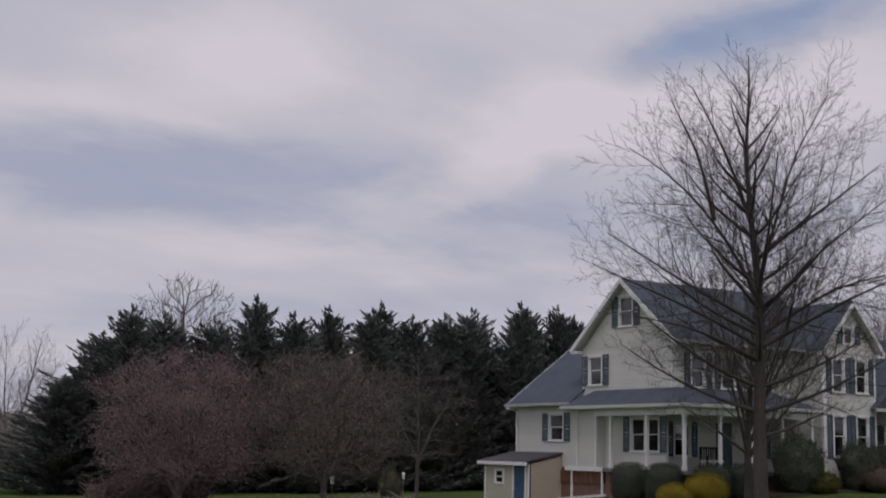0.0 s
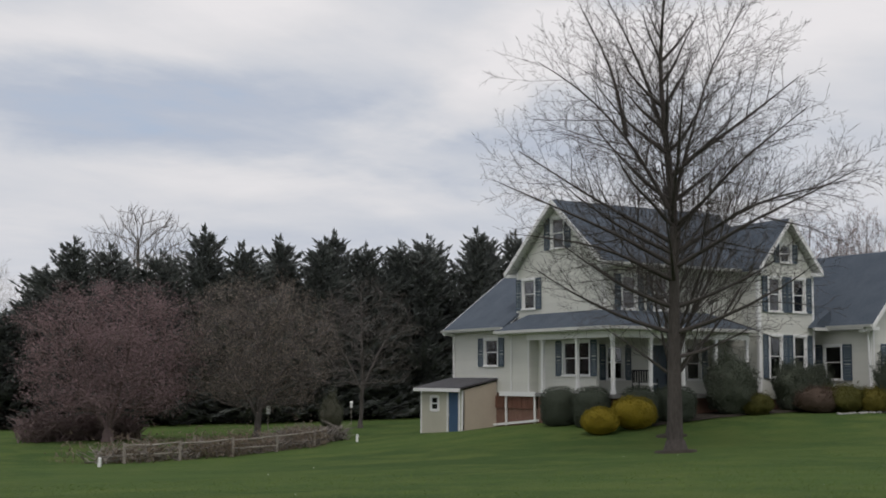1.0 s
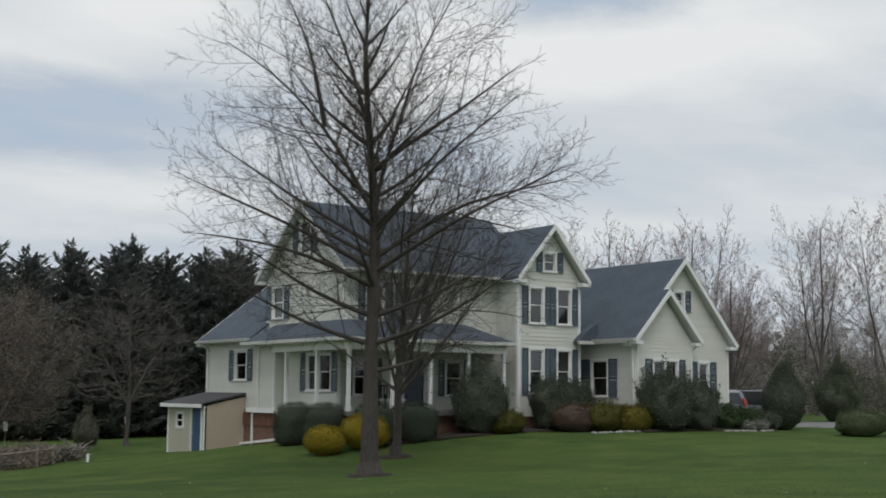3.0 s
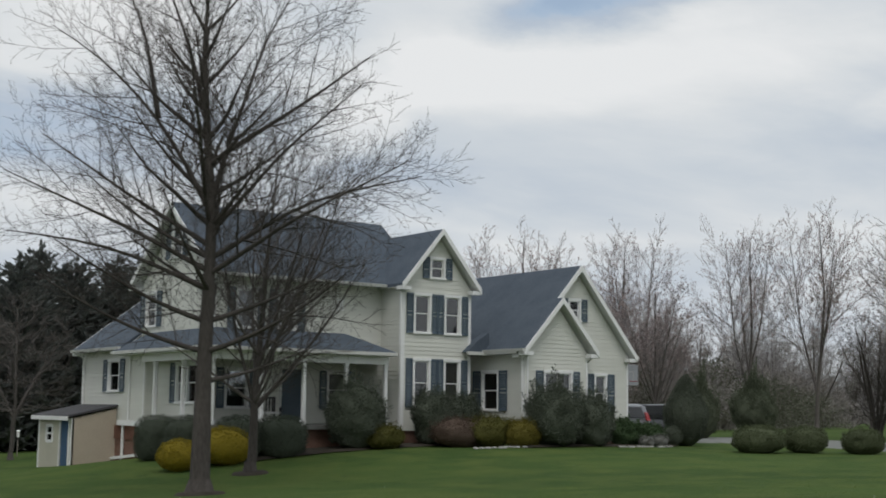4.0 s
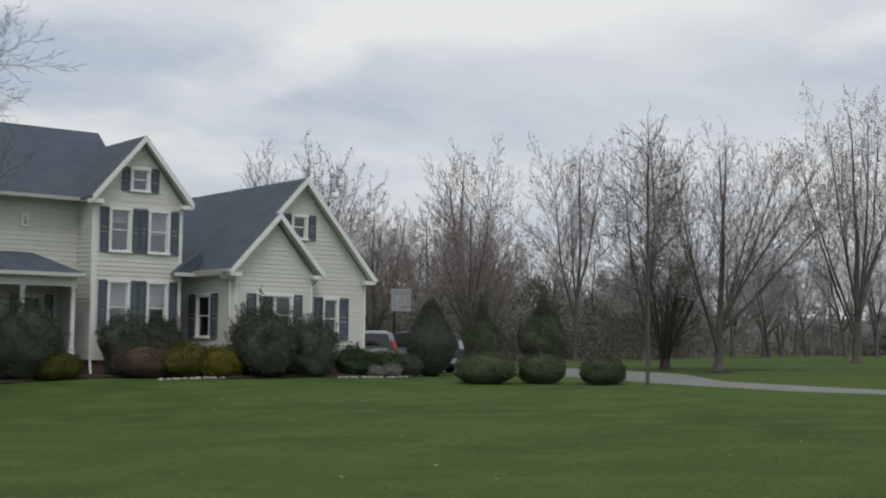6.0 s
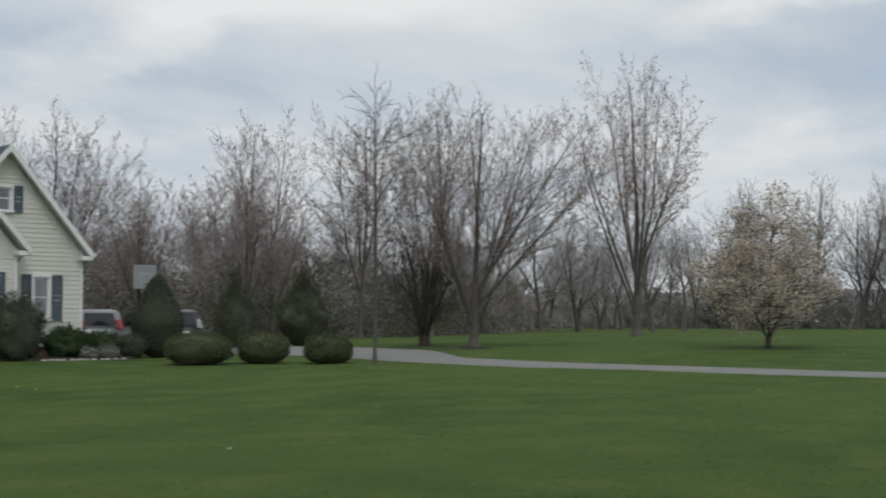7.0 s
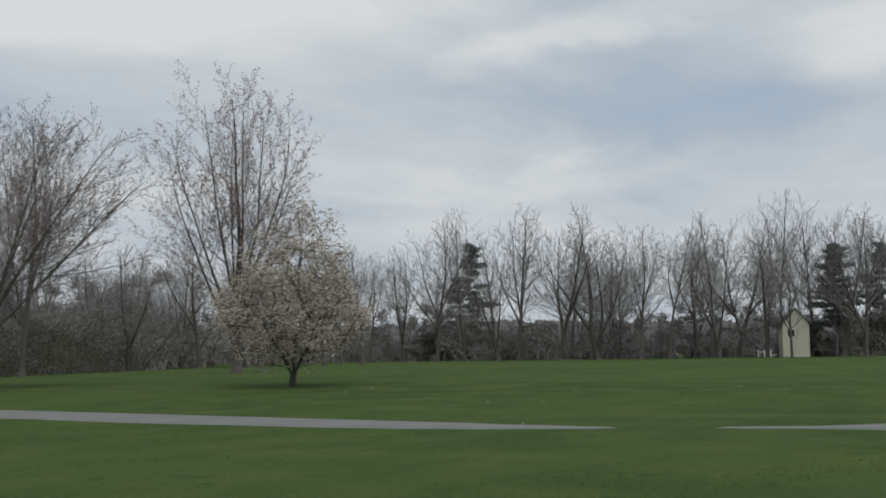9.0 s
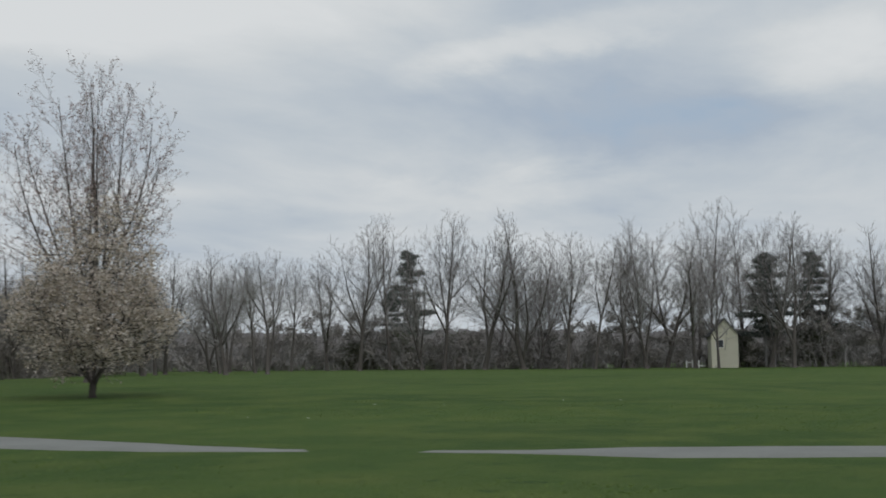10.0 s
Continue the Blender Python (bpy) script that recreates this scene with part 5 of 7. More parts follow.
limbed_tree("young_maple_tree", on_ground(35.3, 35.2), 23,
           [[(0, 0, -0.15), (0.05, 0, 2.2), (0.3, -0.1, 6.0), (0.5, -0.3, 10.2)], [(0.05, 0, 2.2), (1.1, -0.2, 5.0), (2.4, -0.8, 9.0)], [(0.05, 0, 2.2), (-0.9, -0.2, 5.0), (-1.7, 0.0, 8.8)], [(0.15, 0, 3.2), (0.5, -1.2, 6.0), (1.0, -2.1, 9.4)],
            [(0.1, 0, 2.6), (0.4, 1.0, 5.5), (0.8, 1.6, 9.0)], [(0.1, 0, 2.0), (1.9, -0.8, 4.4), (3.2, -1.5, 6.8)], [(0.15, 0, 3.0), (1.5, -0.9, 6.2), (2.5, -1.6, 9.8)]],
           0.17, HABIT_BUSHY, BARK_MID, "smaller bare tree with dense upright twigs before the porch", trunk_bark=BARK, extra=(14, 1.7, 7.0, 66, 30, 3.6, 1.6), thick=0.4)
crown_tree("thin_tree", on_ground(58.67, 27.9), 31, [(0, 0, 5.2, 1.5, 1.5, 3.0), (0, 0, 7.4, 0.85, 0.85, 1.8)], 520, [[(0, 0, -0.15), (0.03, 0, 4.0), (0, 0, 9.3)]], 0.06, BARK_MID,
           "slender straight bare young tree beside the driveway", step=0.26, keep=1.2, lift=0.2, thin=0.006, twigs=0.7, shoot=0.4, limbs=(34, 2.2, 8.8, 62, 38))
limbed_tree("budding_tree", on_ground(68.1, 32.7), 41,
           [[(0, 0, -0.15), (0.05, 0, 1.4), (0.3, 0.1, 5.0), (0.5, 0, 9.5)], [(0.05, 0, 1.0), (-1.1, 0.2, 3.6), (-2.4, 0.3, 8.0)], [(0.05, 0, 1.4), (1.2, 0.1, 4.0), (2.8, -0.3, 8.7)], [(0.05, 0, 1.6), (0.3, -1.3, 4.4), (0.8, -2.4, 8.2)],
            [(0.05, 0, 1.4), (-0.4, 1.2, 4.4), (-0.9, 2.2, 8.1)], [(0, 0, 0.8), (-1.8, -0.5, 3.4), (-3.8, -1.0, 6.4)], [(0.05, 0, 1.8), (2.2, 0.6, 4.4), (4.0, 0.9, 6.2)], [(0.1, 0, 2.4), (-0.6, -0.8, 5.4), (-1.4, -1.2, 8.8)],
            [(0.05, 0, 1.6), (2.4, -1.6, 4.6), (4.4, -3.0, 7.2)], [(0.1, 0, 2.2), (1.8, -1.2, 5.4), (3.6, -2.5, 8.8)]],
           0.20, HABIT_BUD, BARK_BUD, "spreading many-stemmed bare tree with pinkish buds by the drive", trunk_bark=BARK_MID, thick=0.42, buds=BUD, bud_count=13000, bud_size=0.034)
limbed_tree("budding_tree", on_ground(86.5, 38.6), 47,
           [[(0, 0, -0.15), (0.1, 0, 2.0), (0.4, 0.2, 7.0), (0.1, 0.4, 13.5)], [(0.05, 0, 1.0), (-1.8, 0.2, 4.4), (-3.6, 0.3, 8.0), (-4.2, 0.3, 10.4)], [(0.1, 0, 2.4), (1.6, 0.2, 5.4), (3.3, -0.2, 8.5), (3.7, -0.4, 10.2)], [(0.1, 0, 2.0), (-0.5, -0.9, 5.5), (-1.2, -1.6, 10.0), (-1.2, -1.6, 12.9)],
            [(0.1, 0, 2.2), (0.9, 1.2, 6.0), (1.6, 2.0, 10.0), (1.8, 2.0, 12.6)], [(0.05, 0, 1.6), (-1.0, 0.9, 5.5), (-2.3, 1.6, 9.6), (-2.6, 1.8, 11.4)], [(0.2, 0, 3.4), (1.4, -0.9, 7.2), (2.2, -1.5, 10.6), (2.2, -1.5, 12.2)], [(0.1, 0, 1.8), (2.4, 0.8, 4.8), (5.0, 1.2, 7.6)], [(0.2, 0, 3.0), (1.1, -0.4, 7.4), (1.3, -0.6, 12.7)], [(0.1, 0, 2.6), (-0.9, 0.2, 6.8), (-1.6, 0.6, 13.0)]],
           0.24, HABIT_AIRY, BARK_BUD, "tall many-stemmed tree with reddish buds behind the meadow drive", trunk_bark=BARK_MID, thick=0.38, buds=BUD, bud_count=17000, bud_size=0.045)
bare_tree("multi_stem_shrub", on_ground(68.9, 36.4), 52, 5.6, SPEC_LOW, 0.2, BARK, "dense bare many-stemmed shrub beyond the driveway", stems=7, category="shrub")
crown_tree("red_budded_tree", on_ground(21.4, 58.5), 61, [(0, 0, 3.9, 3.9, 3.6, 2.9), (0, 0, 2.2, 3.6, 3.4, 1.6)], 1300,
           [[(0, 0, -0.15), (0, 0, 0.8), (0.1, 0, 4.2)], [(0, 0, 0.5), (-1.6, 0.2, 3.0)], [(0, 0, 0.5), (1.6, -0.2, 3.0)], [(0, 0, 0.6), (0.2, -1.5, 3.2)]],
           0.22, BARK_RED, "rounded low tree hazy with dark red buds", step=0.34, lift=0.3, thin=0.010, twigs=1.0, buds=REDBUD, bud_count=42000, bud_size=0.045, bud_spread=0.2)
crown_tree("small_tree", on_ground(27.8, 56.2), 67, [(0, 0, 4.3, 3.6, 3.4, 2.9), (0, 0, 2.4, 2.8, 2.8, 1.4)], 1300,
           [[(0, 0, -0.15), (0.1, 0, 1.2), (0, 0.1, 4.8)], [(0.1, 0, 1.0), (-1.3, 0.2, 3.4)], [(0.1, 0, 1.2), (1.4, -0.2, 3.6)]],
           0.17, BARK_MID, "small brown bare tree behind the rail fence", step=0.32, lift=0.3, thin=0.009, twigs=1.5, buds=BROWNBUD, bud_count=30000, bud_size=0.034, bud_spread=0.18)
crown_tree("small_tree", on_ground(36.6, 62.8), 71, [(0, 0, 5.0, 3.0, 2.8, 2.7), (0, 0, 3.0, 2.6, 2.4, 1.2)], 900, [[(0, 0, -0.15), (0.1, 0, 2.4), (0, 0.1, 7.4)], [(0.1, 0, 2.0), (-1.3, 0.2, 4.6)], [(0.1, 0, 2.2), (1.4, 0.1, 4.6)]], 0.12, BARK_MID, "bare brown tree with fine spreading twigs before the evergreens", lift=0.25, thin=0.008, twigs=1.2)

# trees behind the garage and the drive
GARAGE_TREE = limbed_tree("budding_tree", on_ground(59.8, 52.0), 81,
           [[(0, 0, -0.15), (0.1, 0, 2.2), (0.2, 0.1, 6.5), (0.3, 0, 10.6)], [(0.1, 0, 1.6), (-1.3, 0.3, 5.0), (-2.6, 0.3, 9.0)], [(0.1, 0, 2.0), (1.4, -0.3, 5.2), (2.9, -0.4, 9.0)], [(0.1, 0, 2.2), (0.2, -1.3, 5.5), (0.3, -2.2, 9.4)], [(0.1, 0, 2.0), (-0.2, 1.4, 5.5), (-0.4, 2.4, 9.2)], [(0.1, 0, 1.8), (2.2, 0.4, 4.4), (4.0, 0.6, 7.0)], [(0.1, 0, 1.8), (-2.2, -0.4, 4.4), (-3.9, -0.8, 6.8)]],
           0.17, HABIT_MID, BARK_BUD, "bare tree with pale pink buds behind the garage", "trees behind the house", trunk_bark=BARK_MID, thick=0.5, buds=BUD, bud_count=9000, bud_size=0.045)
SLIM_TREE = limbed_tree("budding_tree", on_ground(80.9, 54.6), 83,
           [[(0, 0, -0.15), (0.1, 0, 2.5), (0.6, 0.1, 7.0), (0.4, 0, 12.6)], [(0.1, 0, 2.2), (-0.9, 0.3, 6.0), (-1.5, 0.3, 11.4)], [(0.3, 0, 4.0), (1.0, -0.4, 7.2), (1.5, -0.5, 11.4)], [(0.2, 0, 3.4), (0.6, 0.9, 7.0), (1.0, 1.4, 10.8)]],
           0.16, HABIT_MID, BARK_BUD, "slim tall tree with pale pink buds beyond the drive", "trees behind the house", trunk_bark=BARK_MID, thick=0.55, buds=BUD, bud_count=7000, bud_size=0.045)
for tree, x, y, s, w in ((SLIM_TREE, 82.9, 67.2, 1.12, 130), (GARAGE_TREE, 80.6, 69.0, 0.95, 200), (SLIM_TREE, 83.6, 51.4, 1.06, 290), (GARAGE_TREE, 76, 74, 0.8, 40)):
    copy_thing(tree, pose(*on_ground(x, y), 0, 0, w) @ Matrix.Diagonal((s, s, s, 1)))
PURPLE_TREE = limbed_tree("purple_budded_tree", on_ground(72.9, 55.0), 87,
           [[(0, 0, -0.15), (0.1, 0, 1.8), (0.2, 0.1, 5.0), (0.1, 0, 8.8)], [(0.1, 0, 1.6), (-1.1, 0.3, 4.6), (-2.0, 0.4, 7.6)], [(0.1, 0, 1.8), (1.2, -0.3, 4.8), (2.2, -0.5, 7.4)], [(0.1, 0, 2.0), (0.3, 1.2, 5.0), (0.5, 1.9, 7.8)], [(0.1, 0, 1.8), (-0.2, -1.2, 5.0), (-0.3, -2.0, 7.8)], [(0.1, 0, 1.5), (1.9, 0.4, 3.6), (3.0, 0.6, 5.4)], [(0.1, 0, 1.5), (-1.8, -0.5, 3.6), (-2.9, -0.7, 5.2)]],
           0.17, HABIT_MID, BARK_BUD, "dense rounded tree hazy with purple-brown buds", "trees behind the house", trunk_bark=BARK_MID, thick=0.5, buds=PURPLEBUD, bud_count=12000, bud_size=0.045)
copy_thing(PURPLE_TREE, pose(*on_ground(78.6, 60.0), 0, 0, 140) @ Matrix.Diagonal((0.85, 0.85, 0.92, 1)))
copy_thing(GARAGE_TREE, pose(*on_ground(67.0, 56.0), 0, 0, 70) @ Matrix.Diagonal((0.8, 0.8, 0.82, 1)))
crown_tree("bare_tree", on_ground(35.5, 101), 85, [(0, 0, 12.0, 3.8, 3.6, 4.6)], 900, [[(0, 0, -0.15), (0.2, 0, 6.0), (0, 0.1, 14.0)], [(0.2, 0, 5.5), (-1.5, 0, 11.0)], [(0.2, 0, 6.0), (1.5, 0, 11.4)]],
           0.26, BARK_PALE, "pale bare tree top rising behind the evergreens", step=0.5, lift=0.4, thin=0.014, twigs=0.8, shoot=1.0)

# the evergreen row
ROW = [(22.7, 8.0), (23.9, 10.2), (25.0, 11.8), (27.8, 11.7), (30.9, 11.3), (34.1, 13.2), (36.5, 12.1), (40.0, 12.9), (42.0, 12.3), (43.9, 13.4), (45.9, 12.5), (49.0, 12.8), (50.4, 12.5), (51.9, 13.4), (54.8, 13.8), (56.7, 13.6), (58.8, 13.8), (60.8, 13.2), (63.5, 13.2)]
CEDARS = [cedar("cedar_tree", (0, 0, 0), 100 + i, 12.5, w, "dark green spiky evergreen in a dense row", "row of evergreens") for i, w in enumerate((3.0, 3.3, 2.8))]
for i, (x, z) in enumerate(ROW):
    y = 81 + (0.9 if i % 2 else -0.6) + 0.5 * math.sin(i * 2.1)
    s = z / 12.9
    m = pose(*on_ground(x, y), 0, 0, 77 * i) @ Matrix.Diagonal((1.5, 1.5, s, 1))
    if i < 3:
        CEDARS[i].matrix_world = m
    else:
        stand(CEDARS[i % 3], m)
for i, (x, y, s) in enumerate(((20.8, 79.0, 0.55), (26.4, 83.5, 0.82), (29.4, 83.5, 0.84), (32.6, 84, 0.87), (35.4, 84, 0.88), (38.4, 84.5, 0.9), (41.2, 84.5, 0.92), (44.8, 84.6, 0.93), (47.6, 84.6, 0.93), (50.4, 84.4, 0.95), (53.6, 84.4, 0.97), (57.6, 84.5, 0.98), (62.6, 84, 0.98), (67.5, 82, 0.95))):
    stand(CEDARS[i % 3], pose(*on_ground(x, y), 0, 0, 50 * i + 20) @ Matrix.Diagonal((1.35, 1.35, s, 1)))

# ---- far woods ----
WOODS = "grey bare tree at the edge of the far woods"
FAR = [
    limbed_tree("woodland_tree", (0, 0, 0), 200, [[(0, 0, -0.3), (0.3, 0, 5.5), (0.9, 0.2, 11.0), (0.8, 0, 17.0)], [(0.3, 0, 5.0), (-1.4, 0.2, 10.0), (-2.4, 0, 15.0)], [(0.4, 0, 6.5), (2.0, 0.4, 11.0), (3.2, 0.6, 14.5)], [(0.3, 0, 4.0), (-2.6, 0.8, 8.0), (-4.4, 1.0, 11.5)]],
                0.27, HABIT_FAR, BARK_FAR, WOODS, "far woods", trunk_bark=BARK_MID, thick=0.5, extra=(8, 4.5, 14.0, 60, 30, 5.0, 2.5)),
    limbed_tree("woodland_tree", (0, 0, 0), 201, [[(0, 0, -0.3), (-0.3, 0.1, 3.5), (-1.4, 0, 9.0), (-1.8, 0, 16.5)], [(-0.2, 0, 2.6), (1.6, 0.2, 8.0), (2.8, 0, 15.0)], [(-0.6, 0, 5.0), (-3.4, 0.4, 10.0), (-4.6, 0.6, 13.5)], [(0.6, 0, 5.0), (3.6, -0.6, 9.0), (5.4, -0.8, 12.0)]],
                0.30, HABIT_FAR, BARK_FAR, WOODS, "far woods", trunk_bark=BARK_MID, thick=0.55, extra=(7, 4.5, 13.0, 62, 30, 5.0, 2.5)),
    limbed_tree("woodland_tree", (0, 0, 0), 202, [[(0, 0, -0.3), (0.5, 0.1, 3.0), (0.3, 0, 9.0), (0.9, 0, 17.0)], [(0.2, 0, 1.2), (-2.0, 0.2, 7.0), (-3.2, 0, 13.0)], [(0.5, 0, 3.2), (2.8, 0.2, 8.5), (4.4, 0, 12.5)], [(0, 0, 0.8), (-0.6, 1.5, 6.0), (-0.2, 2.4, 12.0)]],
                0.28, HABIT_FAR, BARK_FAR, WOODS, "far woods", trunk_bark=BARK_MID, thick=0.55, extra=(7, 5.0, 13.0, 58, 30, 4.6, 2.5)),
    limbed_tree("woodland_tree", (0, 0, 0), 203, [[(0, 0, -0.3), (0.1, 0, 6.0), (0.9, 0.2, 11.0), (1.6, 0, 18.0)], [(0.2, 0, 7.0), (-0.8, 0.4, 11.5), (-0.9, 0.4, 16.0)], [(0.6, 0, 9.0), (2.6, -0.3, 13.5), (3.6, -0.3, 16.5)]],
                0.24, HABIT_FAR, BARK_FAR, WOODS, "far woods", trunk_bark=BARK_MID, thick=0.5, extra=(7, 6.0, 15.0, 50, 26, 4.0, 2.5)),
]
FAR_AT = [
    (174, 78, 19.5), (172, 71, 19.2), (174, 67, 20.2), (159, 89, 12.6), (168, 91, 14.0), (164, 83, 15.3), (174, 86, 18.1), (168, 77, 15.9), (186, 77, 17.5), (189, 72, 16.1),
    (177, 63, 15.6), (178, 60, 14.0), (193, 64, 16.1), (181, 55, 18.2), (191, 57, 19.5), (183, 50, 15.9), (181.5, 46.6, 12.5), (198, 54, 19.3), (199, 50, 17.5), (191, 44, 18.5), (187, 40, 18.6), (197, 40, 17.7),
    (111, 80, 8.3), (117, 82, 10.7), (124, 83, 11.7), (129, 78, 11.2), (136, 78, 11.1), (142, 79, 12.1), (150, 90, 12.5),
    (78, 75, 9.4), (88, 78, 9.5), (97, 73, 8.6), (96, 68, 8.2), (105, 73, 9.4), (104, 67, 9.9), (111, 67, 10.4), (117, 68, 9.4), (121, 63, 9.4), (127, 64, 9.2),
    (176, 92, 13.5), (183, 70, 16.5), (188, 61, 17.0), (203, 58, 17.0), (202, 44, 16.0), (201, 28, 16.5), (197, 33, 17.0), (204, 35, 16.0), (199, 22, 16.5), (156, 96, 12.0), (162, 95, 13.0), (145, 88, 11.0), (134, 86, 10.5), (124, 74, 9.8),
    (84, 92, 10.5), (92, 88, 11.5), (100, 86, 10.0), (107, 92, 12.0), (114, 96, 12.5), (70, 84, 10.0), (121, 100, 13.0), (131, 98, 12.5), (140, 104, 13.5),
    (27, 126, 13.7), (23, 124, 11.0), (29, 116, 9.5), (18, 118, 12.0), (68, 88, 9.5), (72, 80, 9.0),
]
for i, (x, y, z) in enumerate(FAR_AT):
    s = z / 19.2
    w = max(s, 0.66) * 1.12
    m = pose(*on_ground(x, y), 6 * math.sin(i * 1.7), 6 * math.sin(i * 2.9 + 1), 61 * i) @ Matrix.Diagonal((w * (0.85 + 0.3 * math.sin(i * 4.1) ** 2), w, s * (1.04 + 0.09 * math.sin(i * 5.3)), 1))
    if i < 4:
        FAR[i].matrix_world = m
    else:
        stand(FAR[(i * 7 + i // 4) % 4], m)


def pine(name, at, seed, height, group):
    """A white pine: a bare lower stem and level, plate-like boughs with gaps between them."""
    rng = random.Random(seed)
    root = thing(name, at, "dark ragged pine with level boughs among the far woods", "tree", group)
    wood, v, f = ([], []), [], []
    tube(wood[0], wood[1], [Vector((0, 0, -0.2)), Vector((0.1, 0, height * 0.5)), Vector((0, 0.1, height))], [0.30, 0.2, 0.04], 6)
    z = height * 0.28
    while z < height * 0.98:
        t = z / height
        for k in range(rng.choice((3, 4, 5))):
            w = rng.uniform(0, 6.28)
            r = height * 0.20 * (1.1 - t ** 2.4) * rng.uniform(0.3, 1.25)
            foot, tip = Vector((0, 0, z)), Vector((r * math.cos(w), r * math.sin(w), z + r * (0.05 + 0.5 * max(0, t - 0.6))))
            tube(wood[0], wood[1], [foot, tip], [0.06, 0.02], 4)
            for _ in range(int(45 + 80 * r)):
                q = foot.lerp(tip, 0.3 + 0.7 * rng.random() ** 0.7)
                c = q + Vector((rng.gauss(0, 0.45), rng.gauss(0, 0.45), rng.gauss(0.1, 0.24)))
                u = Vector((rng.gauss(0, 1), rng.gauss(0, 1), rng.gauss(0.2, 0.4))).normalized()
                e = u.cross(Vector((rng.gauss(0, 1), rng.gauss(0, 1), rng.gauss(0, 1)))).normalized()
                n = rng.uniform(0.14, 0.30)
                b = len(v)
                v.extend((p.x, p.y, p.z) for p in (c - u * n, c + e * n * 0.5, c + u * n, c - e * n * 0.5))
                f.append((b, b + 1, b + 2, b + 3))
        z += height * rng.uniform(0.035, 0.06)
    mesh_part("trunk", wood[0], wood[1], BARK_FAR, root)
    mesh_part("crown", v, f, PINE, root)
    return root


PINE_TREE = pine("pine_tree", on_ground(235, 127), 301, 21.0, "far woods")
for x, y, s in ((222, 121, 0.62), (193, 45.4, 0.64), (199, 41.6, 0.66), (207, 50, 0.7)):
    copy_thing(PINE_TREE, pose(*on_ground(x, y), 0, 0, 40 * x) @ Matrix.Diagonal((s, s, s, 1)))


def thicket(name, label, line, depth, height, count, mat, seed, leaf=None):
    """Tangled undergrowth along a line: thin stems, each with a few side twigs."""
    rng = random.Random(seed)
    v, f = [], []
    lens = [math.dist(a, b) for a, b in zip(line, line[1:])]
    for _ in range(count):
        s = rng.uniform(0, sum(lens))
        i = 0
        while s > lens[i] and i < len(lens) - 1:
            s -= lens[i]
            i += 1
        t = s / lens[i]
        x = line[i][0] + (line[i + 1][0] - line[i][0]) * t + rng.uniform(-depth, depth)
        y = line[i][1] + (line[i + 1][1] - line[i][1]) * t + rng.uniform(-depth, depth)
        h = height * rng.uniform(0.35, 1.0) * (0.75 + 0.5 * noise.noise((x * 0.07, y * 0.07, 3)))
        p = Vector((x, y, ground_z(x, y) - 0.1))
        d = Vector((rng.gauss(0, 0.4), rng.gauss(0, 0.4), 1))
        q = p + d * h
        tube(v, f, [p, p.lerp(q, 0.5) + Vector((rng.gauss(0, 0.15), rng.gauss(0, 0.15), 0)), q], [0.045, 0.03, 0.014], 3)
        for _ in range(7):
            a = p.lerp(q, rng.uniform(0.25, 0.95))
            b = a + Vector((rng.gauss(0, 0.9), rng.gauss(0, 0.9), rng.uniform(-0.1, 1.0))) * (0.16 * h + 0.3)
            tube(v, f, [a, b], [0.022, 0.012], 3)
    return tagged(mesh_part(name, v, f, mat), label, "undergrowth", kind="stuff")


thicket("undergrowth", "grey-brown leafless undergrowth along the far wood's edge", [(126, 150), (150, 118), (176, 96), (186, 76), (196, 56), (202, 30), (206, 5)], 7, 8.5, 1600, BARK_FAR, 401)
thicket("undergrowth", "brown leafless thicket behind the lawn and drive", [(62, 92), (78, 84), (95, 80), (108, 78), (122, 86), (134, 104), (126, 150)], 6, 8.5, 2000, BARK_WARM, 402)
thicket("undergrowth", "hazy bare brush beyond the evergreen row", [(-10, 118), (10, 112), (22, 100)], 6, 8.0, 1200, BARK_WARM, 403)


def hedge_mass(name, label, spots, mat, seed, size):
    rng = random.Random(seed)
    pts = []
    for x, y, rx, h in spots:
        for _ in range(260):
            a, r, z = rng.uniform(0, 6.28), rng.random() ** 0.5, rng.random()
            k = math.sqrt(max(0.0, 1 - z ** 2.2))
            pts.append((Vector((x + rx * r * k * math.cos(a), y + rx * r * k * math.sin(a), ground_z(x, y) + z * h)), Vector((0, 0, 1))))
    v, f = leaves(pts, len(spots) * 2600, 0.28, size, rng, 0.2)
    return tagged(mesh_part(name, v, f, mat), label, "bushes", kind="stuff")


hedge_mass("evergreen_thicket", "dark evergreen bushes along the back of the lawn", [(66, 62, 3.0, 4.4), (70, 60, 2.8, 4.6), (75, 59, 3.0, 5.0), (80, 57, 3.0, 4.6), (84, 55.5, 2.6, 3.4), (90, 59, 3.0, 2.9), (95, 61, 3.0, 2.4)], MURK, 411, 0.13)
hedge_mass("evergreen_thicket", "low dark bushes at the foot of the far woods", [(176, 93, 3, 3.4), (181, 90, 4, 4.8), (187, 84, 4, 4.4), (196, 50, 4, 4.0), (199, 42, 4, 4.2)], MURK, 412, 0.30)



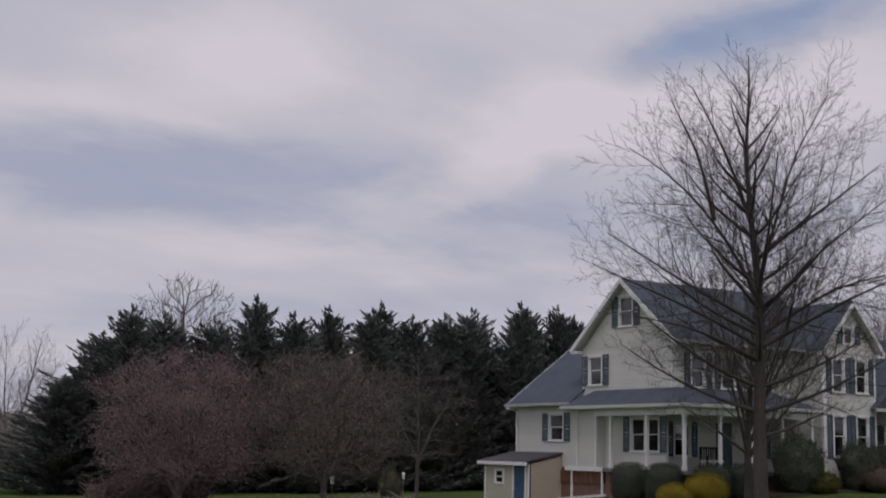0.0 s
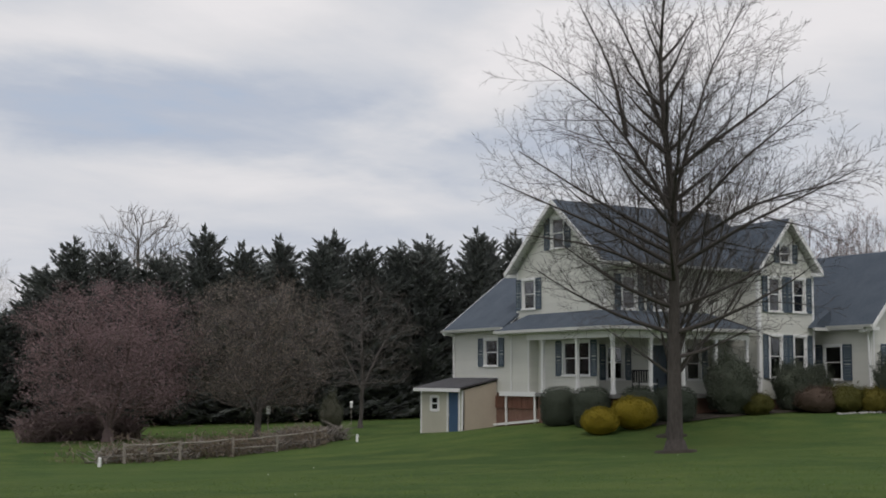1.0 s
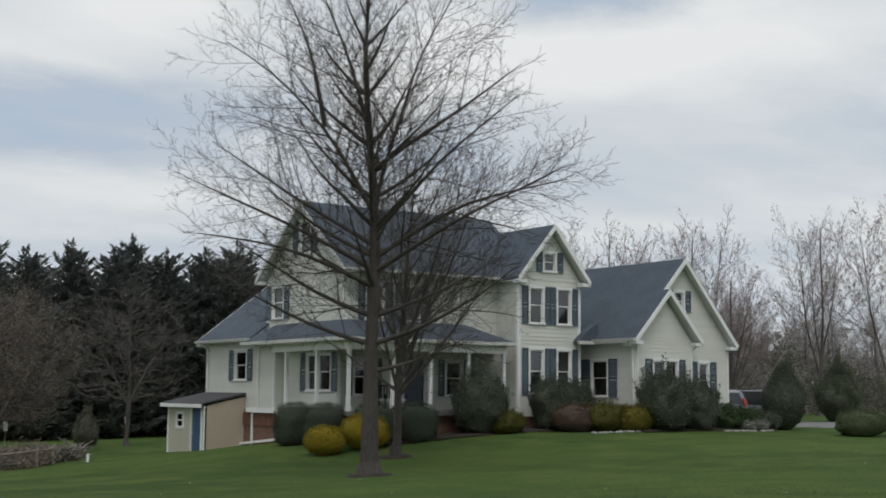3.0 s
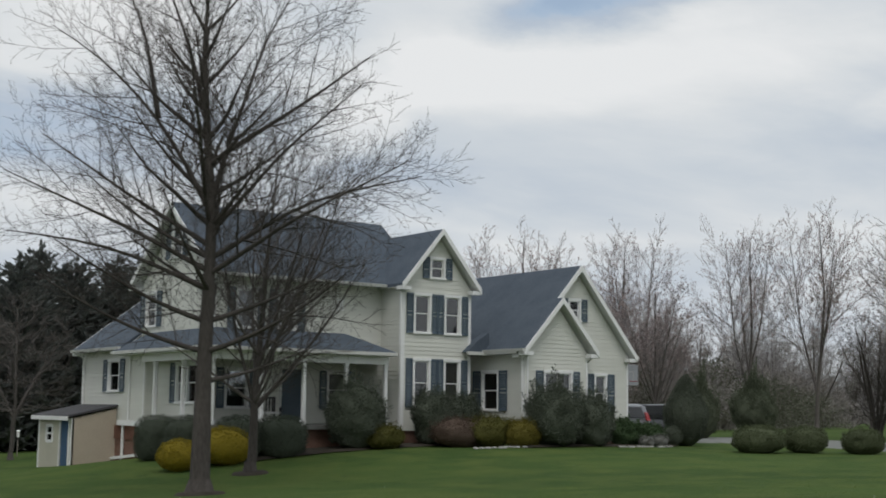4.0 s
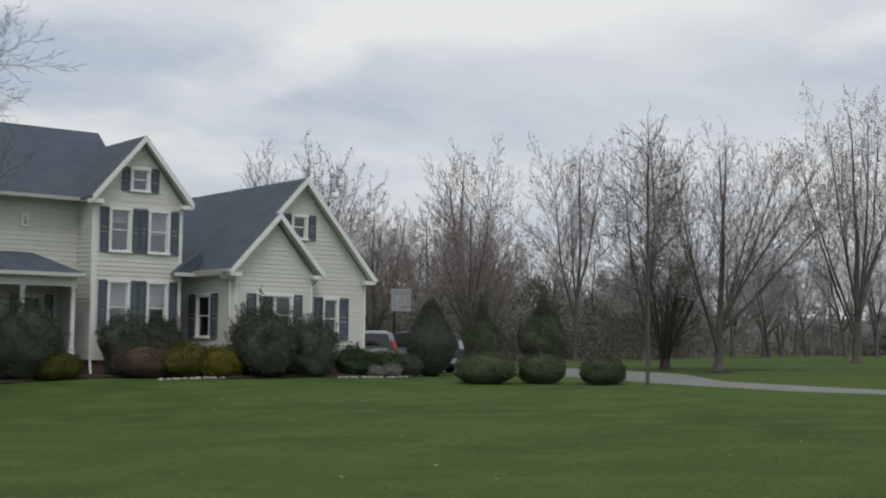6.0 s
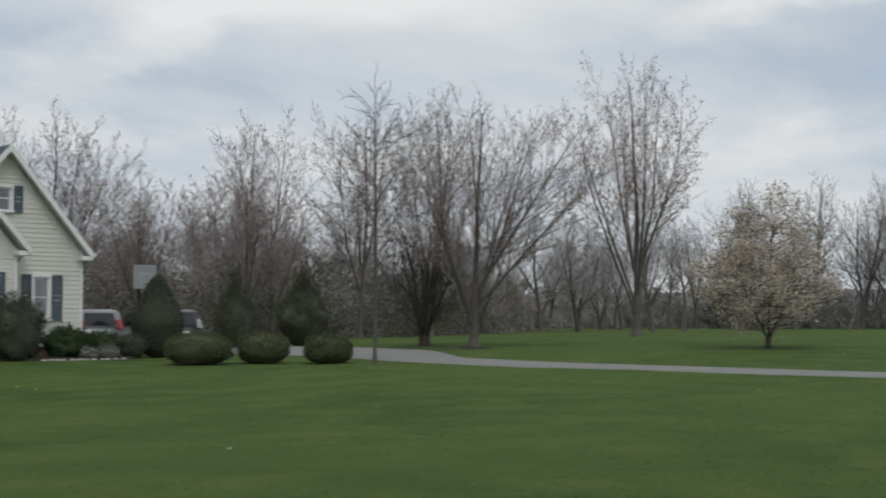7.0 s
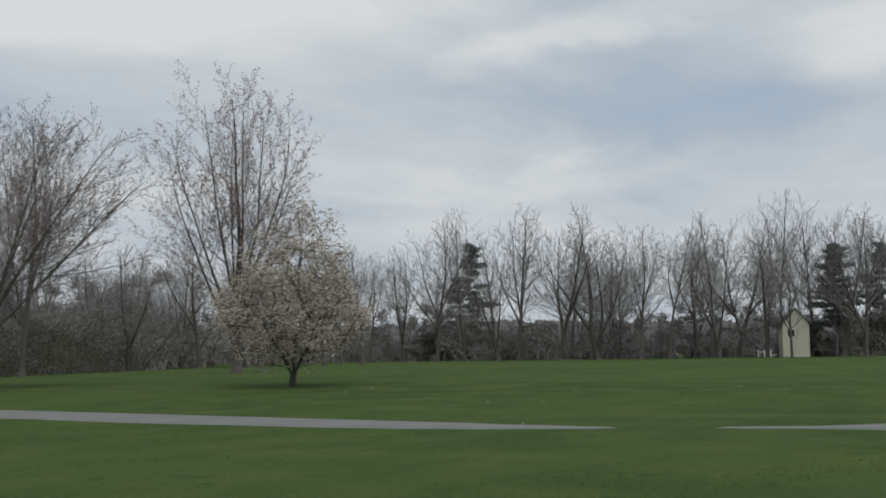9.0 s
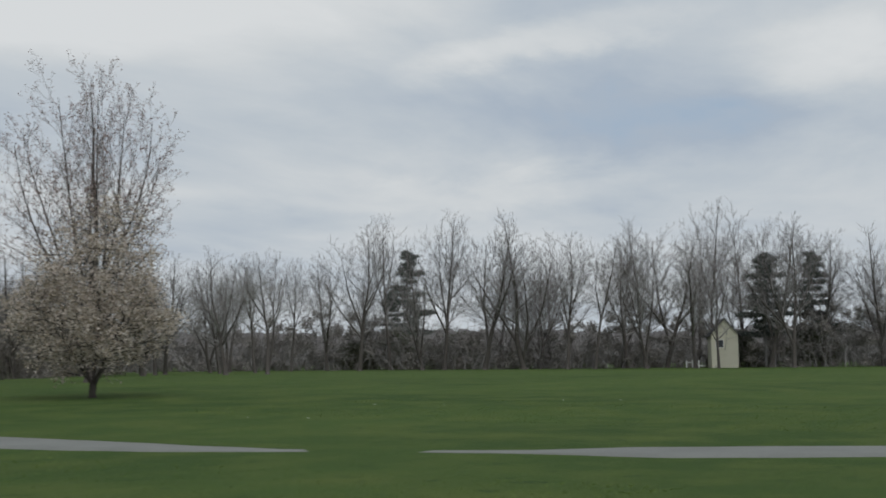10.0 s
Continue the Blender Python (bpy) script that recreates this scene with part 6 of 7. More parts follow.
def brush_line(name, label, line, width, height, count, mat, seed, size):
    """A low tangled mass of fine brush along a line."""
    rng = random.Random(seed)
    pts = []
    lens = [math.dist(a, c) for a, c in zip(line, line[1:])]
    for (ax, ay), (bx, by), n in zip(line, line[1:], lens):
        for _ in range(int(n * 9)):
            t = rng.random()
            x, y = ax + (bx - ax) * t + rng.gauss(0, width), ay + (by - ay) * t + rng.gauss(0, width)
            top = height * (0.55 + 0.75 * (0.5 + noise.noise((x * 0.09, y * 0.09, seed))))
            pts.append((Vector((x, y, ground_z(x, y) + top * rng.random() ** 1.4)), Vector((0, 0, 1))))
    v, f = leaves(pts, count, 0.3, size, rng, 0.13)
    return tagged(mesh_part(name, v, f, mat), label, "undergrowth", kind="stuff")


brush_line("brushwood", "low grey-brown brush at the foot of the far woods", [(126, 150), (150, 118), (176, 96), (186, 76), (196, 56), (202, 30), (206, 5)], 3.0, 5.6, 70000, BRUSH, 421, 0.46)
brush_line("brushwood", "low grey-brown brush behind the lawn", [(62, 92), (78, 84), (95, 80), (108, 78), (122, 86), (134, 104), (126, 150)], 3.4, 6.8, 90000, BRUSH, 422, 0.40)

brush_line("brushwood", "hazy brown brush behind the garage and drive", [(55, 62), (64, 60), (75, 64), (88, 66), (104, 68)], 1.6, 4.4, 50000, BRUSH, 423, 0.20)
thicket("undergrowth", "brown leafless saplings behind the garage and drive", [(55, 64), (66, 62), (78, 66), (92, 67), (106, 69)], 2.0, 6.4, 700, BARK_WARM, 424)


def far_ridge():
    """The wooded skyline far behind everything: one long bank with a ragged top."""
    verts, faces, n = [], [], 1400
    for i in range(n + 1):
        w = radians(-40 + 150 * i / n)
        for k, (reach, lift) in enumerate(((330, -4), (332, 0.55), (336, 0.85), (342, 1.0), (352, 0.9))):
            x, y = 40 + reach * math.cos(w), reach * math.sin(w)
            top = 9.0 + 0.8 * noise.noise((w * 14, 2.0, 0.3)) + 0.9 * noise.noise((w * 90, 5.0, k)) + 1.2 * noise.noise((w * 400, 9.0, k))
            verts.append((x, y, -4 if lift < 0 else top * lift))
    for i in range(n):
        for k in range(4):
            a = i * 5 + k
            faces.append((a, a + 5, a + 6, a + 1))
    ob = mesh_part("backdrop", verts, faces, RIDGE)
    tagged(ob, "grey-brown wooded skyline in the far distance", "distant woods", kind="structure")


far_ridge()

# ---- flowering tree ----
crown_tree("flowering_pear_tree", on_ground(72.1, 21.8), 501, [(0.0, 0, 0.95, 0.95, 0.95, 0.6), (0.0, 0, 2.1, 2.25, 2.25, 1.45), (0.3, 0, 3.2, 1.45, 1.45, 2.15)], 1600,
           [[(0, 0, -0.15), (0.05, 0, 0.5), (0.2, 0, 2.4), (0.4, 0, 4.4)], [(0, 0, 0.3), (-1.0, 0.2, 1.9)], [(0, 0, 0.3), (1.1, -0.2, 1.9)], [(0, 0, 0.3), (0.1, -1.0, 2.0)], [(0, 0, 0.3), (0.1, 1.0, 2.0)]],
           0.085, BARK, "small rounded tree in white blossom on the meadow", step=0.26, lift=0.25, thin=0.007, twigs=0.8, shoot=0.4, buds=BLOSSOM, bud_count=24000, bud_size=0.05, bud_spread=0.14)

# ---- shrubs round the house ----
TOPIARY = "clipped dark evergreen shrub before the porch"
shrub("round_shrub", on_ground(35.0, 41.7, 0.1), 601, 0.78, 0.78, 0.80, TOPIARY_LEAF, TOPIARY, "porch shrubs", 3200, 0.05, 0.05, boxy=3.4)
shrub("round_shrub", on_ground(35.25, 39.9, 0.1), 602, 0.76, 0.76, 0.80, TOPIARY_LEAF, TOPIARY, "porch shrubs", 3200, 0.05, 0.05, boxy=3.4)
shrub("round_shrub", on_ground(36.5, 38.4, 0.1), 603, 0.80, 0.72, 0.78, TOPIARY_LEAF, TOPIARY, "porch shrubs", 3000, 0.05, 0.06, boxy=3.4)
shrub("round_shrub", on_ground(38.0, 38.2, 0.1), 604, 0.95, 0.75, 0.72, TOPIARY_LEAF, TOPIARY, "porch shrubs", 3000, 0.05, 0.08, boxy=3.4)
shrub("golden_shrub", on_ground(34.15, 37.9, 0.05), 605, 0.72, 0.7, 0.52, GOLD, "low golden-yellow evergreen mound on the lawn", "golden shrubs", 3000, 0.045, 0.08)
shrub("golden_shrub", on_ground(35.75, 37.9, 0.05), 606, 0.92, 0.8, 0.64, GOLD, "low golden-yellow evergreen mound on the lawn", "golden shrubs", 3600, 0.045, 0.08)
shrub("evergreen_shrub", on_ground(41.1, 38.3, 0.05), 607, 1.15, 0.85, 1.18, YEW, "large loose dark evergreen before the porch", "foundation shrubs", 5200, 0.07, 0.2)
shrub("evergreen_shrub", on_ground(41.95, 37.8, 0.05), 608, 0.75, 0.6, 0.48, OLIVE, "low olive-gold evergreen by the house wall", "foundation shrubs", 2400, 0.05, 0.15)
shrub("evergreen_shrub", on_ground(44.4, 38.2, 0.05), 609, 0.78, 0.7, 1.02, YEW, "dark evergreen under the front windows", "foundation shrubs", 3600, 0.065, 0.2)
shrub("evergreen_shrub", on_ground(45.8, 38.3, 0.05), 610, 0.75, 0.7, 0.95, YEW, "dark evergreen under the front windows", "foundation shrubs", 3600, 0.065, 0.2)
shrub("brown_shrub", on_ground(44.75, 37.05, 0.05), 611, 1.15, 0.7, 0.56, RUSSET, "low russet-brown shrub under the window", "foundation shrubs", 2600, 0.05, 0.16)
shrub("golden_shrub", on_ground(45.95, 36.7, 0.05), 612, 1.15, 0.75, 0.58, OLIVE, "olive-gold evergreen mound by the house", "golden shrubs", 3600, 0.05, 0.18)
shrub("golden_shrub", on_ground(46.95, 36.1, 0.05), 613, 0.85, 0.65, 0.52, GOLD_DULL, "dull golden evergreen mound by the house", "golden shrubs", 3000, 0.05, 0.15)
shrub("evergreen_shrub", on_ground(48.3, 35.8, 0.05), 614, 1.15, 0.95, 1.12, YEW, "big loose dark evergreen before the bay window", "foundation shrubs", 6000, 0.07, 0.26)
shrub("evergreen_shrub", on_ground(50.25, 36.0, 0.05), 615, 1.1, 0.85, 0.94, YEW, "dark spreading evergreen before the bay window", "foundation shrubs", 5000, 0.07, 0.26)
shrub("leafy_shrub", on_ground(52.3, 36.2, 0.05), 616, 0.7, 0.6, 0.55, LEAF, "green broad-leaved shrub at the house corner", "foundation shrubs", 1600, 0.08, 0.2)
shrub("leafy_shrub", on_ground(53.6, 36.3, 0.05), 617, 0.75, 0.6, 0.46, LEAF, "green broad-leaved shrub at the house corner", "foundation shrubs", 1600, 0.08, 0.2)
shrub("conical_shrub", on_ground(55.85, 36.3, 0.05), 618, 0.92, 0.92, 1.45, YEW, "tall clipped dark conical evergreen by the drive", "conical evergreens", 8000, 0.055, 0.05, peak=0.45)
shrub("conical_shrub", on_ground(63.6, 42.6, 0.05), 619, 0.85, 0.85, 1.45, YEW_LIGHT, "tall loose conical evergreen beyond the drive", "conical evergreens", 6000, 0.075, 0.22, peak=0.28)
shrub("conical_shrub", on_ground(66.9, 42.2, 0.05), 620, 1.2, 1.2, 1.55, YEW_LIGHT, "tall loose conical evergreen beyond the drive", "conical evergreens", 7000, 0.075, 0.22, peak=0.28)
shrub("box_shrub", on_ground(54.0, 30.9, 0.05), 621, 1.10, 0.85, 0.52, BOX, "clipped low round green bush beside the drive", "drive bushes", 3600, 0.05, 0.11, boxy=2.3)
shrub("box_shrub", on_ground(56.2, 30.5, 0.05), 622, 0.85, 0.8, 0.52, BOX, "clipped low round green bush beside the drive", "drive bushes", 3200, 0.05, 0.11, boxy=2.3)
shrub("box_shrub", on_ground(57.75, 29.1, 0.05), 623, 0.78, 0.75, 0.48, BOX, "clipped low round green bush beside the drive", "drive bushes", 3200, 0.05, 0.11, boxy=2.3)
shrub("small_shrub", on_ground(54.7, 36.0, 0.03), 624, 0.45, 0.42, 0.42, YEW, "small dark round shrub beside the cone evergreen", "foundation shrubs", 1400, 0.05, 0.1)
shrub("lavender_clump", on_ground(52.8, 35.5, 0.03), 625, 0.34, 0.3, 0.22, GREY, "low silver-grey clump on the bed's edge", "grey clumps", 700, 0.05, 0.2)
shrub("lavender_clump", on_ground(53.5, 35.5, 0.03), 626, 0.36, 0.3, 0.24, GREY, "low silver-grey clump on the bed's edge", "grey clumps", 700, 0.05, 0.2)
thicket("leafless_bushes", "pinkish-brown leafless bushes under the trees", [(18.2, 59.8), (20.5, 60.6), (23.0, 60.2)], 0.8, 1.7, 420, BARK_RED, 406)
thicket("leafless_bushes", "brown leafless bushes behind the rail fence", [(27.6, 52.6), (30.2, 53.6)], 0.9, 1.1, 300, BARK_WARM, 407)
shrub("conical_shrub", on_ground(33.5, 60.0), 629, 0.62, 0.62, 0.95, MURK, "dull olive columnar evergreen on the back lawn", "", 2600, 0.06, 0.2, peak=0.5)

# ---- parked cars ----
def build_car(at, paint, label, lens):
    """A small sport utility car; its own frame: nose towards +y, tail at y = 0, wheels on z = 0."""
    car = thing("car", at, label, "car", "parked cars")
    w = 0.9
    lower = [(0.0, 0.45), (0.02, 0.95), (0.10, 1.02), (3.35, 1.05), (4.25, 0.92), (4.42, 0.70), (4.42, 0.38), (4.2, 0.25), (0.15, 0.25)]
    bm = bmesh.new()
    prism(bm, [(-w, y, z) for y, z in lower], (2 * w, 0, 0))
    bmesh.ops.bevel(bm, geom=[e for e in bm.edges], offset=0.05, segments=2, affect="EDGES")
    part("body", bm, paint, car, smooth=True)
    cab = [(0.06, 1.00), (0.28, 1.58), (0.55, 1.66), (2.1, 1.66), (2.55, 1.60), (3.40, 1.03)]
    bm = bmesh.new()
    n = len(cab)
    rows = []
    for x, k in ((-w + 0.03, 0), (-w + 0.2, 1), (w - 0.2, 1), (w - 0.03, 0)):
        rows.append([bm.verts.new((x, y, z if k else 1.0 + (z - 1.0) * 0.92)) for y, z in cab])
    for a, b in zip(rows, rows[1:]):
        for i in range(n - 1):
            bm.faces.new((a[i], a[i + 1], b[i + 1], b[i]))
        bm.faces.new((a[n - 1], a[0], b[0], b[n - 1]))
    bm.faces.new(rows[0][::-1])
    bm.faces.new(rows[-1])
    bmesh.ops.recalc_face_normals(bm, faces=bm.faces)
    bmesh.ops.bevel(bm, geom=[e for e in bm.edges], offset=0.02, segments=1, affect="EDGES")
    part("roof", bm, paint, car, smooth=False)
    for side in (-1, 1):
        for y0, y1, y2, y3 in ((0.36, 0.52, 1.32, 1.32), (1.40, 1.40, 2.15, 2.75)):
            bm = bmesh.new()
            x = side * (w - 0.035)
            q = [(x, y0 if y0 > 1 else 0.30, 1.08), (x, y3, 1.08), (x - side * 0.05, y2, 1.50), (x - side * 0.05, y1, 1.50)]
            prism(bm, q, (side * 0.02, 0, 0))
            part("side_window", bm, CAR_DARK, car, "dark tinted side window")
    bm = bmesh.new()
    prism(bm, [(-0.62, 0.07, 1.08), (0.62, 0.07, 1.08), (0.56, 0.245, 1.52), (-0.56, 0.245, 1.52)], (0, -0.02, 0.005))
    part("rear_window", bm, CAR_DARK, car, "dark rear window")
    for side in (-1, 1):
        bm = bmesh.new()
        a, b = sorted((side * 0.66, side * 0.885))
        prism(bm, [(a, -0.015, 0.96), (b, 0.0, 0.96), (b - 0.02 * side, 0.14, 1.30), (a, 0.10, 1.30)], (0, 0.06, 0))
        part("tail_light", bm, lens, car)
    bm = bmesh.new()
    box(bm, -0.86, 0.86, -0.08, 0.1, 0.36, 0.58, 0.03)
    part("bumper", bm, CAR_TRIM, car)
    bm = bmesh.new()
    box(bm, -0.27, 0.27, -0.03, 0.01, 0.72, 0.84, 0.004)
    plate = part("number_plate", bm, TRIM, car)
    for side in (-1, 1):
        for y in (0.82, 3.5):
            v, f = [], []
            tube(v, f, [Vector((side * 0.70, y, 0.34)), Vector((side * 0.90, y, 0.34))], [0.34, 0.34], 20)
            f.append(tuple(range(20)))
            f.append(tuple(range(39, 19, -1)))
            wheel = mesh_part("wheel", v, f, TYRE, car)
            v, f = [], []
            tube(v, f, [Vector((side * 0.88, y, 0.34)), Vector((side * 0.912, y, 0.34))], [0.21, 0.19], 14)
            f.append(tuple(range(14)))
            f.append(tuple(range(27, 13, -1)))
            mesh_part("rim", v, f, CAR_TRIM, wheel)
    return car


PAINT_SILVER = material("silver_car_paint", (0.25, 0.26, 0.275), (0.31, 0.32, 0.335), 1.0, 0.34, metal=0.5, spec=0.5)
PAINT_DARK = material("dark_car_paint", (0.035, 0.037, 0.042), (0.06, 0.062, 0.068), 1.0, 0.3, spec=0.6)
CAR_DARK = material("dark_window_tint", (0.012, 0.013, 0.015), (0.02, 0.022, 0.025), 1.0, 0.08, spec=0.6)
CAR_TRIM = material("grey_car_trim", (0.28, 0.29, 0.30), (0.36, 0.37, 0.38), 1.0, 0.45)
RED_LIGHT = material("red_lens", (0.30, 0.025, 0.03), (0.38, 0.045, 0.045), 2.0, 0.2, spec=0.6)
TYRE = material("black_tyre", (0.02, 0.02, 0.02), (0.035, 0.035, 0.035), 6.0, 0.9)
build_car(pose(*on_ground(54.65, 38.0, -0.03)), PAINT_SILVER, "silver sport utility car parked nose-in beside the garage", RED_LIGHT)
build_car(pose(*on_ground(58.2, 38.3, -0.03)), PAINT_DARK, "dark sport utility car parked on the drive", CAR_TRIM)


# ---- basketball hoop ----
def build_hoop():
    x, y = 59.75, 43.6
    g = ground_z(x, y)
    h = thing("basketball_hoop", pose(x, y, g) @ Matrix.Diagonal((0.76, 1, 1, 1)), "basketball hoop with a pale backboard on a dark pole", "basketball hoop")
    top = 3.62 - g
    v, f = [], []
    tube(v, f, [Vector((0, 0.5, -0.1)), Vector((0, 0.5, 2.6)), Vector((0, 0.12, 3.15 - g))], [0.07, 0.06, 0.05], 8)
    mesh_part("pole", v, f, TYRE, h)
    bm = bmesh.new()
    box(bm, -0.66, 0.66, -0.02, 0.02, top - 0.94, top - 0.05)
    part("backboard", bm, BOARD, h, "pale translucent backboard")
    bm = bmesh.new()
    for a, b, c, d in ((-0.7, 0.7, top - 0.98, top - 0.93), (-0.7, 0.7, top - 0.06, top), (-0.7, -0.65, top - 0.93, top - 0.06), (0.65, 0.7, top - 0.93, top - 0.06)):
        box(bm, a, b, -0.035, 0.035, c, d)
    part("board_frame", bm, CAR_TRIM, h)
    bm = bmesh.new()
    for a, b, c, d in ((-0.3, 0.3, top - 0.80, top - 0.782), (-0.3, 0.3, top - 0.36, top - 0.342), (-0.3, -0.282, top - 0.782, top - 0.36), (0.282, 0.3, top - 0.782, top - 0.36)):
        box(bm, a, b, -0.03, -0.021, c, d)
    part("target_square", bm, GUTTER, h)
    v, f = [], []
    ring = [Vector((0.22 * math.cos(k * math.pi / 8), -0.30 + 0.22 * math.sin(k * math.pi / 8), top - 0.80)) for k in range(17)]
    tube(v, f, ring, [0.012] * 17, 5)
    mesh_part("rim", v, f, RED_LIGHT, h, "red metal rim")


BOARD = material("frosted_backboard", (0.26, 0.27, 0.28), (0.32, 0.33, 0.34), 2.0, 0.3)
build_hoop()


# ---- rail fence and yard posts ----
def build_fence():
    pts = [(18.6, 46.4), (20.9, 46.9), (23.3, 47.6), (25.7, 48.8), (28.2, 50.5), (29.2, 51.6)]
    fe = thing("rail_fence", on_ground(*pts[0]), "low weathered rustic rail fence round the old garden bed", "fence")
    o = Vector(on_ground(*pts[0]))
    rng = random.Random(9)
    for i, (x, y) in enumerate(pts):
        g = ground_z(x, y)
        v, f = [], []
        p = Vector((x, y, g)) - o
        tube(v, f, [p + Vector((0, 0, -0.2)), p + Vector((rng.gauss(0, 0.02), 0, 0.75))], [0.07, 0.06], 7)
        f.append(tuple(range(len(v) - 7, len(v))))
        mesh_part("post", v, f, OLD_WOOD, fe)
        if i:
            a = Vector((pts[i - 1][0], pts[i - 1][1], ground_z(*pts[i - 1]))) - o
            for z in ((0.32, 0.66) if i % 2 else (0.66,)):
                v, f = [], []
                mid = a.lerp(p, 0.5) + Vector((0, 0, z - 0.03))
                tube(v, f, [a + Vector((0, 0, z)), mid, p + Vector((0, 0, z + rng.uniform(-0.05, 0.05)))], [0.035, 0.042, 0.035], 6)
                mesh_part("rail", v, f, OLD_WOOD, fe, "pale weathered split rail" if z > 0.5 else "")


OLD_WOOD = material("weathered_rail_wood", (0.17, 0.145, 0.12), (0.34, 0.31, 0.27), 2.5, 0.9, 0.5, 16, stretch=(1, 1, 0.5))
build_fence()
BED_LINE = [(17.6, 47.0), (20.9, 47.9), (23.3, 48.5), (26.4, 50.2), (28.8, 51.9)]
brush_line("garden_bed_brush", "dry straw-brown brush inside the rail fence", BED_LINE, 0.45, 0.62, 9000, DRY_BRUSH, 405, 0.12)
thicket("garden_bed_stalks", "thin dry brown stalks inside the rail fence", BED_LINE, 0.8, 0.9, 120, BARK_WARM, 406)
STAKE = thing("bird_box_post", on_ground(28.95, 57.55), "white bird box on a thin post", "bird box", "yard posts")
_v, _f = [], []
tube(_v, _f, [Vector((0, 0, -0.2)), Vector((0, 0, 1.3))], [0.025, 0.025], 6)
mesh_part("post", _v, _f, OLD_WOOD, STAKE)
_b = bmesh.new()
box(_b, -0.08, 0.08, -0.08, 0.08, 1.15, 1.5, 0.01)
prism(_b, [(-0.1, -0.1, 1.5), (0.1, -0.1, 1.5), (0, -0.1, 1.58)], (0, 0.2, 0))
part("nest_box", _b, TRIM, STAKE)
copy_thing(STAKE, pose(*on_ground(23.3, 63.0), 0, 0, 30))
copy_thing(STAKE, pose(*on_ground(38.6, 68.0), 0, 0, 70) @ Matrix.Diagonal((0.9, 0.9, 0.9, 1)))
for _x, _y in ((30.3, 50.6), (17.0, 44.0)):
    _t = thing("marker_stake", on_ground(_x, _y), "short white marker pipe standing in the lawn", "stake", "marker pipes")
    _v, _f = [], []
    tube(_v, _f, [Vector((0, 0, -0.2)), Vector((0.02, 0, 0.32)), Vector((0.02, 0, 0.34))], [0.06, 0.06, 0.03], 8)
    mesh_part("pipe", _v, _f, TRIM, _t)


# ---- far house ----
def build_far_house():
    h = thing("far_house", pose(189.4, 49.0, ground_z(189.4, 49.0) - 0.05, 0, 0, -62) @ Matrix.Diagonal((0.64, 0.64, 0.64, 1)), "pale yellow gabled house among the far trees", "house")
    bm = bmesh.new()
    prism(bm, [(-2.4, 0, 0), (2.4, 0, 0), (2.4, 0, 6.2), (0, 0, 8.9), (-2.4, 0, 6.2)], (0, 7, 0))
    part("wall", bm, YELLOW, h)
    for s in (-1, 1):
        bm = bmesh.new()
        prism(bm, [(0, -0.3, 9.1), (s * 2.9, -0.3, 5.85), (s * 2.9, -0.3, 5.7), (0, -0.3, 8.95)], (0, 7.6, 0))
        part("roof", bm, ROOF_BROWN, h)
    for x, z in ((-0.9, 3.7),):
        bm = bmesh.new()
        box(bm, x - 0.75, x + 0.75, -0.04, 0.02, z, z + 1.5, 0.02)
        w = part("window", bm, TRIM, h)
        bm = bmesh.new()
        box(bm, x - 0.63, x + 0.63, -0.06, -0.045, z + 0.12, z + 1.38)
        part("pane", bm, CAR_DARK, w)
    for k in range(3):
        bm = bmesh.new()
        box(bm, -7.2 + k * 1.1, -7.0 + k * 1.1, -2.0, -1.8, 0, 1.5)
        box(bm, -7.2 + k * 1.1, -6.1 + k * 1.1, -1.95, -1.85, 1.0 - 0.3 * k, 1.15 - 0.3 * k)
        part("white_fence_panel", bm, TRIM, h)


YELLOW = material("pale_yellow_siding", (0.60, 0.57, 0.46), (0.68, 0.65, 0.54), 0.6, 0.7)
build_far_house()


# ---- porch bench, urn, bed edging ----
def build_bench():
    b = thing("porch_bench", (39.0, 41.2, 0.74), "dark wooden porch rocking bench with a pale seat", "bench")
    for x in (-0.5, 0.45):
        for y, z in ((-0.25, 0.62), (0.2, 0.98)):
            bm = bmesh.new()
            box(bm, x, x + 0.05, y, y + 0.05, 0, z, 0.005)
            part("leg", bm, TYRE, b)
    bm = bmesh.new()
    box(bm, -0.5, 0.5, -0.25, 0.22, 0.38, 0.44, 0.01)
    part("seat", bm, TRIM, b, "pale seat")
    for k in range(7):
        bm = bmesh.new()
        box(bm, -0.42 + k * 0.13, -0.36 + k * 0.13, 0.21, 0.235, 0.46, 0.95)
        part("slat", bm, TYRE, b)
    bm = bmesh.new()
    box(bm, -0.5, 0.5, 0.2, 0.25, 0.93, 1.0, 0.008)
    part("top_rail", bm, TYRE, b)


build_bench()


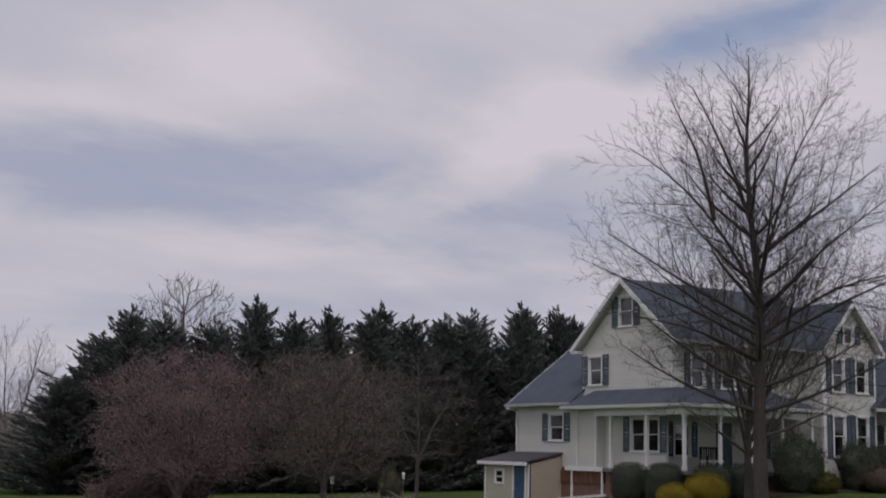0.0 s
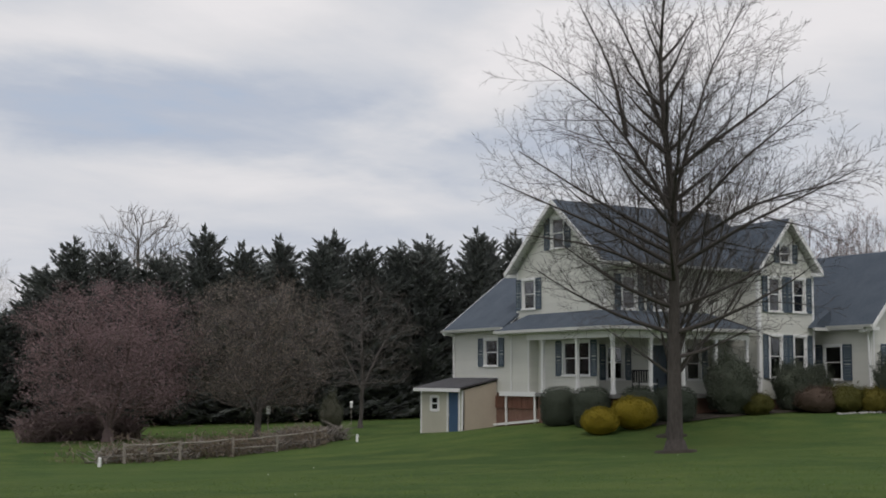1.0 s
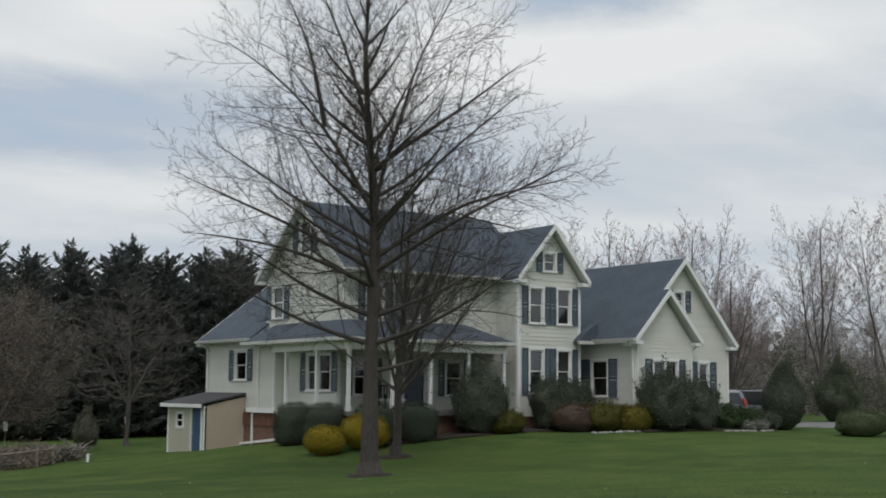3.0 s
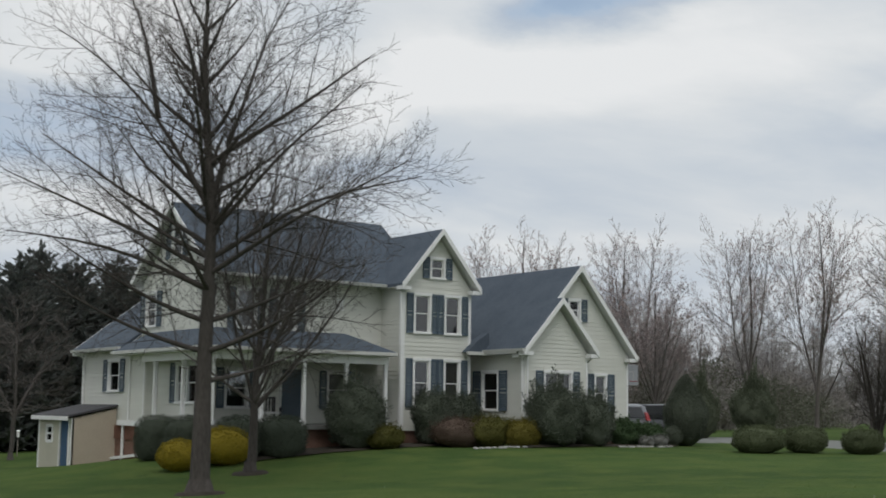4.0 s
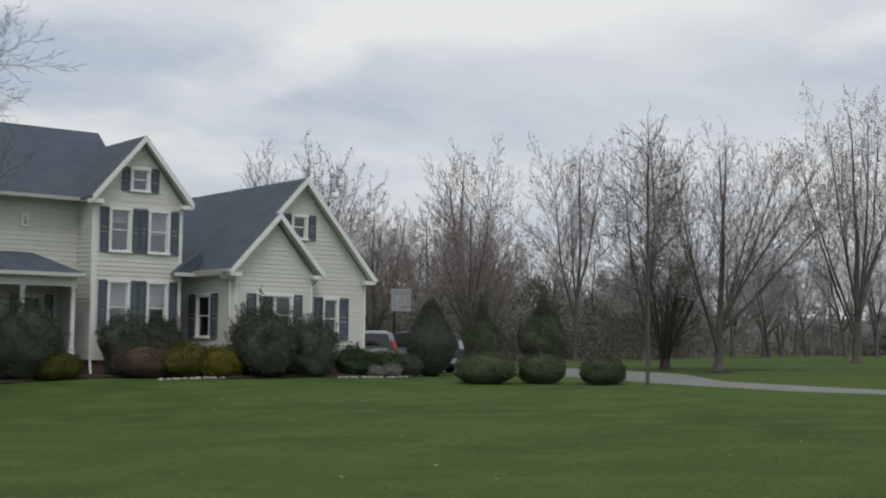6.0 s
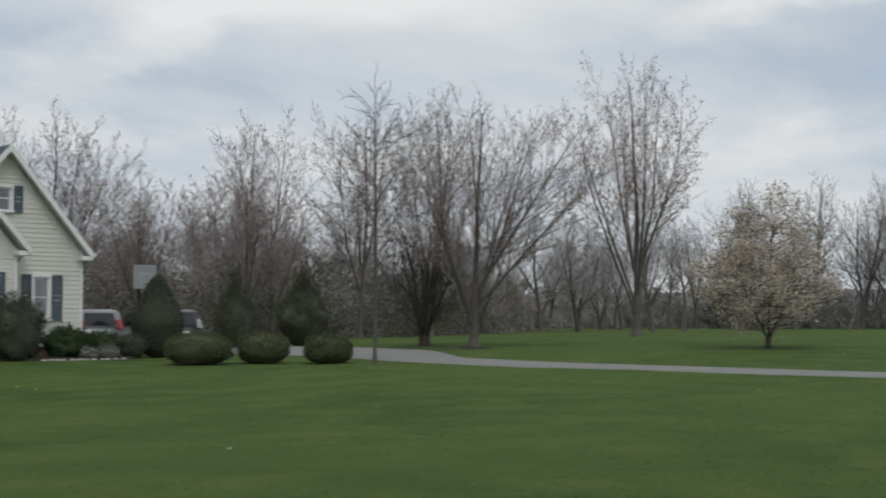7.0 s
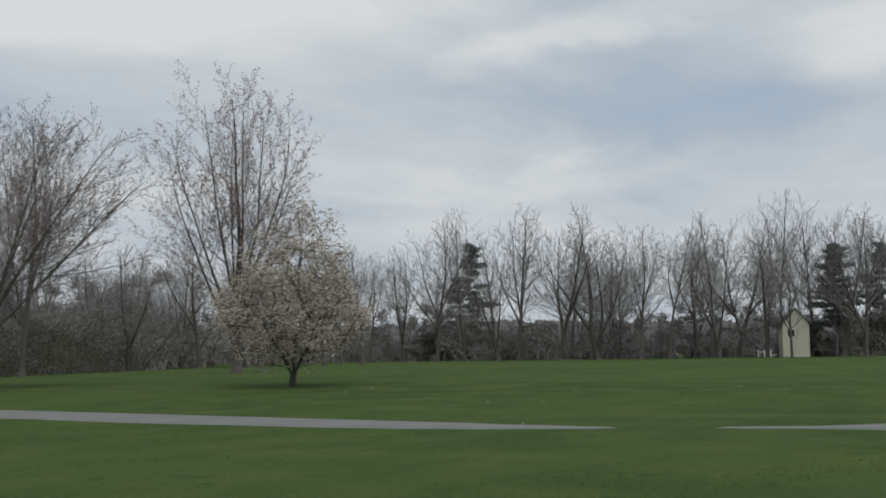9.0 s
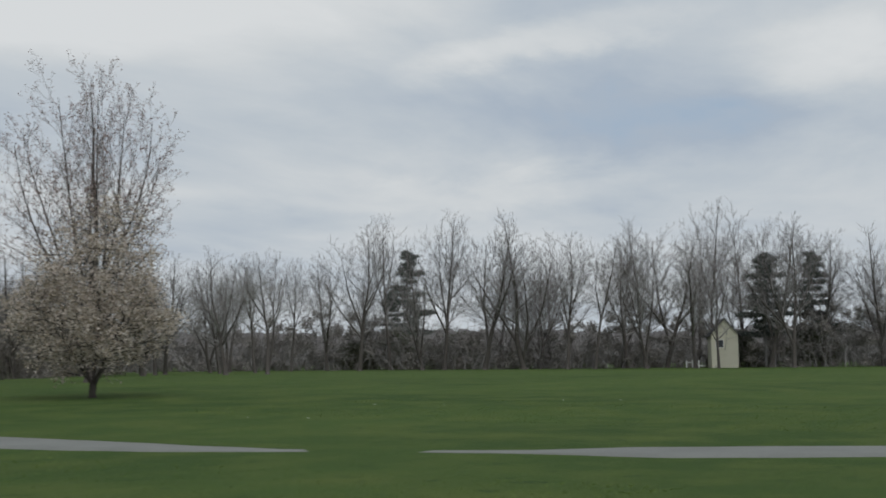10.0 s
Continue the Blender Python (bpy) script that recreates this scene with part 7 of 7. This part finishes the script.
def build_beds():
    rng = random.Random(77)
    for name, x0, x1, y0, y1 in (("planting_bed", 36.6, 47.2, 37.5, 39.4), ("planting_bed", 46.8, 54.6, 35.2, 36.9)):
        v, f = [], []
        n, k = 48, 8
        for j in range(k + 1):
            for i in range(n + 1):
                t = i / n
                x = x0 + (x1 - x0) * t
                w = (0.25 + 0.2 * noise.noise((x * 0.7, y0, 5))) * (1 - j / k)
                y = y0 + w + (y1 - y0 - w) * j / k
                e = 0.0 if j in (0, k) or i in (0, n) else 0.06
                v.append((x, y, ground_z(x, y) + e + 0.012 + 0.02 * rng.random()))
        for j in range(k):
            for i in range(n):
                f.append((j * (n + 1) + i, j * (n + 1) + i + 1, (j + 1) * (n + 1) + i + 1, (j + 1) * (n + 1) + i))
        tagged(mesh_part(name, v, f, MULCH, smooth=True), "brown mulch bed along the foot of the house", "planting bed", kind="structure")
    for i in range(34):
        x = 44.6 + i * 0.16 if i < 20 else 51.0 + (i - 20) * 0.22
        y = 35.75 if i < 20 else 35.15
        y += 0.10 * math.sin(i * 0.8) + rng.gauss(0, 0.06)
        x += rng.gauss(0, 0.08)
        bm = bmesh.new()
        bmesh.ops.create_icosphere(bm, subdivisions=1, radius=1)
        for q in bm.verts:
            q.co = Vector((q.co.x * 0.12, q.co.y * 0.09, q.co.z * 0.05)) * (1 + 0.25 * noise.noise(q.co * 2 + Vector((i, 0, 0))))
        ob = part("edging_stone", bm, STONE)
        ob.matrix_world = pose(x, y, ground_z(x, y) + 0.02, 0, 0, rng.uniform(-20, 20))
        tagged(ob, "flat pale edging stone on the lawn's edge", "stone", "edging stones")


MULCH = material("brown_mulch", (0.026, 0.022, 0.017), (0.055, 0.046, 0.034), 1.5, 0.95, 0.8, 20, 0.6)
STONE = material("pale_field_stone", (0.26, 0.255, 0.24), (0.40, 0.39, 0.365), 3.0, 0.9, 0.3, 14, per=0.1)
build_beds()


# ---- grass blades and fallen petals ----
def build_grass():
    rng = random.Random(5)
    v, f = [], []
    for _ in range(60000):
        x = rng.uniform(2, 76)
        y0 = -1.2 if x < 22 else -1.2 - (x - 22) * 0.27
        y = y0 + 8.5 + 20 * rng.random() ** 1.5
        if 58.6 < x < 67.5 and y < 33:
            continue
        z = ground_z(x, y)
        w = rng.uniform(0, 6.28)
        s, h = rng.uniform(0.005, 0.009), rng.uniform(0.015, 0.04)
        lx, ly = rng.gauss(0, 0.03), rng.gauss(0, 0.03)
        b = len(v)
        v += [(x - s * math.cos(w), y - s * math.sin(w), z), (x + s * math.cos(w), y + s * math.sin(w), z), (x + lx, y + ly, z + h)]
        f.append((b, b + 1, b + 2))
    tagged(mesh_part("grass", v, f, BLADE), "short uneven blades of lawn grass", "grass", kind="stuff")
    v, f = [], []
    for _ in range(70):
        x, y = rng.uniform(12, 78), rng.uniform(6, 34)
        z = ground_z(x, y) + 0.03
        b = len(v)
        s = rng.uniform(0.012, 0.03)
        v += [(x - s, y - s, z), (x + s, y - s * 0.6, z + 0.012), (x + s * 0.8, y + s, z), (x - s * 0.7, y + s, z + 0.015)]
        f.append((b, b + 1, b + 2, b + 3))
    tagged(mesh_part("fallen_petals", v, f, TRIM), "small white petals and scraps scattered on the lawn", "petals", kind="stuff")


BLADE = leafy("grass_blades", [(0.10, 0.155, 0.036), (0.12, 0.18, 0.042), (0.15, 0.20, 0.052)])
build_grass()


# ---- mulch rings under the two lawn trees ----
def mulch_ring(x, y, r):
    v, f = [(x, y, ground_z(x, y) + 0.10)], []
    n = 40
    for j, (k, e) in enumerate(((0.5, 0.09), (0.85, 0.06), (1.0, -0.02))):
        for i in range(n):
            w = 2 * math.pi * i / n
            q = r * k * (1 + 0.12 * noise.noise((3 * math.cos(w), 3 * math.sin(w), r + j)))
            px, py = x + q * math.cos(w), y + q * math.sin(w)
            v.append((px, py, ground_z(px, py) + e + 0.02 * noise.noise((px * 5, py * 5, 0))))
    for i in range(n):
        f.append((0, 1 + i, 1 + (i + 1) % n))
        for j in range(2):
            a = 1 + j * n
            f.append((a + i, a + n + i, a + n + (i + 1) % n, a + (i + 1) % n))
    tagged(mesh_part("mulch_ring", v, f, MULCH, smooth=True), "dark mulch ring at the foot of a tree", "mulch bed", "mulch rings", kind="structure")


mulch_ring(31.28, 30.28, 0.7)
mulch_ring(35.3, 35.2, 0.6)
mulch_ring(68.1, 32.7, 0.7)
